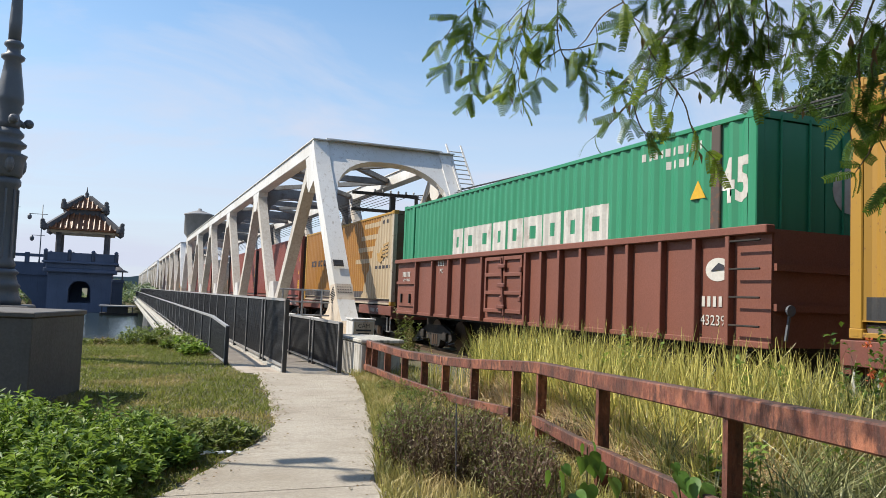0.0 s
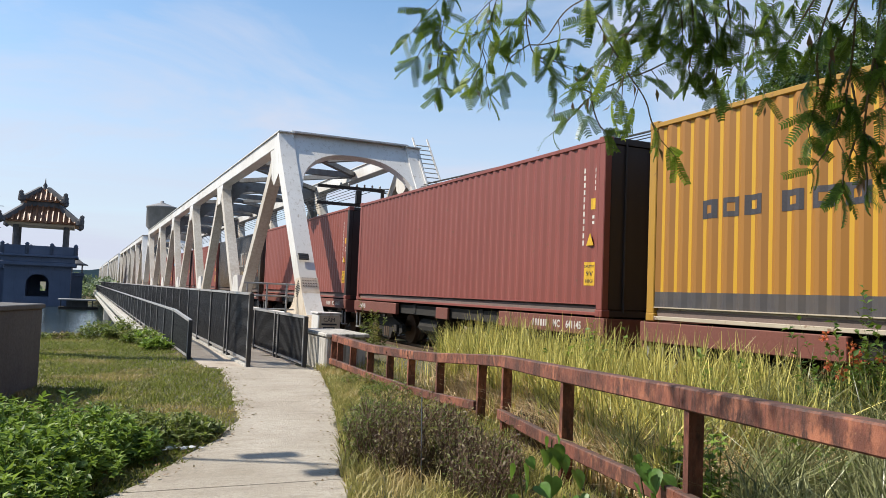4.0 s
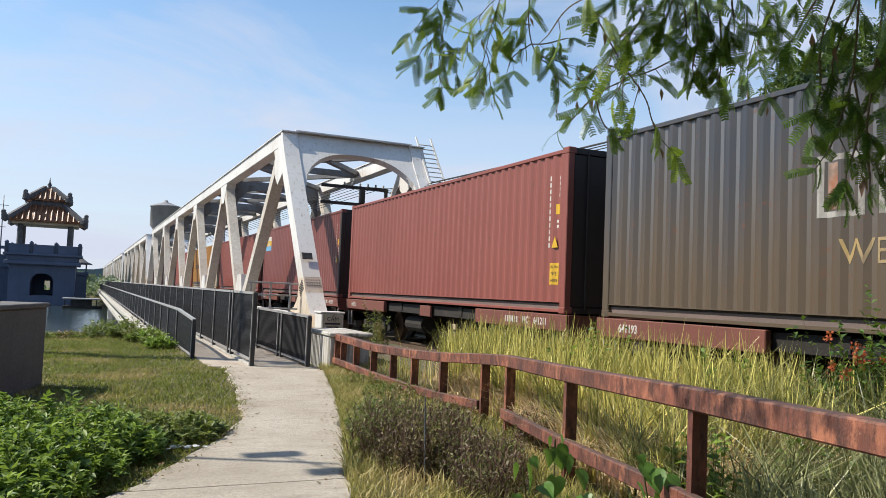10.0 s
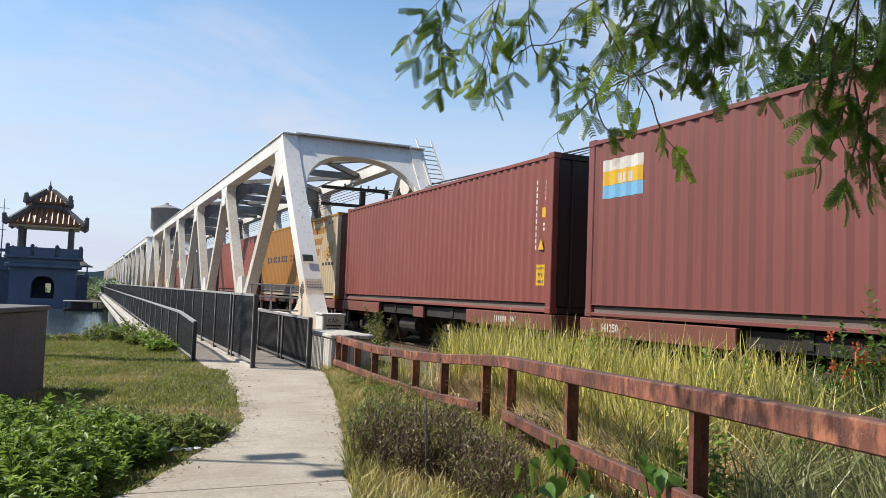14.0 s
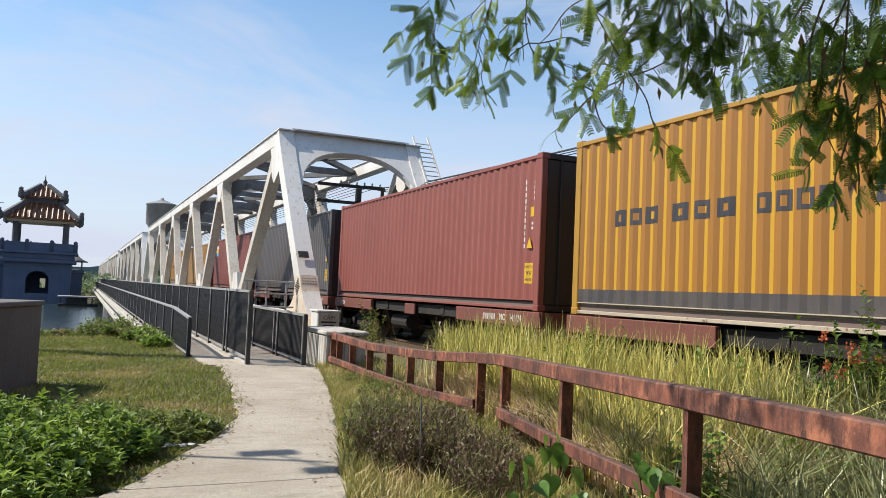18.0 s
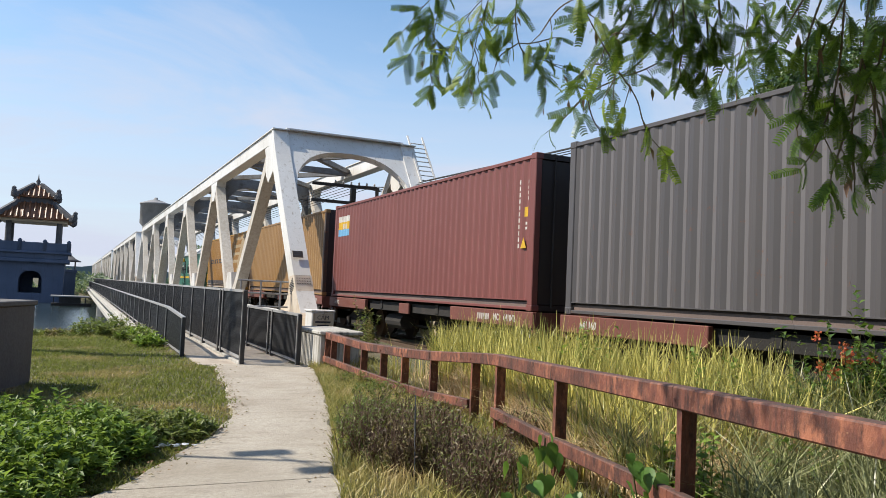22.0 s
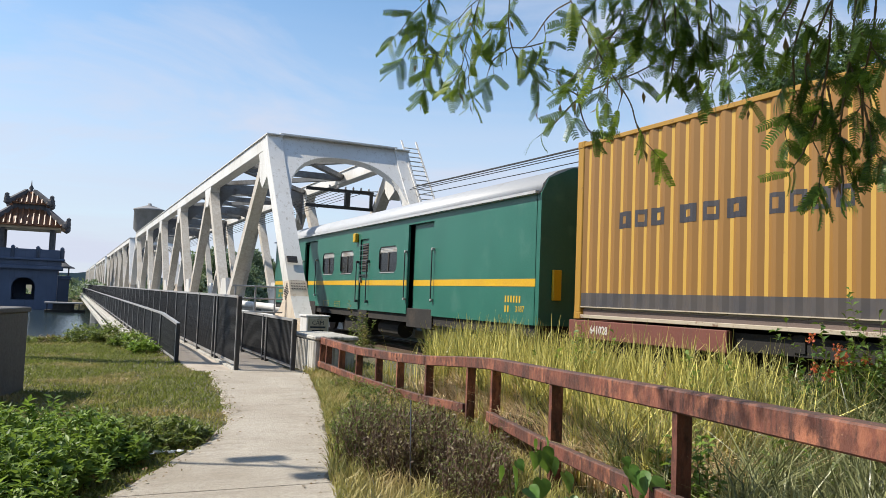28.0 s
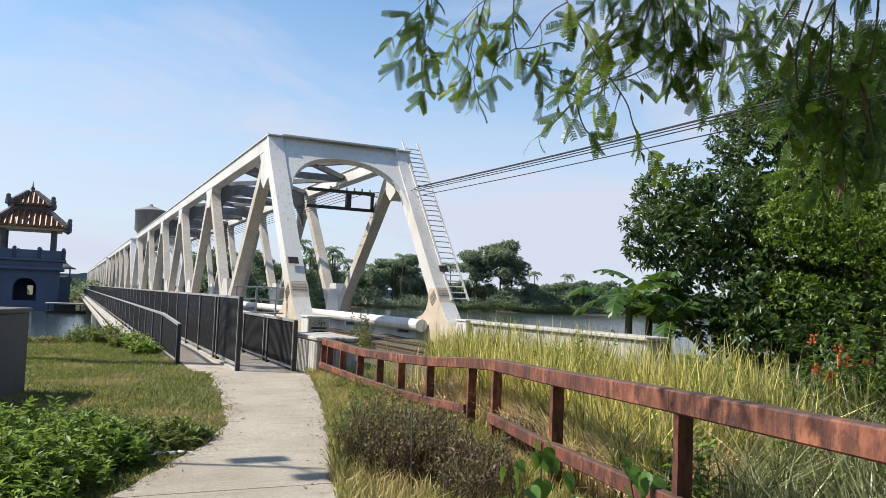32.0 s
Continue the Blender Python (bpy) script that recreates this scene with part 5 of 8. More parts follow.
def flat_numbers(k, root):
    if k in FLAT_NUMBERS:
        for y in (-5.36, 5.4):
            part("lettering", text_bm(FLAT_NUMBERS[k], 0.15, Matrix.Translation((-1.242, y, 1.18)) @ SIDE_UP @ Matrix.Diagonal((1, 1.15, 1, 1)), 0.0006, 0.004), M_white_mark, root, "white wagon number")
    part("lettering", text_bm("MC", 0.15, Matrix.Translation((-1.242, -4.85, 1.18)) @ SIDE_UP @ Matrix.Diagonal((1, 1.15, 1, 1)), 0.0006, 0.004), M_white_mark, root, "white wagon class letters")
    for i in range(6):
        part("painted_bar", box(B(), (-1.2415, -4.12 - i * 0.087, 1.12), (-1.2395, -4.07 - i * 0.087, 1.24)), M_white_mark, root)


def rear_y(k):
    return 8.09 + 13.27 * k


KINDS = {
    2: ("post", P_post, P_yellow, "yellow and cream corrugated freight container with grey skirt"),
    3: ("red", P_red, P_red, "red corrugated freight container with yellow caution plate"),
    4: ("red", P_red2, P_red2, "brick-red corrugated freight container with yellow caution plate"),
    5: ("wan", P_wan, P_wan, "weathered blue-grey corrugated freight container with peeling orange letters"),
    6: ("red", P_red2, P_red2, "brick-red corrugated freight container with white code marks"),
    7: ("logo", P_maroon, P_maroon, "maroon corrugated freight container with light blue panel"),
    8: ("red", P_red, P_red, "red corrugated freight container with yellow caution plate"),
    9: ("post", P_post, P_yellow, "yellow and cream corrugated freight container with grey skirt"),
    10: ("red", P_red2, P_red2, "scraped brick-red corrugated freight container with caution plate"),
    11: ("red", P_grey, P_grey, "dark grey corrugated freight container with yellow labels"),
    12: ("logo", P_maroon, P_maroon, "maroon corrugated freight container with light blue panel"),
    13: ("plain", P_tan, P_tan, "plain tan corrugated freight container with streaked paint"),
    14: ("post", P_post_old, P_yellow, "faded yellow and cream corrugated freight container"),
}


def build_train():
    flats = []
    for k, (kind, side, fr, label) in KINDS.items():
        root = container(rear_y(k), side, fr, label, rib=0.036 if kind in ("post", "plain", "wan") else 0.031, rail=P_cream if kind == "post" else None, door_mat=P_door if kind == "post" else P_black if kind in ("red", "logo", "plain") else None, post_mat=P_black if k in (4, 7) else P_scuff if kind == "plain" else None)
        if kind in ("red", "logo"):
            standard_marks(root, caution=kind == "red")
        if kind == "logo":
            rear_logo(root)
        if kind == "post":
            post_marks(root)
        if kind == "wan":
            for y0, y1 in ((2.1, 0.0), (-0.46, -2.48)):
                block_letters(root, y0, y1, 1.28, 0.7, 3, M_pale_peel, stroke=0.13)
                w = (y0 - y1) / 3.5
                for i in range(3):
                    a = y0 - i * w * 1.25 - w * 0.2
                    side_mark(root, "painted_bar", a - w * (0.45 if i % 2 else 0.25), a, 1.37, 1.89, M_peel)
            draped_text(root, "WE CARRY, WE CARE", 0.40, -0.15, 0.88, M_slogan, "faded ochre slogan letters")
            for i in range(9):
                side_mark(root, "code_bar", -5.85 + i * 0.13, -5.77 + i * 0.13, 2.42, 2.52, M_white_mark)
            side_mark(root, "caution_plate", -5.57, -5.22, 0.75, 1.08, M_orange_mark)
        flats.append((k, place_flat(k, rear_y(k) - CL)))
    for k, root in flats:
        flat_numbers(k, root)
    # the container that leads
    # Its unseen rear end is darkened to bounce less light onto the gondola.
    root = container(6.37, P_yellow, P_yellow, "worn yellow corrugated freight container with grey skirt", end_mat=P_door)
    side_mark(root, "skirt_band", 4.4, CL - 0.2, 0.2, 0.46, M_grey_rail, "dark grey skirt", x=-CW - 0.004, t=0.004)
    lead = copy_thing(flat_one, pose(TRAIN_X, 6.37 - CL, 0))
    MOVERS.append((lead, 6.37 - CL, 0))
    build_gondola()
    build_coach()


def build_gondola():
    h, w, zb, zt = 7.12, 1.28, 1.16, 2.66
    yc = 14.58
    root = thing("gondola_wagon", pose(TRAIN_X, yc, 0), "high-sided oxide-red gondola wagon with ribbed steel sides", "railway wagon")
    MOVERS.append((root, yc, 0))
    part("floor", box(B(), (-w + 0.05, -h + 0.05, 1.1), (w - 0.05, h - 0.05, 1.33)), M_dark, root)
    part("centre_sill", box(B(), (-0.3, -h, 0.75), (0.3, h, 1.1)), M_dark, root)
    ribs = [-6.45, -5.8, -5.05, -4.23, -3.66, -2.86, -2.13, -1.47, -0.84, 1.2, 2.35, 3.14, 4.22, 5.44]
    for s in (-1, 1):
        part("side_sheet", box(B(), (s * (w - 0.045), -h, zb + 0.03), (s * (w - 0.02), h, zt - 0.08)), M_gond, root)
        part("top_rail", box(B(), (s * (w - 0.05), -h - 0.03, zt - 0.09), (s * (w + 0.10), h + 0.03, zt + 0.02), 0.012), M_gond, root)
        part("side_sill", box(B(), (s * (w - 0.06), -h, zb - 0.02), (s * (w + 0.01), h, zb + 0.06), 0.008), M_gond, root)
        for y in ribs:
            part("rib", box(B(), (s * (w - 0.03), y - 0.04, zb + 0.0), (s * (w + 0.085), y + 0.04, zt - 0.085), 0.008), M_gond, root)
        # double door in the middle of the side
        for a, b in ((-0.70, 0.12), (0.15, 1.02)):
            d = part("side_door", box(B(), (s * (w - 0.050), a, zb + 0.2), (s * (w + 0.020), b, zt - 0.13), 0.01), M_gond, root)
            for zz in (zb + 0.24, zb + 0.62, zb + 1.0, zt - 0.16):
                part("door_strap", box(B(), (s * (w + 0.020), a, zz - 0.04), (s * (w + 0.070), b, zz + 0.04), 0.008), M_gond, d)
            for yy in (a + 0.035, b - 0.035):
                part("door_stile", box(B(), (s * (w + 0.020), yy - 0.035, zb + 0.2), (s * (w + 0.066), yy + 0.035, zt - 0.13)), M_gond, d)
            for zz in (zb + 0.5, zb + 1.1):
                part("hinge", box(B(), (s * (w + 0.060), a + 0.0, zz - 0.05), (s * (w + 0.090), a + 0.1, zz + 0.05), 0.01), M_sill, d)
        for zz in (zb + 0.35, zb + 0.8, zb + 1.2):
            part("door_latch", box(B(), (s * (w + 0.07), -0.02, zz - 0.07), (s * (w + 0.120), 0.3, zz + 0.02), 0.015), M_sill, root, "rusty door latch")
        part("door_bar", rod(B(), (s * (w + 0.090), 0.0, zb + 0.15), (s * (w + 0.090), 0.2, zt - 0.15), 0.022), M_sill, root)
        # drop panel at the rear
        d = part("drop_door", box(B(), (s * (w - 0.050), 5.6, zb + 0.2), (s * (w + 0.020), 6.95, zb + 0.66), 0.01), M_gond, root)
        for y in (5.9, 6.6):
            part("door_latch", box(B(), (s * (w + 0.020), y - 0.03, zb + 0.3), (s * (w + 0.070), y + 0.03, zb + 0.55)), M_dark, d)
        part("rail_band", box(B(), (s * (w - 0.060), 5.5, zb + 0.82), (s * (w + 0.030), 7.1, zb + 0.9)), M_gond, root)
        for i in range(4):
            z = zb + 0.25 + i * 0.36
            part("ladder_rung", rod(B(), (s * (w + 0.11), -7.06, z), (s * (w + 0.11), -6.54, z), 0.014, seg=6), M_dark, root)
    for e in (-1, 1):
        part("end_sheet", box(B(), (-w + 0.05, e * (h - 0.06), zb), (w - 0.05, e * h, zt - 0.03)), M_gond, root)
        for z in (zb + 0.45, zb + 0.95):
            part("end_stiffener", box(B(), (-w + 0.05, e * h, z), (w - 0.05, e * (h + 0.06), z + 0.09)), M_gond, root)
        bogie(root, e * 4.9)
    couplers(root, h)
    part("hand_wheel", rod(B(), (-1.05, -h - 0.12, 1.62), (-1.05, -h - 0.09, 1.62), 0.07, seg=14), M_iron, root)
    part("brake_lever", beam(B(), (-1.12, -h - 0.1, 1.25), (-1.05, -h - 0.1, 1.62), 0.03, 0.03), M_iron, root)
    xs = -w + 0.016
    oval = B()
    bmesh.ops.create_cone(oval, cap_ends=True, segments=28, radius1=0.24, radius2=0.24, depth=0.012, matrix=Matrix.Translation((xs - 0.02 + 0.025, -6.18, 2.14)) @ Matrix.Rotation(math.pi / 2, 4, "Y") @ Matrix.Diagonal((0.66, 1.0, 1, 1)))
    ov = part("emblem", oval, M_white_mark, root, "white oval emblem with a dark wedge")
    part("emblem_wedge", extrude_outline(B(), [(-6.05, 2.12), (-6.33, 2.14), (-6.29, 2.2), (-6.2, 2.23)], "x", xs - 0.012, xs - 0.004), M_dark_mark, ov)
    for body, size, y, z in (("432395", 0.2, -6.15, 1.45), ("432395", 0.2, 6.35, 2.06), ("MC", 0.16, 3.75, 2.3)):
        part("lettering", text_bm(body, size, Matrix.Translation((xs - 0.004, y, z)) @ SIDE_UP, 0.003), M_white_mark, root, "white painted wagon marks")
    for yy, z, cnt in ((-5.88, 1.71, 5), (6.7, 2.26, 6), (4.0, 2.5, 4)):
        for i in range(cnt):
            part("painted_bar", box(B(), (xs - 0.006, yy - i * 0.11 - 0.06, z - 0.07), (xs, yy - i * 0.11, z + 0.07)), M_white_mark, root)
    # the tall green container that stands in it
    half = 6.858
    top = container(yc + 0.05 + half, P_green, P_green, "long green corrugated freight container with large white letters", 2 * half, 1.335)
    for e in (-1, 1):
        for s in (-1, 1):
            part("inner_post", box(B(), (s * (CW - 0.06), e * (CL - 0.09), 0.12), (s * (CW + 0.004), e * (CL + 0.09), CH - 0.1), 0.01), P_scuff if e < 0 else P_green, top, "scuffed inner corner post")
    block_letters(top, 3.25, -3.48, 1.34, 0.64, 9, M_white_mark, "painted_block", 0.1, 0.36)
    draped_text(top, "45", 0.60, -6.44, 1.97, M_white_mark, "large white figures", 1.35, 0.02)
    for i in range(10):
        side_mark(top, "code_bar", -4.5 - i * 0.145, -4.42 - i * 0.145, 2.53, 2.65, M_white_mark)
    for i in range(4):
        side_mark(top, "code_bar", -5.1 - i * 0.145, -5.02 - i * 0.145, 2.33, 2.45, M_white_mark)
    bm = B()
    extrude_outline(bm, [(-5.58, 1.82), (-5.9, 1.82), (-5.74, 2.08)], "x", -CW + 0.004, -CW + 0.010)
    part("warning_triangle", bm, M_yellow_mark, top, "yellow warning triangle")
    disc = B()
    bmesh.ops.create_cone(disc, cap_ends=True, segments=28, radius1=0.32, radius2=0.32, depth=0.012, matrix=Matrix.Translation((0.45, -half + 0.022, 1.95)) @ Matrix.Rotation(math.pi / 2, 4, "X"))
    part("door_emblem", disc, M_white_mark, top, "white round emblem on the end")


def build_coach():
    """A green baggage coach with rounded roof, sliding doors, windows and a yellow band."""
    h, w = 9.61, 1.40
    yc = 204.27
    root = thing("baggage_coach", pose(TRAIN_X, yc, 0), "dark green railway baggage coach with yellow band and pale roof", "railway coach")
    MOVERS.append((root, yc, 0))
    f = -h
    z0, zg = 1.18, 3.46
    doors = [(f + 4.4, f + 5.85), (f + 13.5, f + 15.0)]
    small = (f + 8.6, f + 9.3)
    wins = [(f + 6.55, f + 7.8), (f + 9.85, f + 11.05), (f + 11.65, f + 12.85)]
    WZ = (2.19, 2.85)
    for s in (-1, 1):
        # side sheets between the openings
        cuts = sorted([*doors, small, *wins])
        y = f + 0.12
        for a, b in cuts + [(h - 0.12, h - 0.12)]:
            bm = box(B(), (s * (w - 0.06), y, z0), (s * w, a, zg))
            part("side_panel", bm, M_coach, root)
            y = b
        for a, b in wins:
            part("side_panel", box(B(), (s * (w - 0.06), a, z0), (s * w, b, WZ[0])), M_coach, root)
            part("side_panel", box(B(), (s * (w - 0.06), a, WZ[1]), (s * w, b, zg)), M_coach, root)
            win = part("window", box(B(), (s * (w - 0.05), a, WZ[0]), (s * (w - 0.035), b, WZ[1])), M_glass, root, "dark coach window")
            for lo, hi in (((a, WZ[0]), (b, WZ[0] + 0.02)), ((a, WZ[1] - 0.02), (b, WZ[1])), ((a, WZ[0]), (a + 0.02, WZ[1])), ((b - 0.02, WZ[0]), (b, WZ[1]))):
                part("rubber_seal", box(B(), (s * (w - 0.035), lo[0], lo[1]), (s * (w - 0.004), hi[0], hi[1])), M_black, win)
            part("sliding_bar", box(B(), (s * (w - 0.034), (a + b) / 2 - 0.02, WZ[0]), (s * (w - 0.018), (a + b) / 2 + 0.02, WZ[1] - 0.15)), M_frame, win, "worn brown sash bar")
            part("sill_strip", box(B(), (s * (w - 0.01), a + 0.12, WZ[0] - 0.02), (s * (w + 0.014), b - 0.12, WZ[0])), M_galv, win)
            for cy, gy in ((a, 1), (b, -1)):
                for cz, gz in ((WZ[0], 1), (WZ[1], -1)):
                    arc = [(cy + gy * 0.17 * (1 - math.cos(t)), cz + gz * 0.17 * (1 - math.sin(t))) for t in np.linspace(0, math.pi / 2, 7)]
                    part("window_corner", extrude_outline(B(), [(cy, cz)] + arc, "x", min(s * (w - 0.03), s * w), max(s * (w - 0.03), s * w)), M_coach, win)
            part("blind", box(B(), (s * (w - 0.034), a + 0.04, WZ[1] - 0.16), (s * (w - 0.025), b - 0.04, WZ[1] - 0.02)), M_white_mark, win, "white slatted blind")
            for i in range(3):
                part("blind_slat", box(B(), (s * (w - 0.025), a + 0.06, WZ[1] - 0.145 + i * 0.04), (s * (w - 0.018), b - 0.06, WZ[1] - 0.125 + i * 0.04)), M_galv, win)
        for a, b in doors:
            part("side_panel", box(B(), (s * (w - 0.06), a, 3.3), (s * w, b, zg)), M_coach, root)
            dr = part("sliding_door", box(B(), (s * (w - 0.14), a, z0 + 0.14), (s * (w - 0.1), b - 0.18, 3.3)), M_coach, root, "recessed green sliding door")
            part("door_band", box(B(), (s * (w - 0.105), a, 1.85), (s * (w - 0.096), b - 0.18, 1.985)), M_coach_y, dr)
            # Black plate stands for the shade in the door's recess.
            part("recess_shade_plate", box(B(), (s * (w - 0.2), b - 0.2, z0), (s * (w - 0.15), b, 3.3)), M_black, root)
            part("door_step", box(B(), (s * (w - 0.16), a, 0.88), (s * (w - 0.02), b, z0 + 0.14), 0.01), M_dark, root)
            for yy in (a - 0.06, b + 0.05):
                part("grab_rail", rod(B(), (s * (w + 0.06), yy, 1.55), (s * (w + 0.06), yy, 2.65), 0.015, seg=8), M_grey_rail, root)
                for zz in (1.53, 2.66):
                    part("rail_bracket", box(B(), (s * w, yy - 0.035, zz - 0.03), (s * (w + 0.075), yy + 0.035, zz + 0.03), 0.01), M_galv, root)
        a, b = small
        part("side_panel", box(B(), (s * (w - 0.06), a, 3.12), (s * w, b, zg)), M_coach, root)
        dr = part("crew_door", box(B(), (s * (w - 0.08), a, z0), (s * (w - 0.045), b, 3.12)), M_coach, root, "narrow green crew door with louvre")
        part("door_band", box(B(), (s * (w - 0.05), a, 1.85), (s * (w - 0.038), b, 1.985)), M_coach_y, dr)
        lf = part("louvre_frame", box(B(), (s * (w - 0.05), a + 0.12, 2.22), (s * (w - 0.035), b - 0.12, 3.0)), M_frame, dr, "grey-brown louvre panel")
        for i in range(11):
            part("louvre_slat", box(B(), (s * (w - 0.036), a + 0.13, 2.24 + i * 0.07), (s * (w - 0.018), b - 0.13, 2.255 + i * 0.07)), M_dark, dr)
        for i in range(6):
            part("guard_bar", rod(B(), (s * (w + 0.03), a + 0.03, 2.24 + i * 0.14), (s * (w + 0.03), b - 0.03, 2.24 + i * 0.14), 0.009, seg=6), M_iron, dr)
        part("cross_bar", box(B(), (s * (w - 0.04), a + 0.02, 2.12), (s * (w + 0.01), b + 0.05, 2.14)), M_iron, dr)
        part("door_handle", box(B(), (s * (w - 0.04), b - 0.14, 1.72 + 0.2), (s * (w + 0.03), b - 0.11, 2.06), 0.006), M_galv, dr)
        for yy in (a + 0.006, b - 0.006):
            part("door_seam", box(B(), (s * (w - 0.046), yy - 0.008, z0), (s * (w - 0.02), yy + 0.008, 3.12)), M_black, dr)
        part("door_step", box(B(), (s * (w - 0.14), a, 0.85), (s * (w - 0.01), b, z0)), M_dark, root)
        for yy in (a - 0.07, b + 0.07):
            part("grab_rail", rod(B(), (s * (w + 0.07), yy, 1.42), (s * (w + 0.07), yy, 2.52), 0.016, seg=8), M_grey_rail, root)
            for zz in (1.42, 2.5):
                part("rail_bracket", box(B(), (s * w, yy - 0.05, zz - 0.04), (s * (w + 0.09), yy + 0.035, zz + 0.03), 0.01), M_grey_rail, root)
        for yy in (f + 9.55,):
            part("marker_lamp", box(B(), (s * w, yy - 0.09, 3.05), (s * (w + 0.12), yy + 0.09, 3.3), 0.02), M_coach_y, root, "yellow box lamp")
        # band, between the doors
        y = f + 0.12
        for a, b in sorted([*doors, small]) + [(h - 0.12, h - 0.12)]:
            part("yellow_band", box(B(), (s * w, y, 1.85), (s * (w + 0.005), a, 1.985)), M_coach_y, root, "yellow painted band")
            y = b
        part("gutter", box(B(), (s * (w - 0.02), f + 0.05, zg), (s * (w + 0.10), h - 0.05, zg + 0.05)), M_roof, root)
    for e in (-1, 1):
        bm = B()
        extrude_outline(bm, [(-w, z0), (w, z0), (w, zg), (w * 0.9, zg + 0.28), (w * 0.55, zg + 0.5), (0, zg + 0.58), (-w * 0.55, zg + 0.5), (-w * 0.9, zg + 0.28), (-w, zg)], "y", min(e * (h - 0.14), e * h), max(e * (h - 0.14), e * h))
        part("end_wall", bm, M_coach, root)
        g = part("gangway", box(B(), (-0.5, e * h, 1.2), (0.5, e * (h + 0.25), 3.2), 0.03), M_black, root, "black rubber gangway")
        part("end_lamp", box(B(), (-1.15, e * h, 1.62), (-0.98, e * (h + 0.06), 2.15), 0.01), M_coach_y, root)
        bogie(root, e * 6.9)
        # rounded shoulder of the body's corner
    bm = B()
    sec = [(w * math.cos(a), zg + 0.03 + 0.58 * math.sin(a) ** 0.9) for a in np.linspace(0.0, math.pi, 15)]
    extrude_outline(bm, sec, "y", f + 0.02, h - 0.02)
    for fc in bm.faces:
        fc.smooth = len(fc.verts) == 4
    part("roof", bm, M_roof, root, "pale grey rounded roof")
    part("floor_frame", box(B(), (-w + 0.06, f + 0.1, 0.98), (w - 0.06, h - 0.1, z0 + 0.02)), M_dark, root)
    part("inner_wall", box(B(), (-0.06, f + 0.2, z0), (0.06, h - 0.2, zg)), M_dark, root)
    part("battery_box", box(B(), (-1.2, -0.6, 0.5), (-0.5, 1.4, 1.0), 0.03), M_dark, root)
    part("air_tank", rod(B(), (-0.9, -2.6, 0.75), (-0.9, -1.2, 0.75), 0.22, seg=12), M_dark, root)
    couplers(root, h)
    for yy, flip in ((f + 0.6, 1), (h - 1.3, 1)):
        for z, cnt, hh in ((1.62, 6, 0.12), (1.44, 2, 0.12)):
            for i in range(cnt):
                part("painted_bar", box(B(), (-w - 0.005, yy + 0.5 - i * 0.1, z - hh / 2), (-w, yy + 0.55 - i * 0.1, z + hh / 2)), M_yellow_mark, root)
        part("lettering", text_bm("3187", 0.16, Matrix.Translation((-w - 0.002, yy + 0.02, 1.44)) @ SIDE_UP, 0.002), M_yellow_mark, root, "yellow coach number")
    for y0, y1 in ((f + 12.0, f + 12.55), (f + 10.9, f + 11.45)):
        for lo, hi in (((y0, 1.36), (y1, 1.367)), ((y0, 1.22), (y1, 1.227)), ((y0, 1.29), (y1, 1.295)), ((y0, 1.22), (y0 + 0.007, 1.367)), ((y1 - 0.007, 1.22), (y1, 1.367))):
            part("data_panel_line", box(B(), (-w - 0.004, *lo), (-w, *hi)), M_yellow_mark, root)
    for i, (z, wide) in enumerate(((3.08, 0.2), (2.97, 0.14), (2.83, 0.26), (2.75, 0.26), (2.61, 0.24), (2.48, 0.24))):
        part("data_bar", box(B(), (-w - 0.004, h - 1.75 - wide, z), (-w, h - 1.75, z + 0.026)), M_yellow_mark, root)


build_train()


# ---- rusty fence ----
def fence_x(y):
    return float(np.interp(y, [-2.0, 1.5, 3.67, 5.8, 8.0, 8.85, 15.2], [1.85, 2.76, 3.33, 3.86, 4.5, 4.62, 4.6]))


def fence_top(y):
    return float(np.interp(y, [0.0, 2.0, 3.67, 5.8, 8.0, 8.85, 10.1, 11.2, 13.0, 15.2], [1.2, 1.12, 1.06, 0.97, 0.875, 0.82, 0.73, 0.68, 0.64, 0.68]))


def build_fence():
    root = thing("steel_fence", Matrix(), "low rusty steel angle fence beside the footpath", "fence")
    posts = [15.15, 14.75, 13.95, 13.0, 12.05, 11.15, 10.1, 8.85, 8.0, 5.8, 3.67, 1.4, -0.6]
    for y in posts:
        zt, x = fence_top(y), fence_x(y)
        bm = B()
        extrude_outline(bm, [(x - 0.06, y - 0.055), (x + 0.055, y - 0.055), (x + 0.055, y + 0.03), (x + 0.04, y + 0.03), (x + 0.04, y - 0.012), (x - 0.06, y - 0.012)], "z", -0.3, zt - 0.02)
        post = part("post", bm, M_rust, root)
        part("bolt", rod(B(), (x - 0.072, y, zt - 0.03), (x - 0.05, y, zt - 0.03), 0.013, seg=6), M_rust, post)
    for run in (posts[:8], posts[8:]):
        for a, b in zip(run, run[1:]):
            xa, xb, za, zb = fence_x(a), fence_x(b), fence_top(a), fence_top(b)
            lift = [0.14 * min(1, max(0, (c - 8) / 5)) - 0.62 for c in (a, b)]
            part("top_rail", beam(B(), (xa, a + 0.02, za - 0.02), (xb, b + 0.018, zb - 0.02), 0.12, 0.135, 0.01), M_rust, root)
            part("lower_rail", beam(B(), (xa - 0.045, a + 0.03, za + lift[0]), (xb - 0.045, b + 0.028, zb + lift[1]), 0.07, 0.115, 0.008), M_rust, root)
    part("top_rail", beam(B(), (fence_x(8.85), 8.868, fence_top(8.85) - 0.02), (fence_x(8.0), 8.022, fence_top(8.0) - 0.02), 0.12, 0.135, 0.01), M_rust, root)


build_fence()

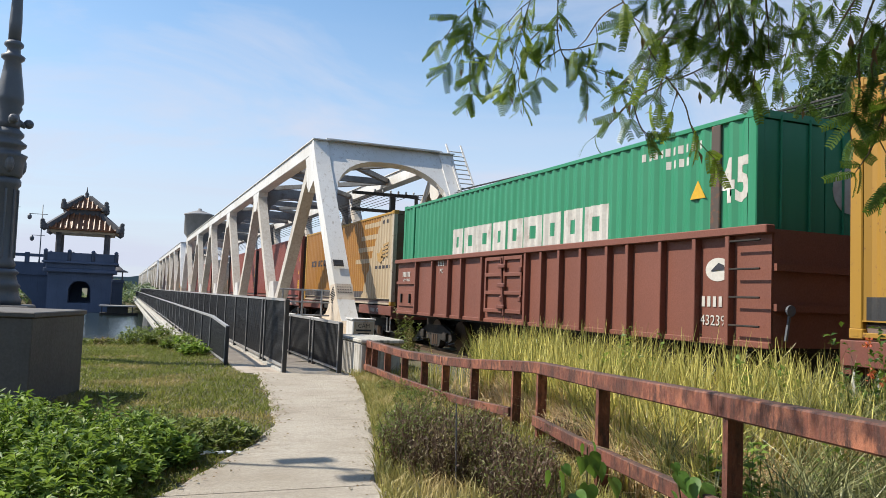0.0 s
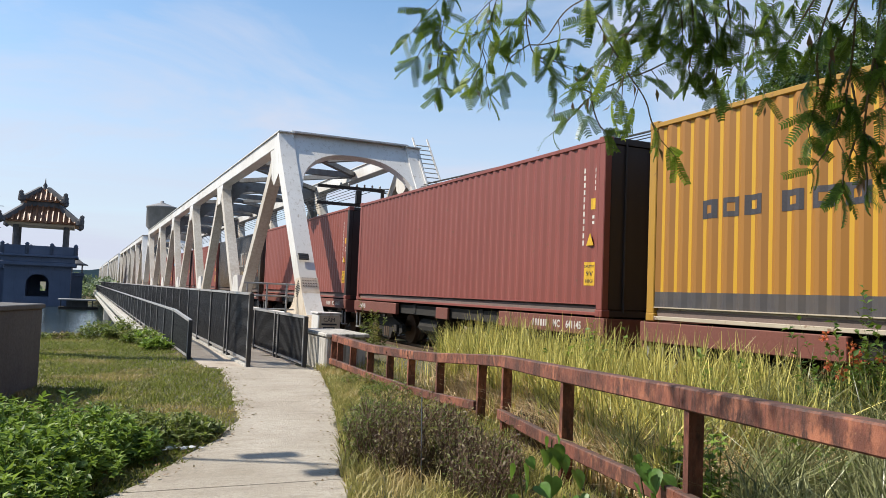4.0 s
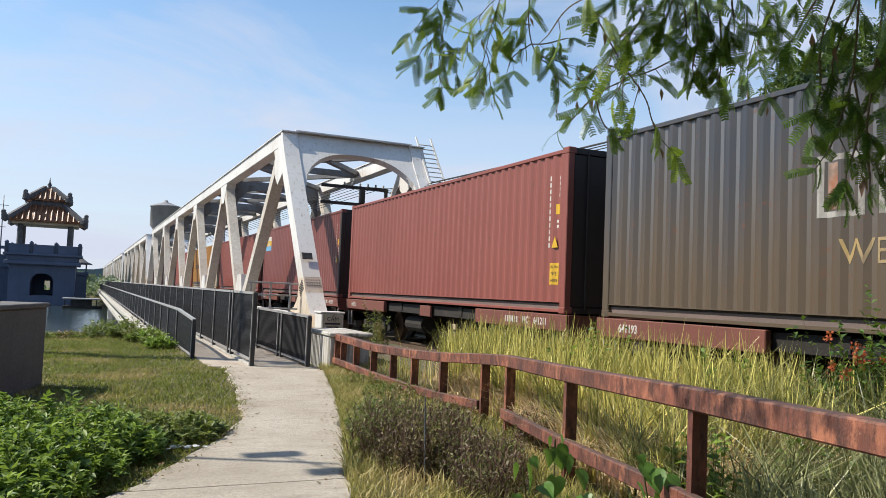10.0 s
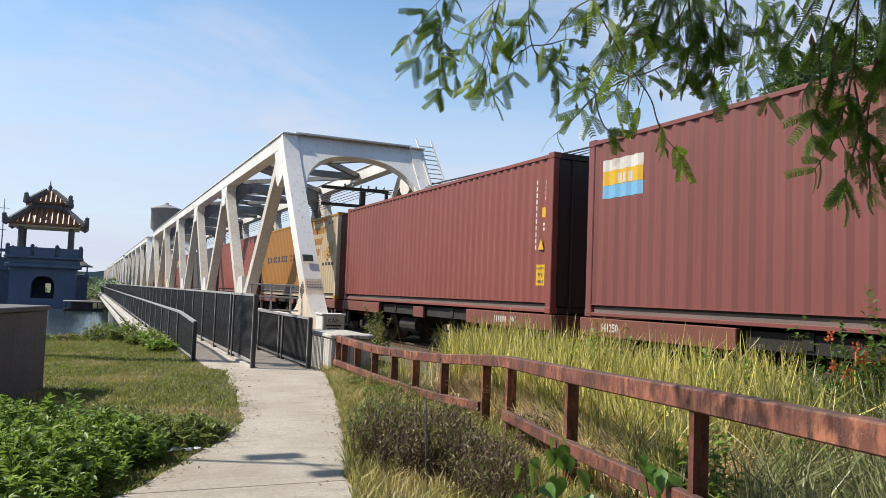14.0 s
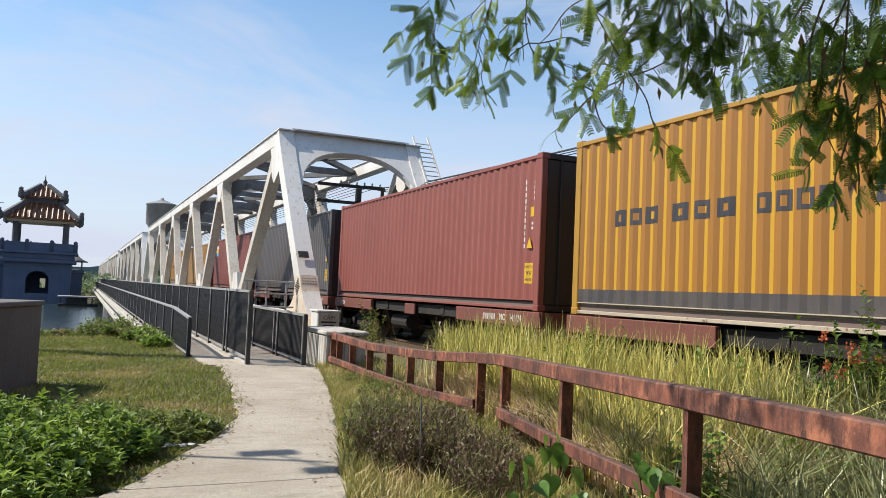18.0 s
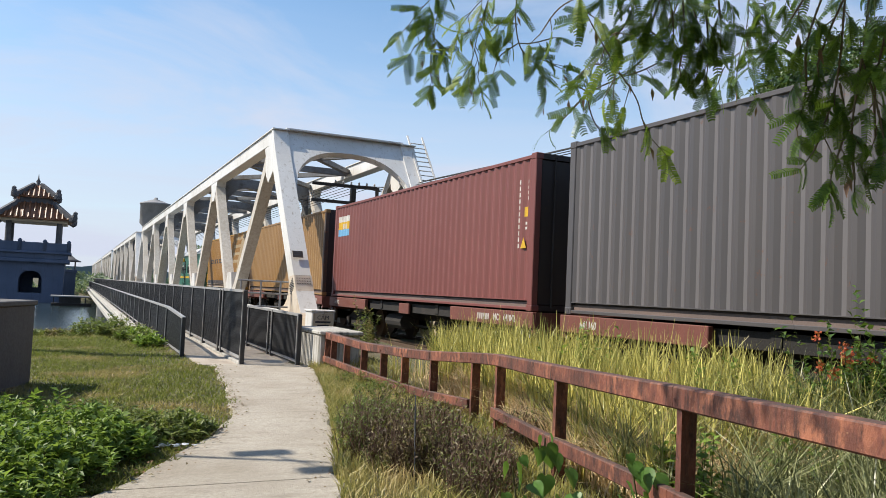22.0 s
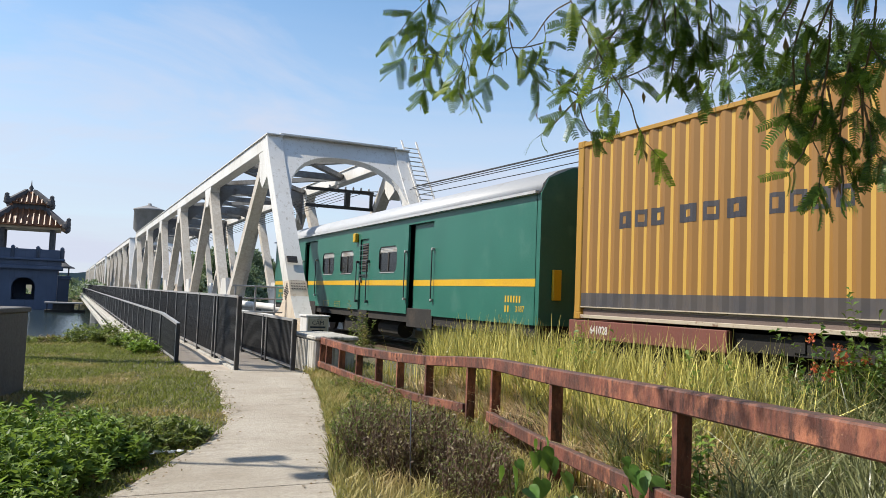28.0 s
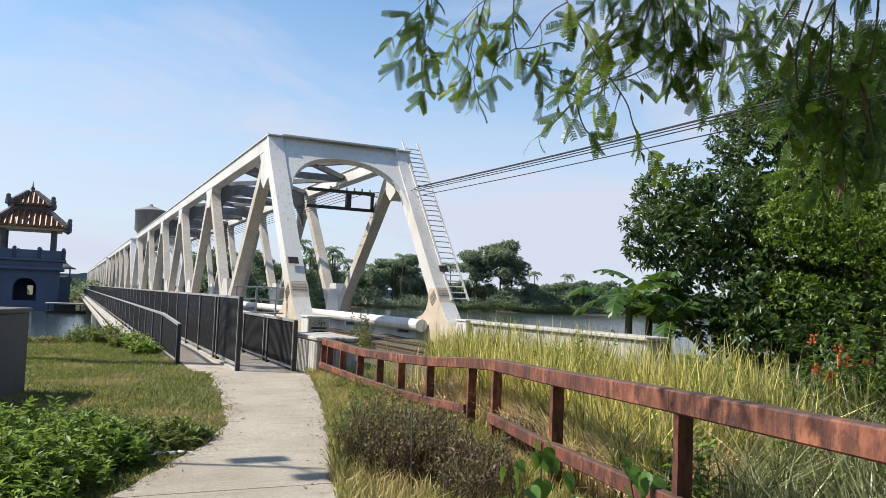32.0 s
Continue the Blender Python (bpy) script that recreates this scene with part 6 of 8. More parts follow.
# ---- lamp post on its plinth ----
lp = thing("river_plinth", pose(-1.73, 12.69, 0, 0, 0, -16), "large square rendered concrete plinth at the river bank", "plinth")
part("body", box(B(), (-0.97, -0.97, -0.4), (0.97, 0.97, 1.15), 0.015), M_plinth, lp)
part("cap", box(B(), (-1.0, -1.0, 1.15), (1.0, 1.0, 1.22), 0.012), M_plinth, lp)


def ornate_lamp(at, label):
    """A turned cast-iron post on a pedestal: base, column, capital with scroll knobs, shaft, mast, two shaded lamps."""
    root = thing("ornate_lamp_post", pose(*at), label, "lamp post", "river bank lamps")
    part("pedestal", box(B(), (-0.75, -0.75, -1.6), (0.75, 0.75, 0.0), 0.03), M_plinth, root)
    part("base", lathe(B(), [(0.52, 0), (0.52, 0.12), (0.47, 0.2), (0.44, 0.36), (0.49, 0.42), (0.42, 0.5), (0.38, 0.66), (0.44, 0.72), (0.36, 0.8)], 20), M_iron, root)
    part("column", lathe(B(), [(0.33, 0.8), (0.36, 0.9), (0.31, 1.0), (0.30, 2.62), (0.35, 2.68), (0.35, 2.78), (0.31, 2.84)], 10), M_iron, root)
    part("capital", lathe(B(), [(0.31, 2.84), (0.36, 2.9), (0.38, 3.15), (0.42, 3.3), (0.45, 3.36), (0.30, 3.42), (0.30, 3.5), (0.40, 3.56), (0.41, 3.62), (0.27, 3.72), (0.34, 3.8), (0.34, 3.86), (0.24, 3.96)], 18), M_iron, root)
    part("upper_shaft", lathe(B(), [(0.24, 3.96), (0.25, 4.1), (0.21, 4.3), (0.27, 4.42), (0.25, 4.5), (0.29, 4.56), (0.28, 4.7), (0.21, 5.2), (0.17, 5.5), (0.24, 5.56), (0.25, 5.62), (0.15, 5.68), (0.14, 5.8), (0.20, 5.86), (0.20, 5.92), (0.13, 5.98)], 14), M_iron, root)
    part("mast", lathe(B(), [(0.13, 5.98), (0.135, 6.4), (0.115, 6.9), (0.07, 8.9), (0.09, 8.95), (0.02, 9.3)], 12), M_iron, root)
    for a in (20, 110, 200, 290):
        bm = B()
        c, s = math.cos(radians(a)), math.sin(radians(a))
        rod(bm, (0.16 * c, 0.16 * s, 4.16), (0.36 * c, 0.36 * s, 4.06), 0.08, 0.06)
        bmesh.ops.create_icosphere(bm, subdivisions=2, radius=0.11, matrix=Matrix.Translation((0.42 * c, 0.42 * s, 4.13)))
        part("scroll_knob", bm, M_iron, root)
        bm = B()
        bmesh.ops.create_icosphere(bm, subdivisions=2, radius=0.13, matrix=Matrix.Translation((0.34 * c, 0.34 * s, 3.14)) @ Matrix.Diagonal((0.8, 0.8, 1.6, 1)))
        part("leaf_boss", bm, M_iron, root)
    for i in range(10):
        a = 2 * math.pi * i / 10
        part("flute", rod(B(), (0.305 * math.cos(a), 0.305 * math.sin(a), 1.05), (0.298 * math.cos(a), 0.298 * math.sin(a), 2.58), 0.03, 0.028, 6), M_iron, root)
    part("cross_arm", rod(B(), (-0.7, 0, 7.9), (0.7, 0, 7.9), 0.035), M_iron, root)
    for s in (-1, 1):
        part("lamp_shade", lathe(B(), [(0.02, 0.05), (0.1, -0.03), (0.27, -0.18), (0.3, -0.22), (0.1, -0.33)], 12, (s * 0.7, 0, 7.9)), M_iron, root)
    return root


ornate_lamp((-2.63, 20.0, 1.1), "tall ornate grey cast-iron street lamp post on the river bank")
# its neighbour in the row, whose slim shadow crosses the path
nb = thing("street_lamp", pose(-3.51, 9.62, -0.1), "slim grey street lamp with two flat lamp heads by the path", "lamp post", "river bank lamps")
part("pole", lathe(B(), [(0.13, 0), (0.11, 0.5), (0.05, 0.6), (0.035, 6.9), (0.02, 7.1)], 10), M_iron, nb)
part("cross_arm", rod(B(), (-0.21, 0.40, 6.75), (0.21, -0.40, 6.75), 0.022), M_iron, nb)
for s in (-1, 1):
    part("lamp_head", box(B(), (s * 0.21 - 0.28, s * -0.40 - 0.13, 6.68), (s * 0.21 + 0.28, s * -0.40 + 0.13, 6.78), 0.04), M_iron, nb)

# ---- pavilion, road bridge, water tower ----
PX, PY = -6.4, 140.0


def roof_tier(root, z0, z1, r0, r1, ribs):
    """A hipped tiled roof with upswept corners, tile rows and ridge ornaments."""
    side = part("roof_deck", lathe(B(), [(r0 * 1.36, z0 - 0.12), (r0 * 1.38, z0), (r1 * 1.41, z1)], 4), M_tile, root)
    side.rotation_euler = (0, 0, radians(45))
    for k in range(4):
        a = radians(90 * k)
        rot = Matrix.Rotation(a, 4, "Z")
        for i in range(ribs):
            u = -1 + 2 * (i + 0.5) / ribs
            lo = rot @ Vector((u * r0 * 0.96, -r0 * 0.985, z0 + 0.1))
            if abs(u) * r0 > r1:
                f = (r0 - abs(u) * r0) / (r0 - r1)
                hi = rot @ Vector((u * r0 * 0.96, -(r0 + (r1 - r0) * f) * 0.97, z0 + (z1 - z0) * f + 0.1))
            else:
                hi = rot @ Vector((u * r0 * 0.96, -r1, z1 + 0.1))
            if (hi - lo).length > 0.3:
                part("tile_ridge", rod(B(), lo, hi, 0.17, 0.15, 6), M_tile, root)
        c0 = rot @ Vector((r0 * 1.0, -r0 * 1.0, z0 + 0.1))
        c1 = rot @ Vector((r1, -r1, z1 + 0.1))
        bm = B()
        beam(bm, c0, c1, 0.62, 0.75)
        for q in range(5):
            f = q / 4
            p = rot @ Vector((r0 * (1.02 + 0.05 * f), -r0 * (1.02 + 0.05 * f), z0 + 0.2 + 0.9 * f * f))
            bmesh.ops.create_icosphere(bm, subdivisions=1, radius=0.66 - 0.07 * q, matrix=Matrix.Translation(p) @ Matrix.Rotation(q, 4, "Z"))
        part("hip_ridge", bm, M_ridge, root, "grey stucco ridge with curled ornament")


def build_pavilion():
    root = thing("river_pavilion", pose(PX, PY, 0), "two-tier orange-tiled pavilion on a blue-grey river bridge pier", "pavilion")
    bm = B()
    for lo, hi in (((-4.6, -3.8, -4.0), (-1.6, 3.8, 3.5)), ((1.6, -3.8, -4.0), (4.6, 3.8, 3.5)), ((-1.6, -3.8, 2.2), (1.6, 3.8, 3.5)), ((-1.6, -3.8, -4.0), (1.6, 3.8, -1.2))):
        box(bm, lo, hi)
    part("pier_block", bm, M_pavilion, root)
    bm = B()
    for s in (-1, 1):
        extrude_outline(bm, [(s * 1.62, 2.3), (s * 1.62, 0.9), (s * 1.35, 1.6), (s * 0.9, 2.05), (0, 2.25)], "y", -3.7, 3.7)
    part("arch", bm, M_pavilion, root)
    bm = B()
    for lo, hi in (((-1.6, 2.6, -1.2), (0.1, 3.0, 2.2)), ((0.9, 2.6, -1.2), (1.6, 3.0, 2.2)), ((0.1, 2.6, 1.1), (0.9, 3.0, 2.2)), ((0.1, 2.6, -1.2), (0.9, 3.0, -0.4))):
        box(bm, lo, hi)
    part("back_wall", bm, M_pavilion, root)
    part("cornice", box(B(), (-5.3, -4.6, 3.5), (5.3, 4.6, 4.1), 0.1), M_pavilion, root)
    part("floor_slab", box(B(), (-5.0, -4.3, 4.1), (5.0, 4.3, 4.9), 0.05), M_pavilion, root)
    part("cornice", box(B(), (-5.5, -4.8, 4.9), (5.5, 4.8, 5.25), 0.06), M_pavilion, root)
    for s in (-1, 1):
        part("balustrade", box(B(), (-5.2, s * 4.45 - 0.1, 6.3), (5.2, s * 4.45 + 0.1, 6.6)), M_pavilion, root)
        part("balustrade", box(B(), (s * 5.05 - 0.1, -4.3, 6.3), (s * 5.05 + 0.1, 4.3, 6.6)), M_pavilion, root)
        part("balustrade_panel", box(B(), (-5.1, s * 4.45 - 0.05, 5.25), (5.1, s * 4.45 + 0.05, 6.3)), M_pavilion, root)
        part("balustrade_panel", box(B(), (s * 5.05 - 0.05, -4.3, 5.25), (s * 5.05 + 0.05, 4.3, 6.3)), M_pavilion, root)
        for u in (-5.05, -1.7, 1.7, 5.05):
            part("newel", lathe(B(), [(0.28, 5.25), (0.28, 6.75), (0.34, 6.8), (0.2, 7.0), (0.05, 7.1)], 8, (u, s * 4.45, 0)), M_pavilion, root)
    for u in (-3.5, 3.5):
        for v in (-3.0, 3.0):
            part("column", lathe(B(), [(0.55, 5.25), (0.42, 5.6), (0.4, 9.8), (0.5, 10.2)], 10, (u, v, 0)), M_ridge, root)
    part("eave_beam", box(B(), (-4.6, -4.2, 9.75), (4.6, 4.2, 10.15)), M_cream_mark, root)
    roof_tier(root, 10.2, 12.8, 5.3, 2.4, 13)
    part("upper_wall", box(B(), (-2.3, -2.3, 12.4), (2.3, 2.3, 13.6)), M_ridge, root)
    roof_tier(root, 13.7, 15.7, 2.9, 0.5, 8)
    part("finial", lathe(B(), [(0.55, 15.5), (0.45, 15.9), (0.25, 16.1), (0.35, 16.4), (0.12, 16.8), (0.03, 17.6)], 8), M_ridge, root)


build_pavilion()
kiosk = thing("river_kiosk", pose(-1.1, 150, 0), "small blue-grey kiosk with tiled roof by the road bridge", "kiosk")
part("pier", box(B(), (-1.0, -1.2, -4.0), (1.0, 1.2, 2.2)), M_pavilion, kiosk)
part("balcony", box(B(), (-1.2, -1.5, 2.2), (1.2, 1.5, 2.8), 0.05), M_pavilion, kiosk)
for u in (-0.8, 0.8):
    part("column", rod(B(), (u, 0, 2.8), (u, 0, 4.2), 0.12), M_ridge, kiosk)
part("roof", lathe(B(), [(1.7, 4.1), (1.75, 4.25), (0.9, 4.6), (0.1, 5.3)], 4), M_ridge, kiosk)
raft = thing("landing_stage", pose(-0.4, 125, WATER_Z), "low roofed landing stage moored at the far bank", "landing stage")
part("pontoon", box(B(), (-2.6, -1.6, -0.3), (2.6, 1.6, 0.35), 0.05), M_dark, raft)
part("roof", box(B(), (-2.7, -1.7, 1.25), (2.3, 1.7, 1.45), 0.04), M_tower, raft)
for u in (-2.3, -1.0, 0.4, 1.8):
    part("post", box(B(), (u - 0.08, -1.5, 0.35), (u + 0.08, -1.34, 1.25)), M_grey_rail, raft)
part("cabin", box(B(), (-1.6, -0.6, 0.35), (1.2, 1.2, 1.25)), M_grey_rail, raft)
rb = thing("road_bridge", pose(0, 150, 0), "long blue-grey concrete road bridge with arches and railing", "bridge")
part("deck", box(B(), (-150, -4, 3.0), (-12.0, 4, 5.1)), M_pavilion, rb)
part("railing_wall", box(B(), (-150, -4.3, 6.0), (-12, -4.0, 6.5)), M_pavilion, rb)
for i in range(46):
    x = -150 + i * 3.0
    part("railing_post", box(B(), (x - 0.35, -4.35, 5.1), (x + 0.35, -3.95, 6.7)), M_pavilion, rb)
for i in range(6):
    x = -22 - i * 22
    bm = B()
    for s in (-1, 1):
        extrude_outline(bm, [(x + s * 11, -4), (x + s * 8.6, -4), (x + s * 8.0, -1.2), (x + s * 5.5, 1.4), (x, 2.4), (x, 3.0), (x + s * 11, 3.0)], "y", -3.6, 3.6)
    part("arch", bm, M_pavilion, rb)
for i, (x, y, s) in enumerate(((-17.5, 147.5, 1.0), (-13.4, 148, 0.9), (-22.0, 147.5, 1.0), (-28, 147.5, 0.95), (-36, 147.5, 1.0))):
    st = thing("street_lamp", pose(x, y, 5.0), "tall slim road-bridge lamp with lantern arms", "lamp post", "road bridge lamps")
    part("pole", lathe(B(), [(0.16, 0), (0.1, 1.0), (0.07, 11.0 * s)], 8), M_iron, st)
    for z, r in ((9.2 * s, 2.0), (5.2 * s, 1.4)):
        part("arm", rod(B(), (-r, 0, z), (0.4 * r, 0, z), 0.05), M_iron, st)
        part("lantern", lathe(B(), [(0.08, 0), (0.35, -0.4), (0.3, -0.8), (0.1, -1.0)], 8, (-r * 0.95, 0, z)), M_iron, st)
wt_ = thing("water_tower", pose(20.4, 252, 0), "old grey concrete water tower with a cone-based tank", "water tower")
part("tank", lathe(B(), [(1.6, 15.4), (4.3, 18.6), (4.35, 24.2), (4.55, 24.3), (4.55, 24.7), (4.2, 24.8), (0.6, 26.0), (0.5, 26.5), (0.1, 26.6)], 24), M_tower, wt_)
for a in range(6):
    x, y = 2.4 * math.cos(a * 1.047), 2.4 * math.sin(a * 1.047)
    part("leg", rod(B(), (x, y, -2.0), (x * 0.8, y * 0.8, 17.4), 0.35, 0.3), M_tower, wt_)


# ---- plants ----
def ground_arr(x, y):
    return np.array([ground_z(float(a), float(b)) for a, b in zip(x, y)])


def merge(chunks):
    vs, ks, o = [], [], 0
    for v, k in chunks:
        vs.append(v)
        ks.append(k + o)
        o += len(v)
    return np.concatenate(vs), np.concatenate(ks)


def stuff(name, chunks, mat, label, category):
    v, k = merge(chunks)
    return tagged(quads(name, v, k, mat), label, category, kind="stuff")


# lawn by the path
rng = np.random.default_rng(11)


def in_lawn(x, y):
    lx = np.interp(y, [5, 6.0, 6.7, 8.4, 8.8, 9.9, 10.85, 15.6, 16.2, 18, 26], [-0.6, -0.1, 0.39, 1.27, 1.48, 1.82, 1.98, 2.45, 2.2, 2.12, 1.75])
    return x < lx + 0.06 + 0.07 * np.sin(y * 7) + 0.04 * np.sin(y * 17)


n = 190000
y = 6.5 + 20.5 * rng.random(n) ** 1.35
x = 3.2 - 8.5 * rng.random(n) ** 1.1
patchy = np.sin(x * 1.7 + 1.0) + np.sin(y * 1.3) + np.sin(x * 0.6 - y * 0.9)
keep = in_lawn(x, y) & (rng.random(n) < 0.82 + 0.16 * patchy)
x, y = x[keep], y[keep]
p = np.stack([x, y, ground_arr(x, y) - 0.01], 1)
n = len(x)
hgt = rng.uniform(0.03, 0.085, n) * (1 + 0.5 * (rng.random(n) < 0.08)) * (1 + 0.8 * np.clip((y - 20) / 5, 0, 1))
stuff("lawn_grass", [blade_arrays(p, hgt, rng.uniform(0.009, 0.02, n), rng.uniform(0.1, 0.9, n), rng.uniform(0, 0.9, n), rng)], L_lawn, "short patchy green and straw lawn grass", "grass")

# grass between path and fence, and on the fence's far side
n = 42000
y = 2.4 + 13.3 * rng.random(n)
x = np.interp(y, [2.4, 4.5, 6.4, 7.8, 9.9, 12.1, 15.3], [1.0, 1.6, 2.08, 2.48, 3.08, 3.65, 4.38]) + rng.random(n) ** 1.2 * np.interp(y, [2.4, 6, 9], [4.2, 3.0, 1.9])
behind = x > np.array([fence_x(float(c)) for c in y]) + 0.15
keep = (x < 5.6) & ((rng.random(n) < 0.8) | (y > 9.5)) & (~behind | (rng.random(n) < 0.25))
x, y = x[keep], y[keep]
n = len(x)
p = np.stack([x, y, ground_arr(x, y) - 0.01], 1)
stuff("verge_grass", [blade_arrays(p, rng.uniform(0.06, 0.25, n), rng.uniform(0.006, 0.012, n), rng.uniform(0.1, 0.5, n), rng.uniform(0.1, 0.8, n), rng)], L_verge, "rough yellowing verge grass along the path", "grass")

# tall reeds before the track: upright tufts, dead straw between them, arching sedge near the fence
def tufts(count, blades, x1, y0, y1, radius):
    cy = rng.uniform(y0, y1, count)
    edge = np.array([fence_x(float(c)) for c in cy]) + 0.32
    cx = edge + (x1 - edge) * rng.random(count)
    k = rng.integers(int(blades * 0.5), int(blades * 1.5), count)
    gain = np.repeat(rng.uniform(0.72, 1.12, count), k)
    x = np.repeat(cx, k) + rng.normal(0, radius, k.sum())
    y = np.repeat(cy, k) + rng.normal(0, radius, k.sum())
    ok = (x < 7.08 - 0.02 * y) & ((x > 0.455 * y) | (rng.random(len(x)) < 0.05))
    return x[ok], y[ok], gain[ok]


def reed_top(y):
    return 0.93 + 0.13 * np.clip((y - 3) / 6, 0, 1) - 0.2 * np.clip((y - 11) / 2, 0, 1)


x, y, gain = tufts(500, 28, 7.1, 4.6, 13.2, 0.05)
n = len(x)
p = np.stack([x, y, ground_arr(x, y) - 0.02], 1)
stuff("reed_grass", [blade_arrays(p, reed_top(y) * gain * rng.uniform(0.6, 1.12, n), rng.uniform(0.010, 0.026, n), rng.uniform(0.0, 0.22, n), rng.uniform(0.0, 0.8, n) ** 2.2, rng)], L_reed, "tall yellow-green reed grass tufts beside the track", "reeds")
x, y, gain = tufts(300, 36, 7.0, 4.4, 12.8, 0.07)
n = len(x)
p = np.stack([x, y, ground_arr(x, y) - 0.02], 1)
stuff("dead_reed", [blade_arrays(p, gain * rng.uniform(0.3, 0.72, n), rng.uniform(0.010, 0.022, n), rng.uniform(0.05, 0.4, n), rng.uniform(0.1, 0.8, n), rng)], L_straw, "dead straw-coloured reed blades tangled under the green", "reeds")
x, y, gain = tufts(210, 44, 5.6, 4.8, 9.8, 0.06)
n = len(x)
p = np.stack([x, y, ground_arr(x, y) - 0.02], 1)
stuff("dead_reed", [blade_arrays(p, gain * rng.uniform(0.3, 0.75, n), rng.uniform(0.010, 0.02, n), rng.uniform(0.05, 0.3, n), rng.uniform(0.1, 0.6, n), rng)], L_straw, "dead straw-coloured reed blades behind the rusty fence", "reeds")
x, y, gain = tufts(330, 34, 5.9, 4.6, 11.0, 0.10)
n = len(x)
p = np.stack([x, y, ground_arr(x, y) + rng.uniform(0.0, 0.22, n)], 1)
stuff("straw_tangle", [blade_arrays(p, gain * rng.uniform(0.16, 0.42, n), rng.uniform(0.010, 0.020, n), rng.uniform(0.5, 1.5, n), rng.uniform(0.2, 1.0, n), rng)], L_straw, "bent and broken straw lying behind the rusty fence", "reeds")
x, y, gain = tufts(300, 34, 6.9, 0.3, 6.2, 0.045)
n = len(x)
p = np.stack([x, y, ground_arr(x, y) - 0.02], 1)
stuff("sedge_grass", [blade_arrays(p, gain * rng.uniform(0.6, 1.05, n), rng.uniform(0.008, 0.018, n), rng.uniform(0.02, 0.34, n), rng.uniform(0.05, 0.95, n), rng)], L_sedge, "arching grey-green sedge beside the rusty fence", "sedge")


def stems(px, py, height, spread, leaves, length, width, up, rng2, droop=0.15):
    """Leafy stems: each stem rises from the ground and bears leaves all round; the positions and ways of its leaves."""
    k = len(px)
    gz = ground_arr(px, py)
    az = rng2.uniform(0, 2 * math.pi, k)
    lean = rng2.uniform(0, spread, k)
    base = np.stack([px, py, gz], 1)
    tip = base + np.stack([np.cos(az) * lean * height, np.sin(az) * lean * height, height], 1)
    f = rng2.uniform(0.15, 1.0, (k, leaves)) ** 0.7
    pos = base[:, None] + (tip - base)[:, None] * f[..., None]
    a2 = rng2.uniform(0, 2 * math.pi, (k, leaves))
    el = up + rng2.normal(0, 0.35, (k, leaves))
    d = np.stack([np.cos(a2) * np.cos(el), np.sin(a2) * np.cos(el), np.sin(el)], -1)
    pos, d = pos.reshape(-1, 3), d.reshape(-1, 3)
    m = len(pos)
    upv = unit(np.array([0, 0, 1.0]) + rng2.normal(0, 0.35, (m, 3)))
    sz = rng2.uniform(0.65, 1.2, m)
    v, q = leaf_arrays(pos, d, upv, length * sz, width * sz)
    # thin stalks
    s = np.stack([-np.sin(az), np.cos(az), np.zeros(k)], 1) * 0.004
    sv = np.stack([base - s, base + s, tip + s * 0.5, tip - s * 0.5], 1).reshape(-1, 3)
    sq = np.arange(k * 4).reshape(-1, 4)
    return (v, q), (sv, sq)


def bush(name, boxes, mat, label, length, width, leaves, spread, seed, category="bush", up=0.35):
    """One shrub: leafy stems inside a row of patches (x, y, radius, height, stems)."""
    r2 = np.random.default_rng(seed)
    root = thing(name, Matrix(), label, category)
    lv, st = [], []
    for bx, by, rad, hgt, k in boxes:
        a, rr = r2.uniform(0, 2 * math.pi, k), rad * np.sqrt(r2.random(k))
        xx, yy = bx + rr * np.cos(a), by + rr * np.sin(a)
        hh = hgt * (1 - 0.55 * (rr / rad) ** 2) * r2.uniform(0.7, 1.15, k)
        l1, s1 = stems(xx, yy, hh, spread, leaves, length, width, up, r2)
        lv.append(l1)
        st.append(s1)
    v, q = merge(lv)
    tagged(quads("leaves", v, q, mat, root), kind="stuff")
    v, q = merge(st)
    tagged(quads("undergrowth", v, q, M_twig, root), kind="stuff")
    return root


bush("leafy_shrub", [(-0.9, 7.6, 0.85, 0.62, 170), (-1.9, 7.2, 0.9, 0.66, 170), (-0.1, 7.9, 0.75, 0.52, 150), (-1.2, 8.4, 0.9, 0.6, 160), (-0.6, 6.4, 0.75, 0.5, 150), (-1.6, 6.1, 0.8, 0.6, 150), (-2.6, 8.0, 0.9, 0.65, 130), (-0.15, 7.0, 0.5, 0.42, 120), (0.35, 7.75, 0.4, 0.36, 100)],
     L_bush, "dense bright green leafy shrub beside the footpath", 0.085, 0.034, 34, 0.28, 21)
bush("leafy_shrub", [(0.55, 8.35, 0.5, 0.36, 120), (1.0, 8.75, 0.4, 0.26, 110), (0.2, 8.9, 0.5, 0.34, 90), (1.25, 8.95, 0.25, 0.2, 60)],
     L_weed, "low dusty dark green weeds at the path's edge", 0.085, 0.03, 14, 0.5, 22)
bush("bank_shrub", [(-0.4, 24.0, 0.6, 0.2, 50), (0.5, 24.2, 0.6, 0.5, 80), (1.1, 23.6, 0.5, 0.62, 70), (1.5, 22.6, 0.5, 0.45, 80), (-2.0, 23.4, 0.9, 0.18, 50), (1.6, 21.4, 0.3, 0.35, 50), (-1.2, 23.2, 0.3, 0.55, 12)],
     L_weed, "straggly green shrubs on the river bank's edge", 0.11, 0.045, 16, 0.5, 23)
bush("bank_shrub", [(1.75, 20.6, 0.35, 0.3, 50), (1.6, 22.4, 0.5, 0.4, 45)], L_bush, "bright green shrub beside the outer railing", 0.14, 0.05, 14, 0.4, 24)
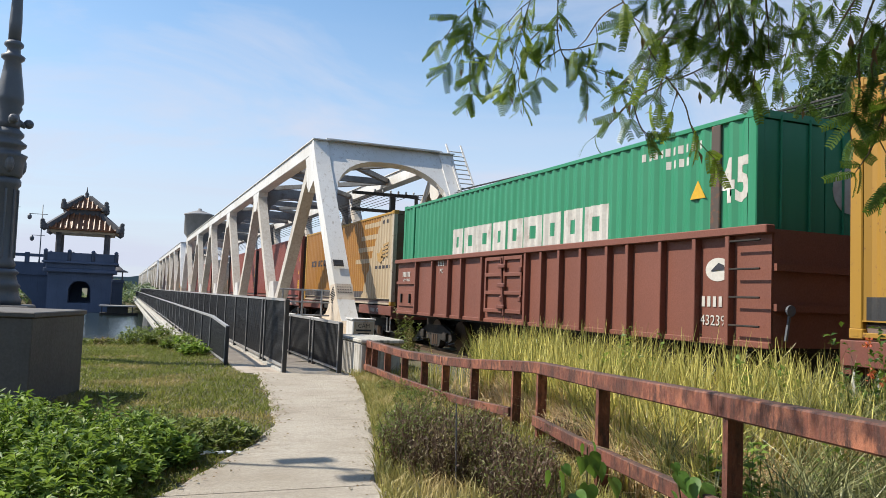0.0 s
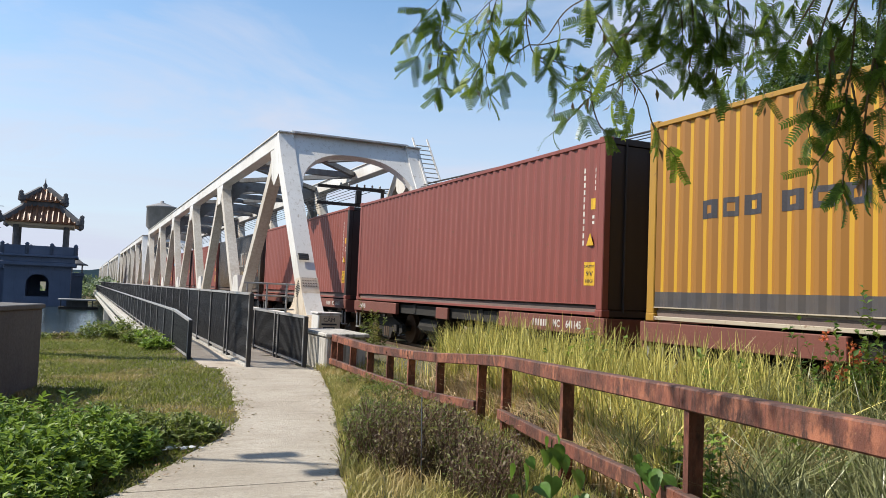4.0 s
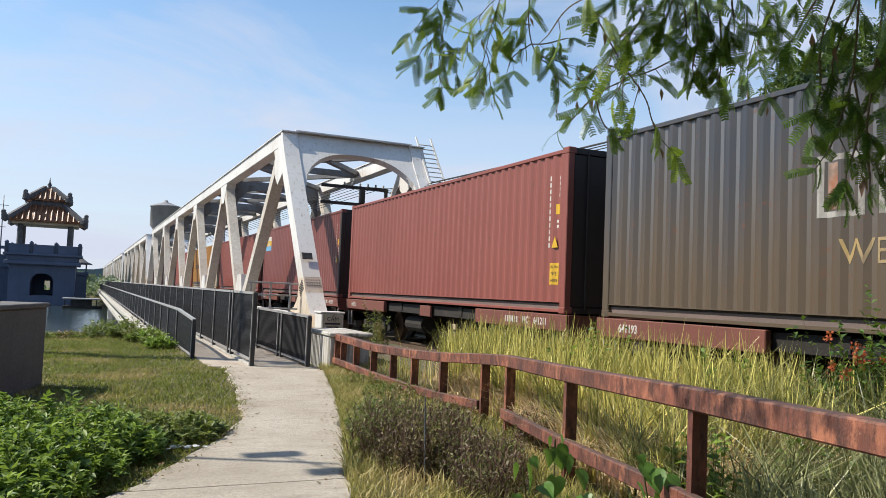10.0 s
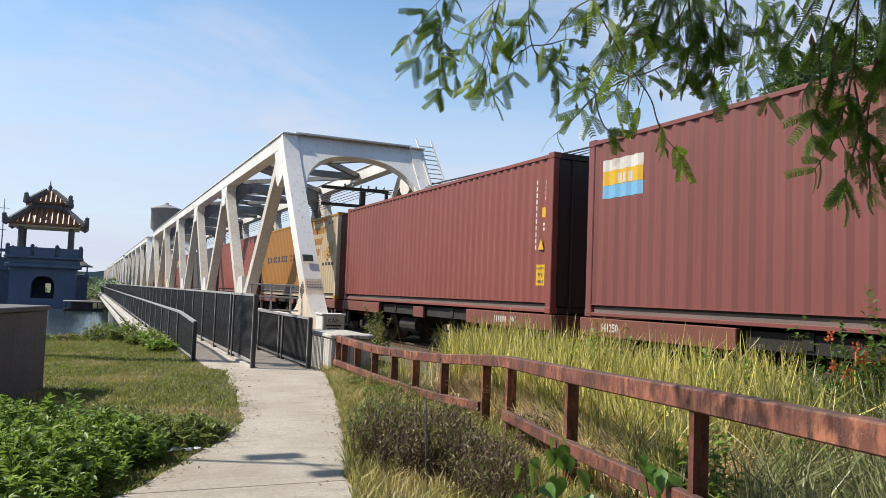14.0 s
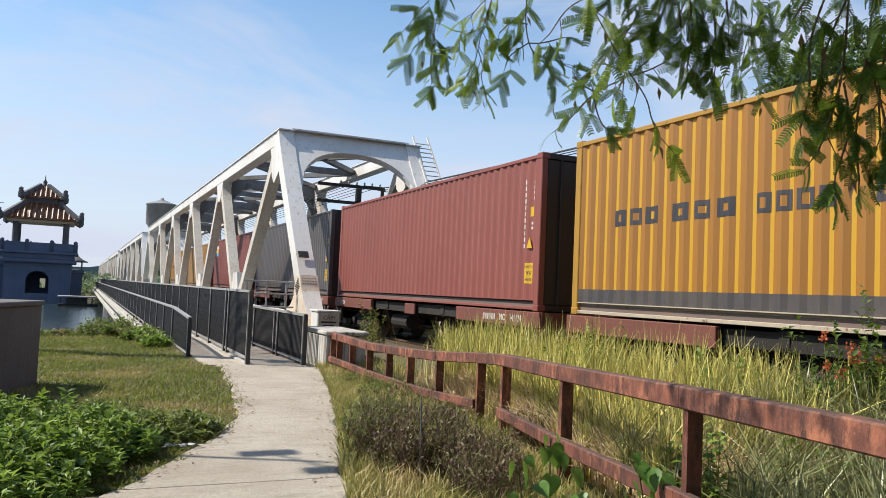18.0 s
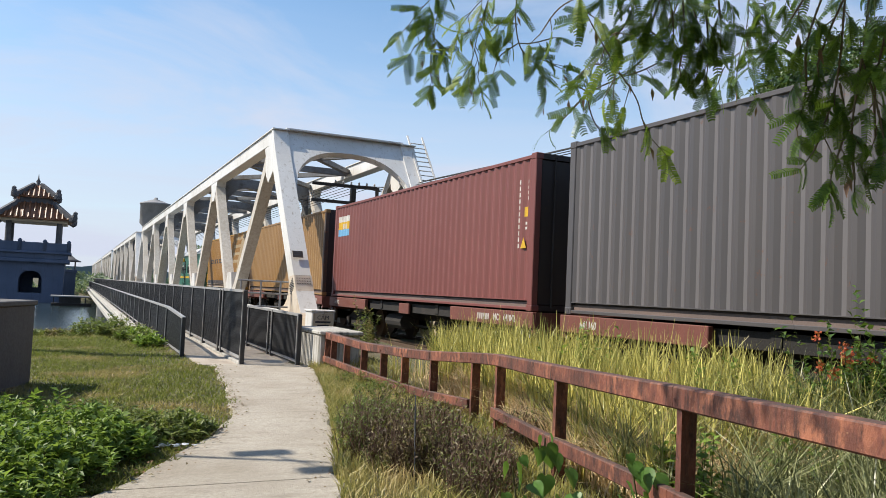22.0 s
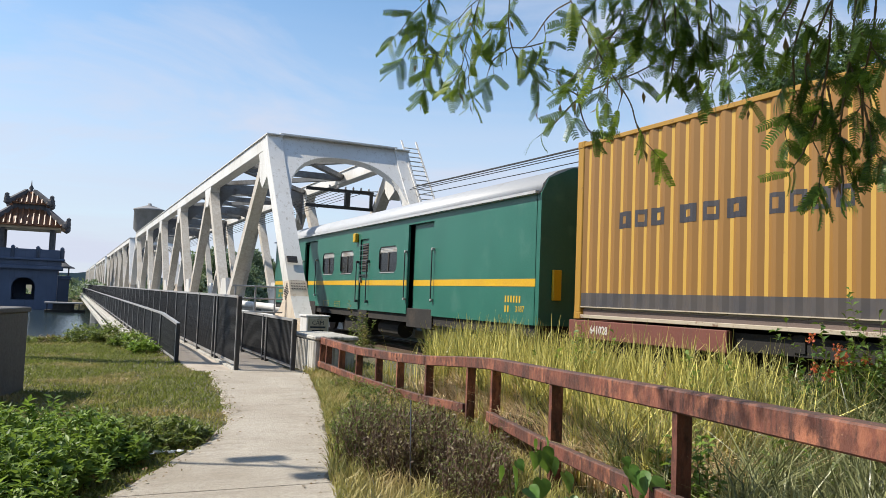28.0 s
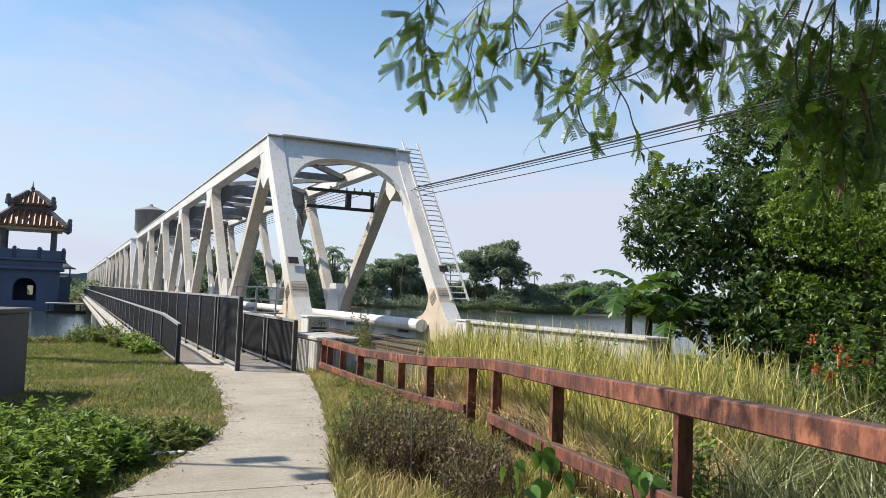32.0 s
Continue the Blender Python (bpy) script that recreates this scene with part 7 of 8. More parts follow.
bush("roadside_weed", [(2.75, 7.2, 0.4, 0.5, 90), (3.0, 7.9, 0.45, 0.55, 110), (3.2, 8.6, 0.4, 0.38, 90), (2.8, 6.5, 0.3, 0.45, 60), (3.5, 9.2, 0.35, 0.3, 70)],
     L_weed, "small-leaved green weeds at the path's edge", 0.05, 0.018, 24, 0.45, 25)


def twiggy(patches, label, seed):
    """A stand of dry red-brown stems with side twigs and a sprinkle of small pale and green leaves."""
    r2 = np.random.default_rng(seed)
    root = thing("dry_weed", Matrix(), label, "weeds")
    seg, at = [], []
    for bx, by, rad, hgt, k in patches:
        a, rr = r2.uniform(0, 2 * math.pi, k), rad * np.sqrt(r2.random(k))
        x, y = bx + rr * np.cos(a), by + rr * np.sin(a)
        h = hgt * (1 - 0.4 * (rr / rad) ** 2) * r2.uniform(0.6, 1.15, k)
        base = np.stack([x, y, ground_arr(x, y) - 0.02], 1)
        tip = base + np.stack([r2.normal(0, 0.16, k) * h, r2.normal(0, 0.16, k) * h, h], 1)
        seg.append((base, tip, 0.0045))
        for _ in range(6):
            f = r2.uniform(0.2, 0.95, k)[:, None]
            p = base + (tip - base) * f
            q = p + r2.normal(0, 0.07, (k, 3)) + np.array([0, 0, 0.13])
            seg.append((p, q, 0.003))
            at += [q, p + (q - p) * 0.6]
        at += [tip]
    out = []
    for p, q, w in seg:
        az = r2.uniform(0, 2 * math.pi, len(p))
        s = np.stack([np.cos(az), np.sin(az), np.zeros(len(p))], 1) * w
        v = np.stack([p - s, p + s, q + s * 0.5, q - s * 0.5], 1).reshape(-1, 3)
        out.append((v, np.arange(len(v)).reshape(-1, 4)))
    tagged(quads("twig_mass", *merge(out), M_twig_red, root), kind="stuff")
    c = np.concatenate(at)
    pick = r2.random(len(c))
    for lo, hi, mat, nm in ((0.0, 0.22, L_pale, "dry_leaves"), (0.22, 0.52, L_weed, "leaves"), (0.52, 0.66, L_dark_dry, "withered_leaves")):
        cc = c[(pick >= lo) & (pick < hi)]
        k = len(cc)
        d = unit(r2.normal(0, 1, (k, 3)) + np.array([0, 0, 0.4]))
        tagged(quads(nm, *leaf_arrays(cc, d, unit(r2.normal(0, 0.6, (k, 3)) + np.array([0, 0, 1.0])), r2.uniform(0.022, 0.055, k), r2.uniform(0.010, 0.021, k)), mat, root), kind="stuff")


twiggy([(2.85, 6.6, 0.42, 0.46, 260), (3.2, 7.0, 0.42, 0.44, 300), (3.5, 7.7, 0.35, 0.34, 200), (3.2, 6.1, 0.36, 0.36, 200), (2.7, 7.1, 0.35, 0.5, 150), (3.85, 8.4, 0.3, 0.24, 100), (4.6, 7.2, 0.4, 0.5, 130), (3.0, 5.6, 0.3, 0.28, 120), (3.5, 6.5, 0.3, 0.26, 160), (2.95, 7.6, 0.38, 0.5, 160)],
       "stand of dry red-brown weeds with pale leaves by the fence", 31)
stake = thing("thin_stake", pose(2.71, 6.2, -0.1), "thin dark upright metal stake among the weeds", "stake")
part("rod", rod(B(), (0, 0, 0), (-0.03, 0, 0.82), 0.006, seg=6), M_iron, stake)
bush("roadside_weed", [(4.2, 11.0, 0.5, 0.3, 60), (4.3, 12.4, 0.4, 0.28, 40), (3.5, 9.4, 0.4, 0.3, 70)], L_weed, "green weeds under the rusty fence", 0.07, 0.022, 16, 0.4, 26)
bush("track_sapling", [(6.35, 18.0, 0.22, 1.35, 14), (6.2, 17.4, 0.3, 0.75, 18)], L_weed, "thin leafy sapling growing beside the track", 0.085, 0.035, 40, 0.25, 27)
bush("green_weed", [(5.6, 8.0, 0.5, 1.15, 16), (5.9, 6.2, 0.4, 1.1, 14), (6.6, 9.0, 0.4, 1.2, 10), (5.0, 4.3, 0.4, 0.75, 22), (5.3, 3.6, 0.4, 0.7, 18), (3.95, 4.15, 0.16, 0.85, 16), (4.1, 4.7, 0.2, 0.6, 14), (3.8, 3.2, 0.2, 0.55, 12)], L_bush, "bright leafy weeds standing among the reeds", 0.085, 0.05, 16, 0.25, 28)
fl = bush("flowering_shrub", [(7.0, 4.9, 0.3, 1.3, 60), (6.85, 4.3, 0.5, 1.3, 130), (6.95, 3.6, 0.6, 1.2, 120), (6.45, 4.95, 0.25, 1.3, 46), (6.1, 4.95, 0.2, 1.2, 14), (6.7, 4.6, 0.35, 1.55, 50)], L_shade, "green shrub with coral-red flower clusters beside the track", 0.075, 0.04, 22, 0.45, 29)
r2 = np.random.default_rng(30)
for cx, cy, cz in ((5.93, 4.9, 1.35), (6.23, 4.85, 1.27), (6.32, 4.9, 1.15), (6.47, 4.95, 1.12), (6.39, 4.9, 1.22), (5.99, 4.9, 1.10), (6.17, 4.9, 1.05), (6.52, 4.8, 1.17), (6.27, 4.88, 1.19), (6.75, 4.7, 1.02)):
    k = 26
    c = np.array([cx, cy, cz]) + r2.normal(0, 0.022, (k, 3))
    d = unit(r2.normal(0, 1, (k, 3)) + np.array([-0.3, -0.2, 0.4]))
    v, q = leaf_arrays(c, d, unit(r2.normal(0, 1, (k, 3))), np.full(k, 0.034), np.full(k, 0.024))
    quads("blossom", v, q, L_flower, fl, "coral-red blossom cluster")


# heart-leaved vine by the fence
def heart_leaf(size, r):
    """A heart-shaped blade creased along its midrib, with a wavy rim and hanging tip."""
    bm = B()
    rows = []
    for v, w in ((-0.10, 0.26), (0.0, 0.42), (0.14, 0.50), (0.32, 0.49), (0.52, 0.38), (0.72, 0.23), (0.88, 0.10)):
        sag = -0.22 * v * v
        row = []
        for u in (-1.0, -0.5, 0.0, 0.5, 1.0):
            rim = 0.05 * r.uniform(-1, 1) * (abs(u) == 1)
            vv = v + (0.12 if v <= 0.0 and u == 0 else 0) + 0.03 * abs(u)
            row.append(bm.verts.new(((u * w + rim * 0.4) * size, vv * size, (0.20 * abs(u) * w + sag + rim - 0.05 * (abs(u) == 0.5) * w) * size)))
        rows.append(row)
    for a, b in zip(rows, rows[1:]):
        for i in range(4):
            bm.faces.new((a[i], a[i + 1], b[i + 1], b[i])).smooth = i != 1
    tip = bm.verts.new((0.02 * size, 1.04 * size, -0.26 * size))
    for i in range(4):
        bm.faces.new((rows[-1][i], rows[-1][i + 1], tip)).smooth = True
    return bm


vine = thing("heart_leaf_vine", Matrix(), "climbing vine with heart-shaped green leaves by the fence", "vine")
r3 = random.Random(8)
for cx, cy, cz, s in ((2.91, 4.5, 0.56, 0.16), (2.95, 4.52, 0.64, 0.09), (2.86, 4.52, 0.62, 0.08), (2.84, 4.48, 0.55, 0.11), (2.99, 4.52, 0.5, 0.12), (2.66, 4.45, 0.46, 0.17), (2.58, 4.48, 0.47, 0.1), (2.72, 4.5, 0.5, 0.08),
                      (2.88, 4.45, 0.38, 0.14), (3.04, 4.42, 0.42, 0.13), (2.76, 4.42, 0.34, 0.12), (2.69, 4.4, 0.26, 0.15), (2.94, 4.4, 0.24, 0.13), (2.55, 4.4, 0.3, 0.09), (2.82, 4.4, 0.18, 0.12), (3.07, 4.4, 0.26, 0.12),
                      (3.15, 3.9, 0.56, 0.12), (3.23, 3.9, 0.52, 0.14), (3.31, 3.88, 0.48, 0.15), (3.08, 3.86, 0.46, 0.12), (3.19, 3.84, 0.4, 0.13), (3.12, 3.9, 0.62, 0.07), (3.0, 3.84, 0.4, 0.1)):
    ob = part("leaf", heart_leaf(s, r3), L_vine, vine)
    ob.matrix_world = pose(cx, cy, cz + 0.05, r3.uniform(-78, -22), r3.uniform(-22, 22), r3.uniform(130, 250))
for line in (((2.85, 4.5, -0.1), (2.9, 4.5, 0.3), (2.92, 4.53, 0.66)), ((2.7, 4.47, -0.1), (2.68, 4.46, 0.2), (2.64, 4.47, 0.5)), ((3.15, 3.9, -0.1), (3.2, 3.88, 0.3), (3.14, 3.91, 0.64))):
    bm = B()
    for a, b in zip(line, line[1:]):
        rod(bm, a, b, 0.006, seg=5)
    part("stalk", bm, M_twig, vine)

# fallen leaves along the path's edges
r2 = np.random.default_rng(33)
k = 700
y = r2.uniform(5.0, 15.8, k)
side = r2.random(k) < 0.55
ex = np.array([path_sides(float(a))[0 if b else 1] for a, b in zip(y, side)])
x = ex + np.where(side, 1, -1) * (np.abs(r2.normal(0, 0.16, k)) - 0.06)
p = np.stack([x, y, np.full(k, 0.012)], 1)
a = r2.uniform(0, 2 * math.pi, k)
stuff("fallen_leaves", [leaf_arrays(p, np.stack([np.cos(a), np.sin(a), r2.uniform(0, 0.3, k)], 1), unit(np.array([0, 0, 1.0]) + r2.normal(0, 0.3, (k, 3))), r2.uniform(0.02, 0.06, k), r2.uniform(0.012, 0.028, k))], L_dry, "dry brown fallen leaves along the path's edges", "leaf litter")

# litter where the path meets the weeds
for i, (cx, cy, s) in enumerate(((0.86, 8.02, 0.045), (0.97, 7.98, 0.035), (1.06, 8.03, 0.03), (0.74, 8.06, 0.03), (1.14, 7.98, 0.022), (0.80, 7.95, 0.02), (0.91, 8.06, 0.026), (1.0, 8.05, 0.02), (0.69, 8.0, 0.024), (0.78, 9.25, 0.05))):
    bm = B()
    bmesh.ops.create_icosphere(bm, subdivisions=2, radius=s)
    for v in bm.verts:
        v.co *= 1 + 0.95 * noise.noise(v.co * 42 + Vector((i * 3, 0, 0)))
        v.co.z *= 0.3
    ob = mesh_ob("litter", bm, M_litter)
    ob.location = (cx, cy, ground_z(cx, cy) + s * 0.25 + (0.05 if cy < 8.3 else 0.03))
    tagged(ob, "crumpled white plastic litter on the ground", "litter", "scraps of litter")


# ---- overhanging tree ----
def frond_arrays(p, d, upv, length, pairs, leaf_l, r2):
    """Pinnae: a thin bowed stalk with close-set pairs of oblong leaflets."""
    k = len(p)
    d = unit(d)
    s = unit(np.cross(d, upv))
    nn = np.cross(s, d)
    f = (np.arange(pairs) + 0.5) / pairs
    L = length[:, None, None]
    bow = r2.uniform(0.1, 0.5, k)[:, None, None]
    c = p[:, None] + d[:, None] * (L * f[None, :, None]) - nn[:, None] * (L * bow * (f ** 2)[None, :, None])
    size = np.minimum(1.0, 0.55 + 1.6 * np.minimum(f, 1.12 - f))[None, :, None]
    fold = r2.uniform(-0.1, 0.5, k)[:, None, None]          # many pinnae hang half folded
    out = []
    for sgn in (-1, 1):
        ll = leaf_l * (0.6 + 0.4 * L / 0.08) * size
        ww = L / pairs * 0.54
        way = unit(s[:, None] * sgn + d[:, None] * 0.3 - nn[:, None] * fold + r2.normal(0, 0.06, (k, pairs, 3))) * ll
        side = np.broadcast_to(d[:, None], way.shape) * ww
        out.append(np.stack([c - side * 0.8, c + side * 0.6, c + way + side * 0.75, c + way * 0.93 - side * 0.75], 2).reshape(-1, 4, 3))
    v = np.concatenate(out).reshape(-1, 3)
    q = np.arange(len(v)).reshape(-1, 4)
    e = p + d * length[:, None] - nn * (length * bow[:, 0, 0])[:, None]
    mm = p + d * length[:, None] * 0.5 - nn * (length * bow[:, 0, 0] * 0.25)[:, None]
    w = s * 0.0011
    rv = np.stack([p - w, p + w, mm + w, mm - w, e + w * 0.5, e - w * 0.5], 1).reshape(-1, 3)
    i = np.arange(k)[:, None] * 6
    rk = np.concatenate([np.concatenate([i, i + 1, i + 2, i + 3], 1), np.concatenate([i + 3, i + 2, i + 4, i + 5], 1)])
    return merge([(v, q), (rv, rk)])


tree = thing("overhanging_tree", Matrix(), "feathery-leaved tree that overhangs the footpath", "tree")
trunk_bm = B()
for a, b, ra, rb in (((4.0, -3.4, -0.3), (3.8, -3.0, 2.4), 0.24, 0.19), ((3.8, -3.0, 2.4), (3.0, -1.2, 4.0), 0.17, 0.11), ((3.0, -1.2, 4.0), (2.0, 0.8, 3.9), 0.1, 0.05), ((3.8, -3.0, 2.4), (4.6, -3.6, 5.0), 0.15, 0.09)):
    rod(trunk_bm, a, b, ra, rb, 12)
part("trunk", trunk_bm, M_bark, tree)
bm = B()
for a, b, ra, rb in (((2.0, 0.8, 3.9), (1.6, 1.6, 3.0), 0.05, 0.02), ((2.0, 0.8, 3.9), (1.2, 2.0, 3.1), 0.04, 0.018), ((2.0, 0.8, 3.9), (1.75, 1.2, 2.7), 0.04, 0.018)):
    rod(bm, a, b, ra, rb, 8)
part("limb", bm, M_bark, tree)
BRANCHES = []


def branch(strands, gap, drift, seed, thick=0.004, frond=0.08, leaf_mat=None, dry=5, pairs=4, droop=0.45):
    """A hanging branch: twigs along the strands, twice-feathered leaves every gap metres; drift is its sway over the clip."""
    r2 = np.random.default_rng(seed)
    br_ = None
    P, D, U, Ls = [], [], [], []
    down = np.array([0, 0, -1.0])
    for pts in strands:
        bm = B()
        for _ in range(2):
            pts = [pts[0]] + [tuple(np.array(a) * (1 - w) + np.array(b) * w) for a, b in zip(pts, pts[1:]) for w in (0.25, 0.75)] + [pts[-1]]
        for a, b in zip(pts, pts[1:]):
            rod(bm, a, b, thick * 0.6, thick * 0.4, 5)
        q = np.array(pts)
        cum = np.concatenate([[0], np.cumsum(np.linalg.norm(np.diff(q, axis=0), axis=1))])
        at = np.append(np.arange(0.03, cum[-1], gap) + r2.normal(0, gap * 0.2, len(np.arange(0.03, cum[-1], gap))), cum[-1])
        for j0, s0 in enumerate(at):
            pos = np.array([np.interp(s0, cum, q[:, i]) for i in range(3)])
            way = unit(np.array([np.interp(s0 + 0.02, cum, q[:, i]) - np.interp(s0 - 0.02, cum, q[:, i]) for i in range(3)]))
            out = r2.normal(0, 1, 3)
            out = unit(out - way * out.dot(way))
            rd = unit(way * (0.5 if j0 < len(at) - 1 else 1.2) + out * 0.75 + down * 0.25)
            ln = frond * r2.uniform(0.3, 0.75)
            upv = unit(r2.normal(0, 0.6, 3) + np.array([-0.3, -0.5, 0.8]))
            lat = unit(np.cross(rd, upv))
            m = int(r2.integers(max(1, pairs - 2), pairs + 1))
            tip = pos + rd * ln + down * ln * 0.25
            rod(bm, pos, tip, 0.0013, 0.0008, 4)
            for j in range(m):
                f = 0.25 + 0.75 * (j + 1) / m
                for sg in (-1, 1):
                    if r2.random() < 0.1:
                        continue
                    P.append(pos + rd * ln * f + down * ln * 0.25 * f * f)
                    D.append(unit(rd * r2.uniform(0.35, 0.8) + lat * sg * r2.uniform(0.6, 1.0) / (0.55 + droop) + down * droop * r2.uniform(0.3, 1.7)))
                    U.append(unit(upv + r2.normal(0, 0.35, 3)))
                    Ls.append(frond * r2.uniform(0.62, 1.1) * (0.75 + 0.25 * f))
        if br_ is None:
            br_ = part("branch", bm, M_twig, tree)
        else:
            part("twig", bm, M_twig, br_)
    P, D, U, Ls = (np.array(w) for w in (P, D, U, Ls))
    v, q = frond_arrays(P, D, U, Ls, 13, 0.0120, r2)
    tagged(quads("leaves", v, q, leaf_mat or L_branch, br_), kind="stuff")
    if dry:
        k = r2.choice(len(P), dry, replace=False)
        v, q = leaf_arrays(P[k] - np.array([0, 0, 0.03]), unit(r2.normal(0, 0.3, (dry, 3)) + np.array([0, 0, -1.0])), unit(r2.normal(0, 1, (dry, 3))), np.full(dry, 0.035), np.full(dry, 0.010))
        tagged(quads("dry_tip", v, q, L_dry, br_, "withered brown leaf tips"), kind="stuff")
    BRANCHES.append((br_, drift, seed))


branch([[(0.98, 2.18, 2.62), (0.98, 2.22, 2.53), (0.98, 2.26, 2.43), (0.99, 2.31, 2.33), (1.01, 2.33, 2.29)], [(0.98, 2.21, 2.56), (0.91, 2.24, 2.47), (0.89, 2.26, 2.43)], [(0.98, 2.25, 2.45), (0.94, 2.29, 2.39), (0.93, 2.3, 2.38)], [(0.98, 2.27, 2.41), (1.03, 2.29, 2.37), (1.04, 2.3, 2.35)]],
       0.036, 0.012, 41, 0.0028, 0.072, pairs=3)
branch([[(1.07, 1.98, 2.57), (1.06, 2.03, 2.48), (1.05, 2.07, 2.39), (1.05, 2.1, 2.31), (1.04, 2.11, 2.28)], [(1.05, 2.06, 2.4), (1.0, 2.1, 2.37), (0.99, 2.11, 2.35)], [(1.05, 2.09, 2.34), (1.07, 2.09, 2.29), (1.07, 2.1, 2.26)], [(1.06, 2.02, 2.49), (1.03, 2.05, 2.46), (1.0, 2.09, 2.4)]],
       0.036, 0.012, 42, 0.0028, 0.072, leaf_mat=L_branch_light, pairs=3)
branch([[(1.26, 2.19, 2.69), (1.28, 2.23, 2.59), (1.29, 2.25, 2.52), (1.31, 2.26, 2.45), (1.34, 2.26, 2.41), (1.4, 2.23, 2.4), (1.43, 2.21, 2.38)], [(1.3, 2.25, 2.51), (1.25, 2.27, 2.52), (1.22, 2.3, 2.48)], [(1.31, 2.26, 2.45), (1.26, 2.3, 2.41), (1.26, 2.32, 2.38)], [(1.34, 2.26, 2.41), (1.38, 2.24, 2.38), (1.41, 2.24, 2.34)], [(1.31, 2.26, 2.45), (1.35, 2.24, 2.45), (1.41, 2.2, 2.47)]],
       0.046, 0.012, 43, 0.0045, 0.075, pairs=3)
branch([[(0.87, 1.35, 2.3), (0.92, 1.35, 2.23), (0.98, 1.35, 2.15), (1.02, 1.34, 2.09), (1.06, 1.32, 2.03), (1.09, 1.34, 1.99), (1.12, 1.35, 1.96)], [(0.98, 1.35, 2.15), (1.0, 1.32, 2.16)], [(1.02, 1.34, 2.09), (1.01, 1.35, 2.05)], [(0.92, 1.35, 2.23), (0.89, 1.38, 2.21), (0.87, 1.41, 2.16)]],
       0.085, 0.012, 44, 0.0032, 0.07, leaf_mat=L_branch_light, dry=4, pairs=2, droop=1.5)
branch([[(1.3, 1.46, 2.38), (1.29, 1.51, 2.28), (1.27, 1.56, 2.22), (1.23, 1.6, 2.17), (1.16, 1.66, 2.13), (1.12, 1.71, 2.06), (1.11, 1.72, 2.05)], [(1.23, 1.6, 2.17), (1.26, 1.57, 2.18), (1.29, 1.54, 2.2)], [(1.16, 1.66, 2.13), (1.18, 1.67, 2.08), (1.2, 1.67, 2.05)], [(1.23, 1.6, 2.17), (1.16, 1.64, 2.21), (1.14, 1.67, 2.17)], [(1.17, 1.66, 2.13), (1.14, 1.68, 2.15)], [(1.28, 1.53, 2.26), (1.25, 1.54, 2.28), (1.21, 1.59, 2.25)]],
       0.045, 0.012, 45, 0.004, 0.062, pairs=3)
branch([[(1.15, 1.44, 2.38), (1.16, 1.47, 2.31), (1.15, 1.5, 2.25), (1.13, 1.52, 2.23)], [(1.22, 1.39, 2.38), (1.24, 1.4, 2.29), (1.26, 1.41, 2.23), (1.27, 1.44, 2.16)], [(1.25, 1.35, 2.37), (1.28, 1.37, 2.29), (1.3, 1.38, 2.23), (1.32, 1.4, 2.16)], [(1.19, 1.41, 2.38), (1.2, 1.43, 2.31), (1.2, 1.46, 2.26)], [(1.28, 1.33, 2.37), (1.3, 1.35, 2.3), (1.32, 1.36, 2.25)], [(1.23, 1.39, 2.33), (1.27, 1.39, 2.28), (1.29, 1.4, 2.22)], [(1.17, 1.43, 2.36), (1.22, 1.42, 2.31), (1.24, 1.43, 2.25)], [(1.1, 1.48, 2.38), (1.1, 1.5, 2.33), (1.08, 1.54, 2.29)]],
       0.032, 0.012, 46, 0.005, 0.066)
branch([[(1.92, 1.87, 2.71), (1.95, 1.89, 2.61), (1.97, 1.92, 2.52), (1.97, 1.95, 2.44), (1.98, 1.97, 2.37)], [(1.97, 1.92, 2.52), (2.01, 1.9, 2.47), (2.04, 1.87, 2.47)], [(1.97, 1.92, 2.51), (2.01, 1.92, 2.42), (2.02, 1.94, 2.37)], [(1.97, 1.95, 2.45), (1.95, 1.99, 2.42), (1.94, 2.01, 2.36)], [(1.95, 1.9, 2.59), (1.99, 1.86, 2.6), (2.0, 1.87, 2.55)], [(1.99, 1.8, 2.7), (2.03, 1.82, 2.6), (2.06, 1.8, 2.55)]],
       0.042, 0.012, 47, 0.003, 0.08, pairs=3)
branch([[(1.09, 0.87, 2.16), (1.09, 0.9, 2.11), (1.09, 0.93, 2.04), (1.11, 0.94, 1.98), (1.11, 0.95, 1.93), (1.11, 0.96, 1.91)], [(1.1, 0.85, 2.16), (1.11, 0.87, 2.11), (1.13, 0.89, 2.03), (1.14, 0.91, 1.96), (1.14, 0.93, 1.91), (1.13, 0.94, 1.87)], [(1.14, 0.9, 1.98), (1.16, 0.9, 1.91), (1.16, 0.91, 1.88), (1.16, 0.93, 1.83)], [(1.12, 0.83, 2.16), (1.14, 0.85, 2.08), (1.15, 0.87, 2.0), (1.16, 0.89, 1.93), (1.17, 0.9, 1.88), (1.18, 0.9, 1.82)], [(1.14, 0.81, 2.15), (1.16, 0.83, 2.06), (1.17, 0.86, 1.97), (1.19, 0.87, 1.89)], [(1.07, 0.88, 2.16), (1.07, 0.91, 2.12), (1.07, 0.94, 2.09), (1.06, 0.95, 2.06)], [(1.15, 0.87, 2.02), (1.18, 0.86, 1.94), (1.2, 0.86, 1.87)], [(1.11, 0.87, 2.11), (1.11, 0.9, 2.06), (1.11, 0.92, 2.01)]],
       0.042, 0.015, 48, 0.004, 0.052)
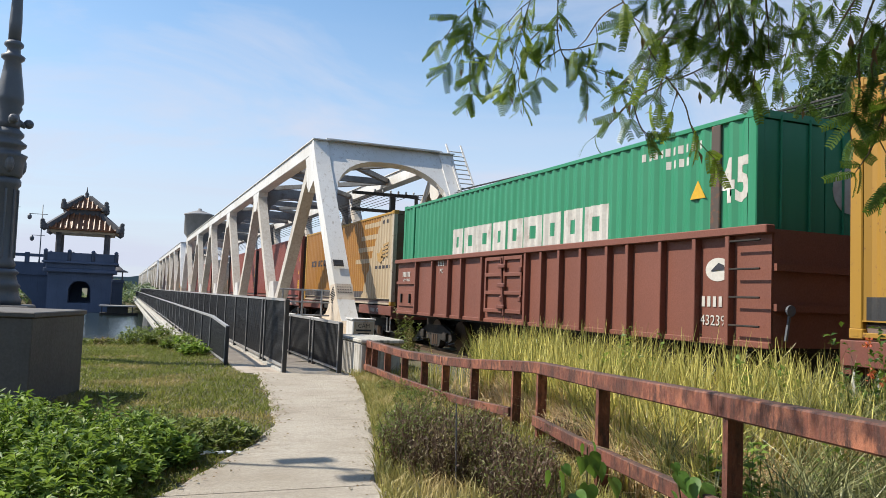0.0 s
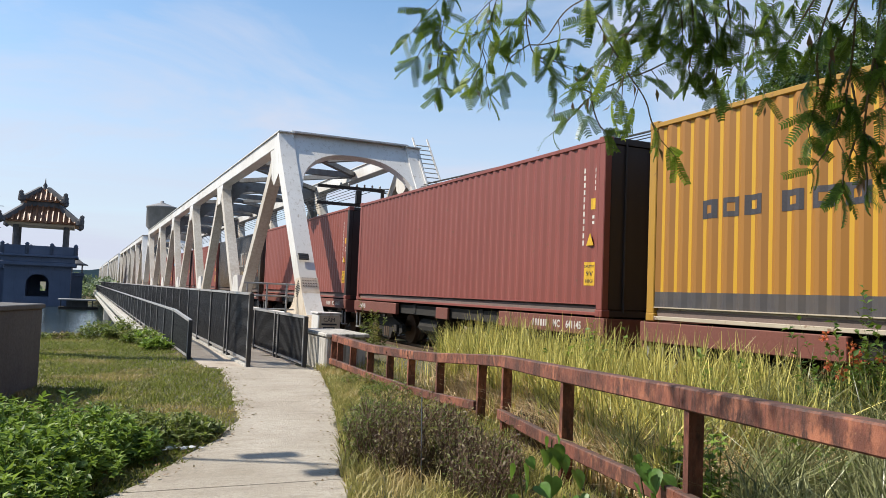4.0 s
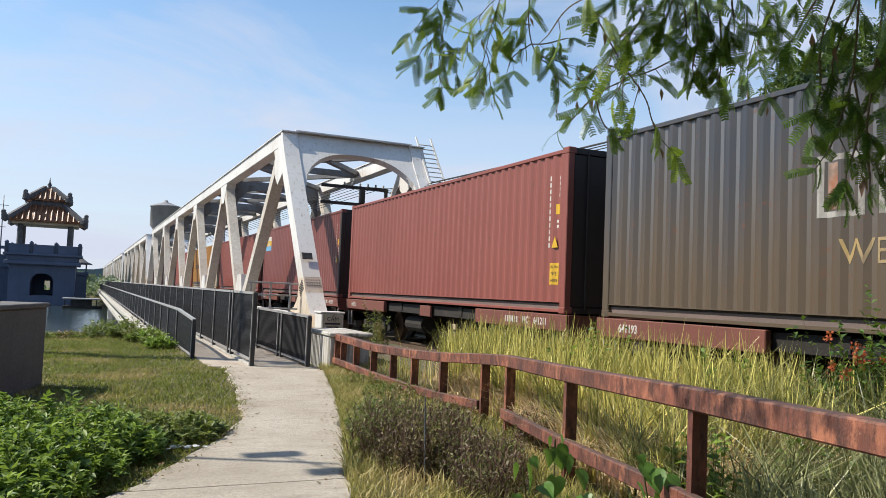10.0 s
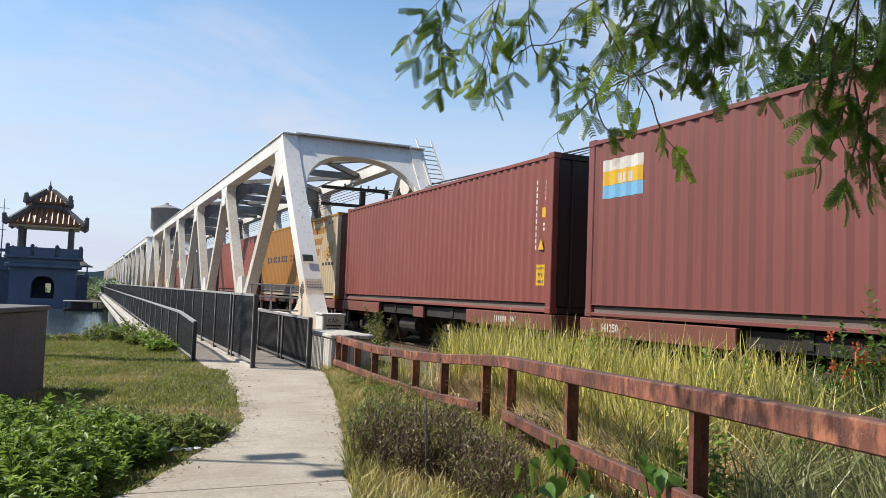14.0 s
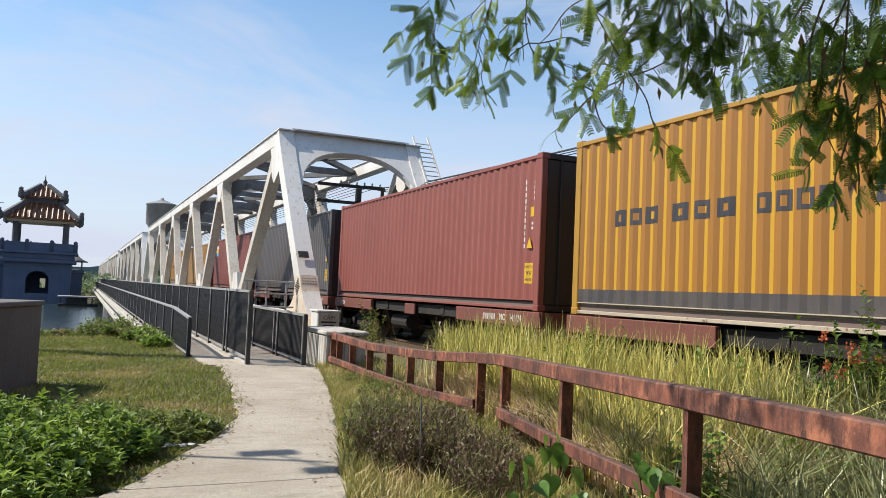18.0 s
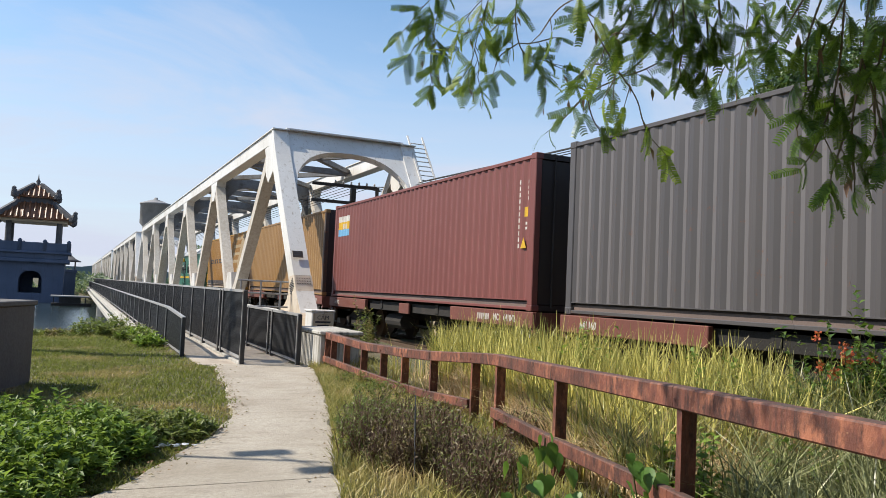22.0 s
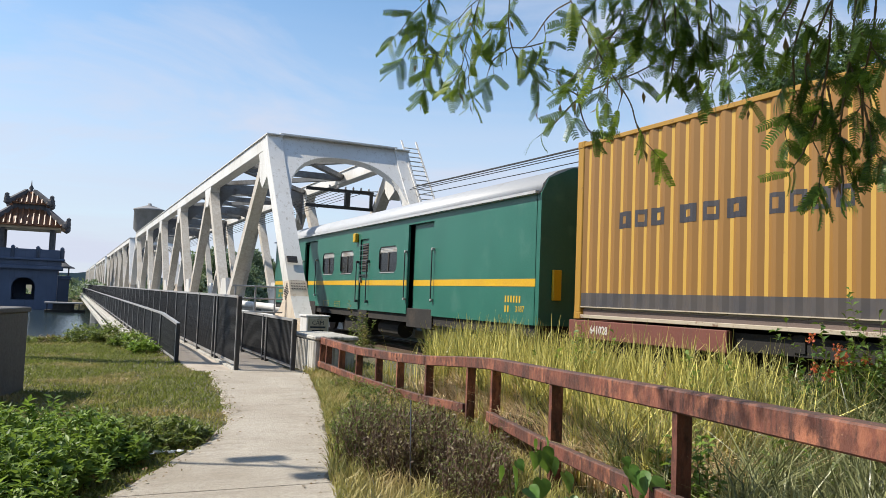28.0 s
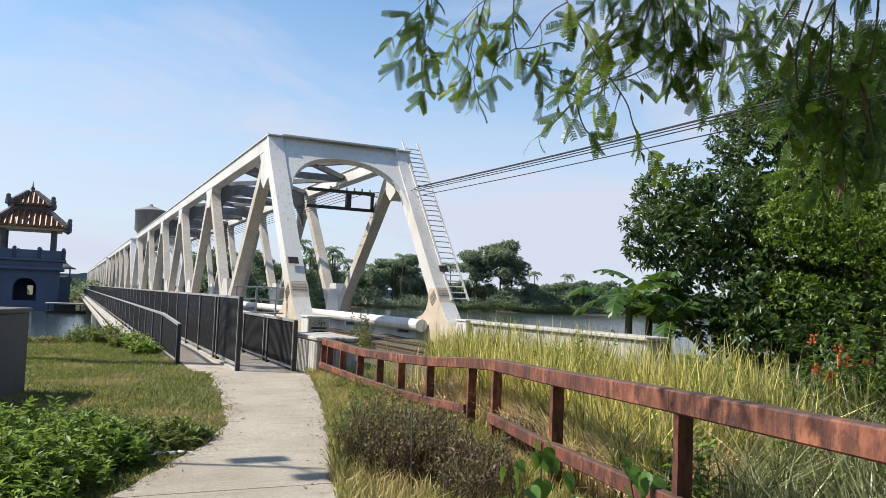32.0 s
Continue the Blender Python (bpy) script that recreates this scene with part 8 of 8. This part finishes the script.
# unseen crown behind and above the camera, and unseen boughs placed to shade the fence and sedge
r2 = np.random.default_rng(48)
bm = B()
for a, b, ra, rb in (((3.8, -3.0, 2.4), (3.4, 0.6, 4.9), 0.12, 0.07), ((3.4, 0.6, 4.9), (3.0, 3.6, 5.4), 0.07, 0.03), ((3.0, 3.6, 5.4), (0.1, 4.9, 5.4), 0.03, 0.015), ((3.4, 0.6, 4.9), (-1.4, 2.1, 5.5), 0.06, 0.02)):
    rod(bm, a, b, ra, rb, 8)
part("limb", bm, M_bark, tree)
chunks = []
for cx, cy, cz, rx, ry, rz, k in ((3.6, -2.6, 5.4, 1.9, 1.7, 0.9, 5200), (0.1, 4.9, 5.4, 0.4, 0.4, 0.15, 200), (1.3, 4.2, 5.5, 0.55, 0.5, 0.2, 330), (2.7, 4.0, 5.5, 0.6, 0.6, 0.2, 380), (1.7, 2.7, 5.6, 0.6, 0.6, 0.2, 400), (3.3, 2.4, 5.5, 0.7, 0.6, 0.2, 500), (-1.4, 2.1, 5.5, 0.3, 0.28, 0.15, 240)):
    c = np.array([cx, cy, cz]) + r2.normal(0, 1, (k, 3)) * np.array([rx, ry, rz])
    size = 0.22 if k > 2000 else 0.14
    chunks.append(leaf_arrays(c, unit(r2.normal(0, 1, (k, 3))), unit(np.array([0, 0, 1.0]) + r2.normal(0, 0.6, (k, 3))), np.full(k, size), np.full(k, size * 0.4)))
v, q = merge(chunks)
tagged(quads("crown", v, q, L_branch, tree), kind="stuff")


# ---- trees ----
def crown_arrays(clumps, per, length, width, r2, top=0.35, bunch=6):
    """Leaf rosettes at the twig ends of a crown's clumps: each one spreads and droops."""
    out = []
    for cx, cy, cz, rx, ry, rz in clumps:
        k = int(per * (rx * ry * rz) ** (2 / 3) / bunch)
        d = unit(r2.normal(0, 1, (k, 3)))
        rad = r2.uniform(0.55, 1.06, k) ** 0.6
        rad = rad * (1 + 0.2 * np.sin(d[:, 0] * 7 + cx) * np.sin(d[:, 2] * 6 + cy))
        d = np.repeat(d, bunch, 0)
        pos = np.array([cx, cy, cz]) + d * np.repeat(rad, bunch)[:, None] * np.array([rx, ry, rz])
        way = unit(d * 0.35 + unit(r2.normal(0, 1, d.shape)) * 0.85 + np.array([0, 0, -0.5]))
        upv = unit(d + np.array([0, 0, top]) + r2.normal(0, 0.3, d.shape))
        sz = r2.uniform(0.7, 1.25, len(d))
        out.append(leaf_arrays(pos, way, upv, length * sz, width * sz))
    return merge(out)


def big_tree(name, at, clumps, trunk, label, per, length, width, seed, mat):
    r2 = np.random.default_rng(seed)
    root = thing(name, pose(*at), label, "tree", "")
    v, q = crown_arrays(clumps, per, length, width, r2)
    tagged(quads("crown", v, q, mat, root), kind="stuff")
    bm = B()
    for a, b, ra, rb in trunk:
        rod(bm, a, b, ra, rb, 10)
    part("trunk", bm, M_bark, root)
    return root


r4 = random.Random(5)
cl = []
for cx, cy, cz, s in ((-4.4, -0.5, 4.0, 1.2), (-3.0, -1.0, 2.6, 1.6), (-2.2, 0.0, 4.8, 1.6), (-0.6, -1.0, 4.2, 2.0), (0.4, 0.2, 7.2, 2.0), (1.6, -1.2, 5.6, 2.2), (2.4, 0.4, 8.4, 2.1), (3.8, -0.6, 6.8, 2.3), (3.2, -1.8, 3.6, 2.1), (-1.4, -1.6, 2.4, 1.5), (0.8, -2.0, 2.6, 1.8), (5.4, -1.0, 4.6, 2.3), (5.6, 0.2, 8.8, 2.3), (-3.6, 0.3, 5.3, 1.1), (7.0, 0.5, 6.5, 2.6), (1.0, 0.0, 8.6, 1.4), (4.4, 0.6, 10.2, 1.8), (-2.4, -1.8, 1.6, 1.2), (2.2, -2.2, 1.6, 1.4)):
    cl.append((cx, cy, cz, s * 1.05, s, s * 0.8))
big_tree("broadleaf_tree", (18.6, 16.6, -0.6), cl, [((1.5, 0.4, -0.3), (1.2, 0.2, 3.0), 0.34, 0.26), ((1.2, 0.2, 3.0), (-2.5, -0.6, 4.6), 0.18, 0.08), ((1.2, 0.2, 3.0), (2.6, 0, 7.5), 0.22, 0.1), ((1.2, 0.2, 3.0), (4.5, -0.4, 6.2), 0.2, 0.08), ((1.4, 0.3, 1.4), (-1.2, -1.0, 2.6), 0.12, 0.05)],
         "dense dark green broadleaf tree on the river bank", 2000, 0.20, 0.075, 51, L_tree)
bank_tree = scene.objects["broadleaf_tree"]
# Unseen copies added round the camera to cut sky light on -y faces.
for bx, by, turn in ((-9.0, -13.0, 40), (-1.0, -17.0, 130), (9.0, -13.0, 220), (17.5, -9.0, 300), (19.0, 2.0, 75), (-16.0, -9.0, 10), (-2.5, -9.5, 160)):
    tagged(copy_thing(bank_tree, pose(bx, by, -0.4, 0, 0, turn)), "unseen broadleaf tree added behind the footpath to block sky light", group="trees round the path")
cl2 = [(r4.uniform(-1.4, 3.0), r4.uniform(-1.0, 1.2), r4.uniform(1.8, 5.4), 1.15, 1.1, 0.75) for _ in range(16)]
big_tree("broadleaf_tree", (16.6, 12.6, -0.5), cl2, [((1.0, 0.3, -0.3), (1.0, 0.2, 2.2), 0.16, 0.12), ((1.0, 0.2, 2.2), (0.2, 0, 4.0), 0.1, 0.04), ((1.0, 0.2, 2.2), (2.4, 0.2, 4.4), 0.1, 0.04)],
         "sunlit yellow-green small-leaved tree on the bank", 1250, 0.125, 0.058, 53, L_sunny)
cl = [(r4.uniform(-3, 3), r4.uniform(-2, 2), r4.uniform(0.6, 2.6), 1.2, 1.2, 0.9) for _ in range(12)]
big_tree("bank_thicket", (17.5, 12.6, -0.5), cl, [((0, 0, -0.3), (0.2, 0.1, 1.6), 0.1, 0.06), ((1.5, 0.3, -0.3), (1.6, 0.2, 2.0), 0.1, 0.05)], "shaded dark green thicket under the bank tree", 420, 0.2, 0.08, 52, L_tree)


def banana(at, seed, tall=1.5, lean=0.0):
    """A clump of broad arching leaves; each blade is torn into strips along the midrib."""
    r2 = random.Random(seed)
    root = thing("banana_plant", pose(*at), "banana plant with broad torn green leaves by the bank", "banana plant", "banana plants")
    part("stem", rod(B(), (0, 0, -0.6), (0.05, 0, tall + 0.1), 0.13, 0.08, 10), M_twig, root)
    for i in range(9):
        az = i * 2.4 + r2.uniform(-0.3, 0.3) + lean
        ln, e = r2.uniform(1.5, 2.1), r2.uniform(0.55, 1.4)
        bm = B()
        pos = Vector((0.04 * math.cos(az), 0.04 * math.sin(az), tall))
        side = Vector((-math.sin(az), math.cos(az), 0))
        spine = [pos]
        for j in range(16):
            step = Vector((math.cos(az) * math.cos(e), math.sin(az) * math.cos(e), math.sin(e))) * (ln / 16)
            spine.append(spine[-1] + step)
            e -= r2.uniform(0.06, 0.17)
        rod(bm, spine[0], spine[4], 0.02, 0.015, 5)
        for j in range(2, 16):
            f = j / 16
            w = 0.30 * math.sin(math.pi * min(1.0, 0.02 + f)) ** 0.55
            a, b = spine[j], spine[j + 1]
            way = (b - a).normalized()
            for sg in (-1, 1):
                droop = Vector((0, 0, -1)) * w * r2.uniform(0.15, 0.75)
                tip = side * sg * w * r2.uniform(0.8, 1.0) + way * w * 0.35 + droop
                gap = (b - a) * r2.uniform(0.0, 0.14)
                vs = [bm.verts.new(q) for q in (a + gap * 0.2, b, b + tip - gap, a + gap + tip * 0.96)]
                bm.faces.new(vs if sg > 0 else vs[::-1])
        part("leaf", bm, L_banana, root)
    return root


banana((12.75, 16.0, -0.2), 1, 1.75, 0.4)
banana((13.5, 15.4, -0.5), 2, 1.5)
banana((13.9, 16.6, -0.4), 7, 2.0, 1.1)


# ---- far bank ----
def far_tree(seed, hgt, wid, kind):
    r2 = np.random.default_rng(seed)
    label = "distant slender palm on the far river bank" if kind == "palm" else "distant dark green tree on the far river bank"
    root = thing("far_palm" if kind == "palm" else "far_tree", pose(0, 0, -500), label, "tree", "far bank trees")
    if kind == "palm":
        part("trunk", rod(B(), (0, 0, -1), (0.6, 0.2, hgt), 0.2, 0.13, 7), M_bark, root)
        P, D = [], []
        for i in range(20):
            az, el = i * 2.4, r2.uniform(-0.35, 1.25)
            pos, ln = np.array([0.6, 0.2, hgt]), r2.uniform(2.6, 3.6)
            for j in range(9):
                way = np.array([math.cos(az) * math.cos(el), math.sin(az) * math.cos(el), math.sin(el)])
                pos = pos + way * ln / 9
                lat = np.array([-math.sin(az), math.cos(az), 0])
                for sg in (-1, 1):
                    P.append(pos)
                    D.append(lat * sg * 0.7 + way * 0.5 + np.array([0, 0, -0.7]))
                el -= 0.2
        k = len(P)
        v, q = leaf_arrays(np.array(P), np.array(D), unit(np.array([0, 0, 1.0]) + r2.normal(0, 0.3, (k, 3))), np.full(k, 0.95), np.full(k, 0.24))
    else:
        bm = rod(B(), (0, 0, -1), (0.3, 0, hgt * 0.62), 0.4, 0.18, 7)
        clumps = []
        for i in range(24 if kind == "tall" else 14):
            a, rr = r2.uniform(0, 6.28), wid * 0.62 * math.sqrt(r2.random())
            s = wid * r2.uniform(0.22, 0.42)
            lo = 0.42 if kind == "tall" else 0.3
            zz = hgt * (lo + (0.93 - lo) * r2.random()) - 0.12 * rr
            clumps.append((rr * math.cos(a), rr * math.sin(a), zz, s, s, s * r2.uniform(0.55, 0.85)))
            if i % 3 == 0:
                rod(bm, (0.2, 0, hgt * 0.4), (rr * math.cos(a), rr * math.sin(a), zz), 0.16, 0.06, 5)
        part("trunk", bm, M_bark, root)
        v, q = crown_arrays(clumps, 150, 0.62, 0.36, r2, bunch=5)
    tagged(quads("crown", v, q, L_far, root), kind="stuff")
    return root


kinds = [far_tree(61, 13, 6.5, "round"), far_tree(62, 18, 8, "round"), far_tree(63, 8, 6, "round"), far_tree(64, 15, 4, "palm"), far_tree(65, 28, 10.5, "tall"), far_tree(66, 10, 8, "round"), far_tree(67, 11.5, 4, "palm")]


def far_line(x):
    return 152 + 6 * noise.noise((x * 0.03, 4.0, 0)) + 90 * smooth(20, 90, x)


r5 = random.Random(17)
used = set()


def put_tree(i, x, y, turn, size=1.0):
    ob = kinds[i]
    m = pose(x, y, -1.2, 0, 0, turn) @ Matrix.Diagonal((size, size, size * 0.95, 1))
    if i not in used:
        used.add(i)
        ob.matrix_world = m
    else:
        copy_thing(ob, m)


for i in range(92):
    x = 26 + i * 2.4 + r5.uniform(-1.5, 1.5)
    grove = 0.5 + 0.5 * math.sin(x * 0.11) * math.sin(x * 0.047 + 1.0)
    y = far_line(x) + r5.uniform(9, 26)
    pick = r5.choices((0, 1, 2, 5), (4, 1 + 4 * grove, 3, 3))[0]
    put_tree(pick, x, y, r5.uniform(0, 360), r5.uniform(0.65, 0.95) + 0.35 * grove * r5.random())
for i in range(26):
    x = 56 + i * 2.9 + r5.uniform(-1.6, 1.6)
    put_tree(r5.choice((3, 3, 6)), x, far_line(x) + r5.uniform(6, 13), r5.uniform(0, 360), r5.uniform(0.75, 1.15))
for x in (150, 163, 168, 181):
    put_tree(r5.choice((3, 6)), x, far_line(x) + 20, r5.uniform(0, 360), 0.9)
for x, dy, size in ((143, 13, 1.0), (136, 17, 0.88), (149, 16, 0.8), (107, 16, 0.74), (100, 19, 0.66), (73, 15, 0.6), (181, 12, 0.5)):
    put_tree(4, x, far_line(x) + dy, r5.uniform(0, 360), size)
for i in range(26):
    x = -4 + i * 1.3 + r5.uniform(-0.6, 0.6)
    put_tree(r5.choice((2, 2, 5)), x, 172 + r5.uniform(0, 40), r5.uniform(0, 360), 0.42)


def shore(name, k, seed, x0, x1, tall, depth, mat, label):
    r2 = np.random.default_rng(seed)
    xx = r2.uniform(x0, x1, k)
    yy = np.array([far_line(float(a)) for a in xx]) + r2.uniform(1, depth, k)
    zz = r2.random(k) ** 1.3 * tall * (0.55 + 0.45 * np.sin(xx * 0.37) * np.sin(xx * 0.13 + 2)) * np.where(xx < 22, 0.6, 1.0) - 1.4
    c = np.stack([xx, yy, zz], 1)
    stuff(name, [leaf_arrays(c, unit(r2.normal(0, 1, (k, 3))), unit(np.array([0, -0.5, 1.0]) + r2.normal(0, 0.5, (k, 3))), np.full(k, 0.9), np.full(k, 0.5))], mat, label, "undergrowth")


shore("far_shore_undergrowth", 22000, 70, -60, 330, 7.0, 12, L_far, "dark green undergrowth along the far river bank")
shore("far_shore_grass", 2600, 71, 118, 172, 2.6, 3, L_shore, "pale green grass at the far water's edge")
# Flat strip of woods; distance haze is put into its blue-grey colour.
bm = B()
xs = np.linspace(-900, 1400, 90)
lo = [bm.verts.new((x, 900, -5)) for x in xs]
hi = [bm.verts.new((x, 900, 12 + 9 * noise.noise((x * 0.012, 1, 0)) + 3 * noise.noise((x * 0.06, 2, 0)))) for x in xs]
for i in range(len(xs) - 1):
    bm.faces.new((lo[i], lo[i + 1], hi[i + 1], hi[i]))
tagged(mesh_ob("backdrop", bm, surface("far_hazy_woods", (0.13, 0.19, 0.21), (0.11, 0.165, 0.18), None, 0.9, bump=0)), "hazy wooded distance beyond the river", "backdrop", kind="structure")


# ---- movement ----
def travel(t):
    """How far the train has rolled towards the camera after t seconds."""
    return -(6.341 * t + 0.00714 * t * t + 0.0000027 * t ** 3)


def motions():
    for ob, y, z in MOVERS:
        walk(ob, [(t, pose(TRAIN_X, y + travel(t), z)) for t in (0, 4, 8, 12, 16, 20, 24, 28, 32)])
    for ob, drift, seed in BRANCHES:
        rows = []
        for i in range(17):
            t = i * 2.0
            sway = 0.010 * math.sin(1.1 * t + seed) + 0.006 * math.sin(2.3 * t + 2 * seed)
            slide = drift * (t - 12.0) / 26.0
            rows.append((t, pose(-slide + sway, 0.4 * slide + 0.4 * sway, 0.3 * sway)))
        walk(ob, rows)


motions()
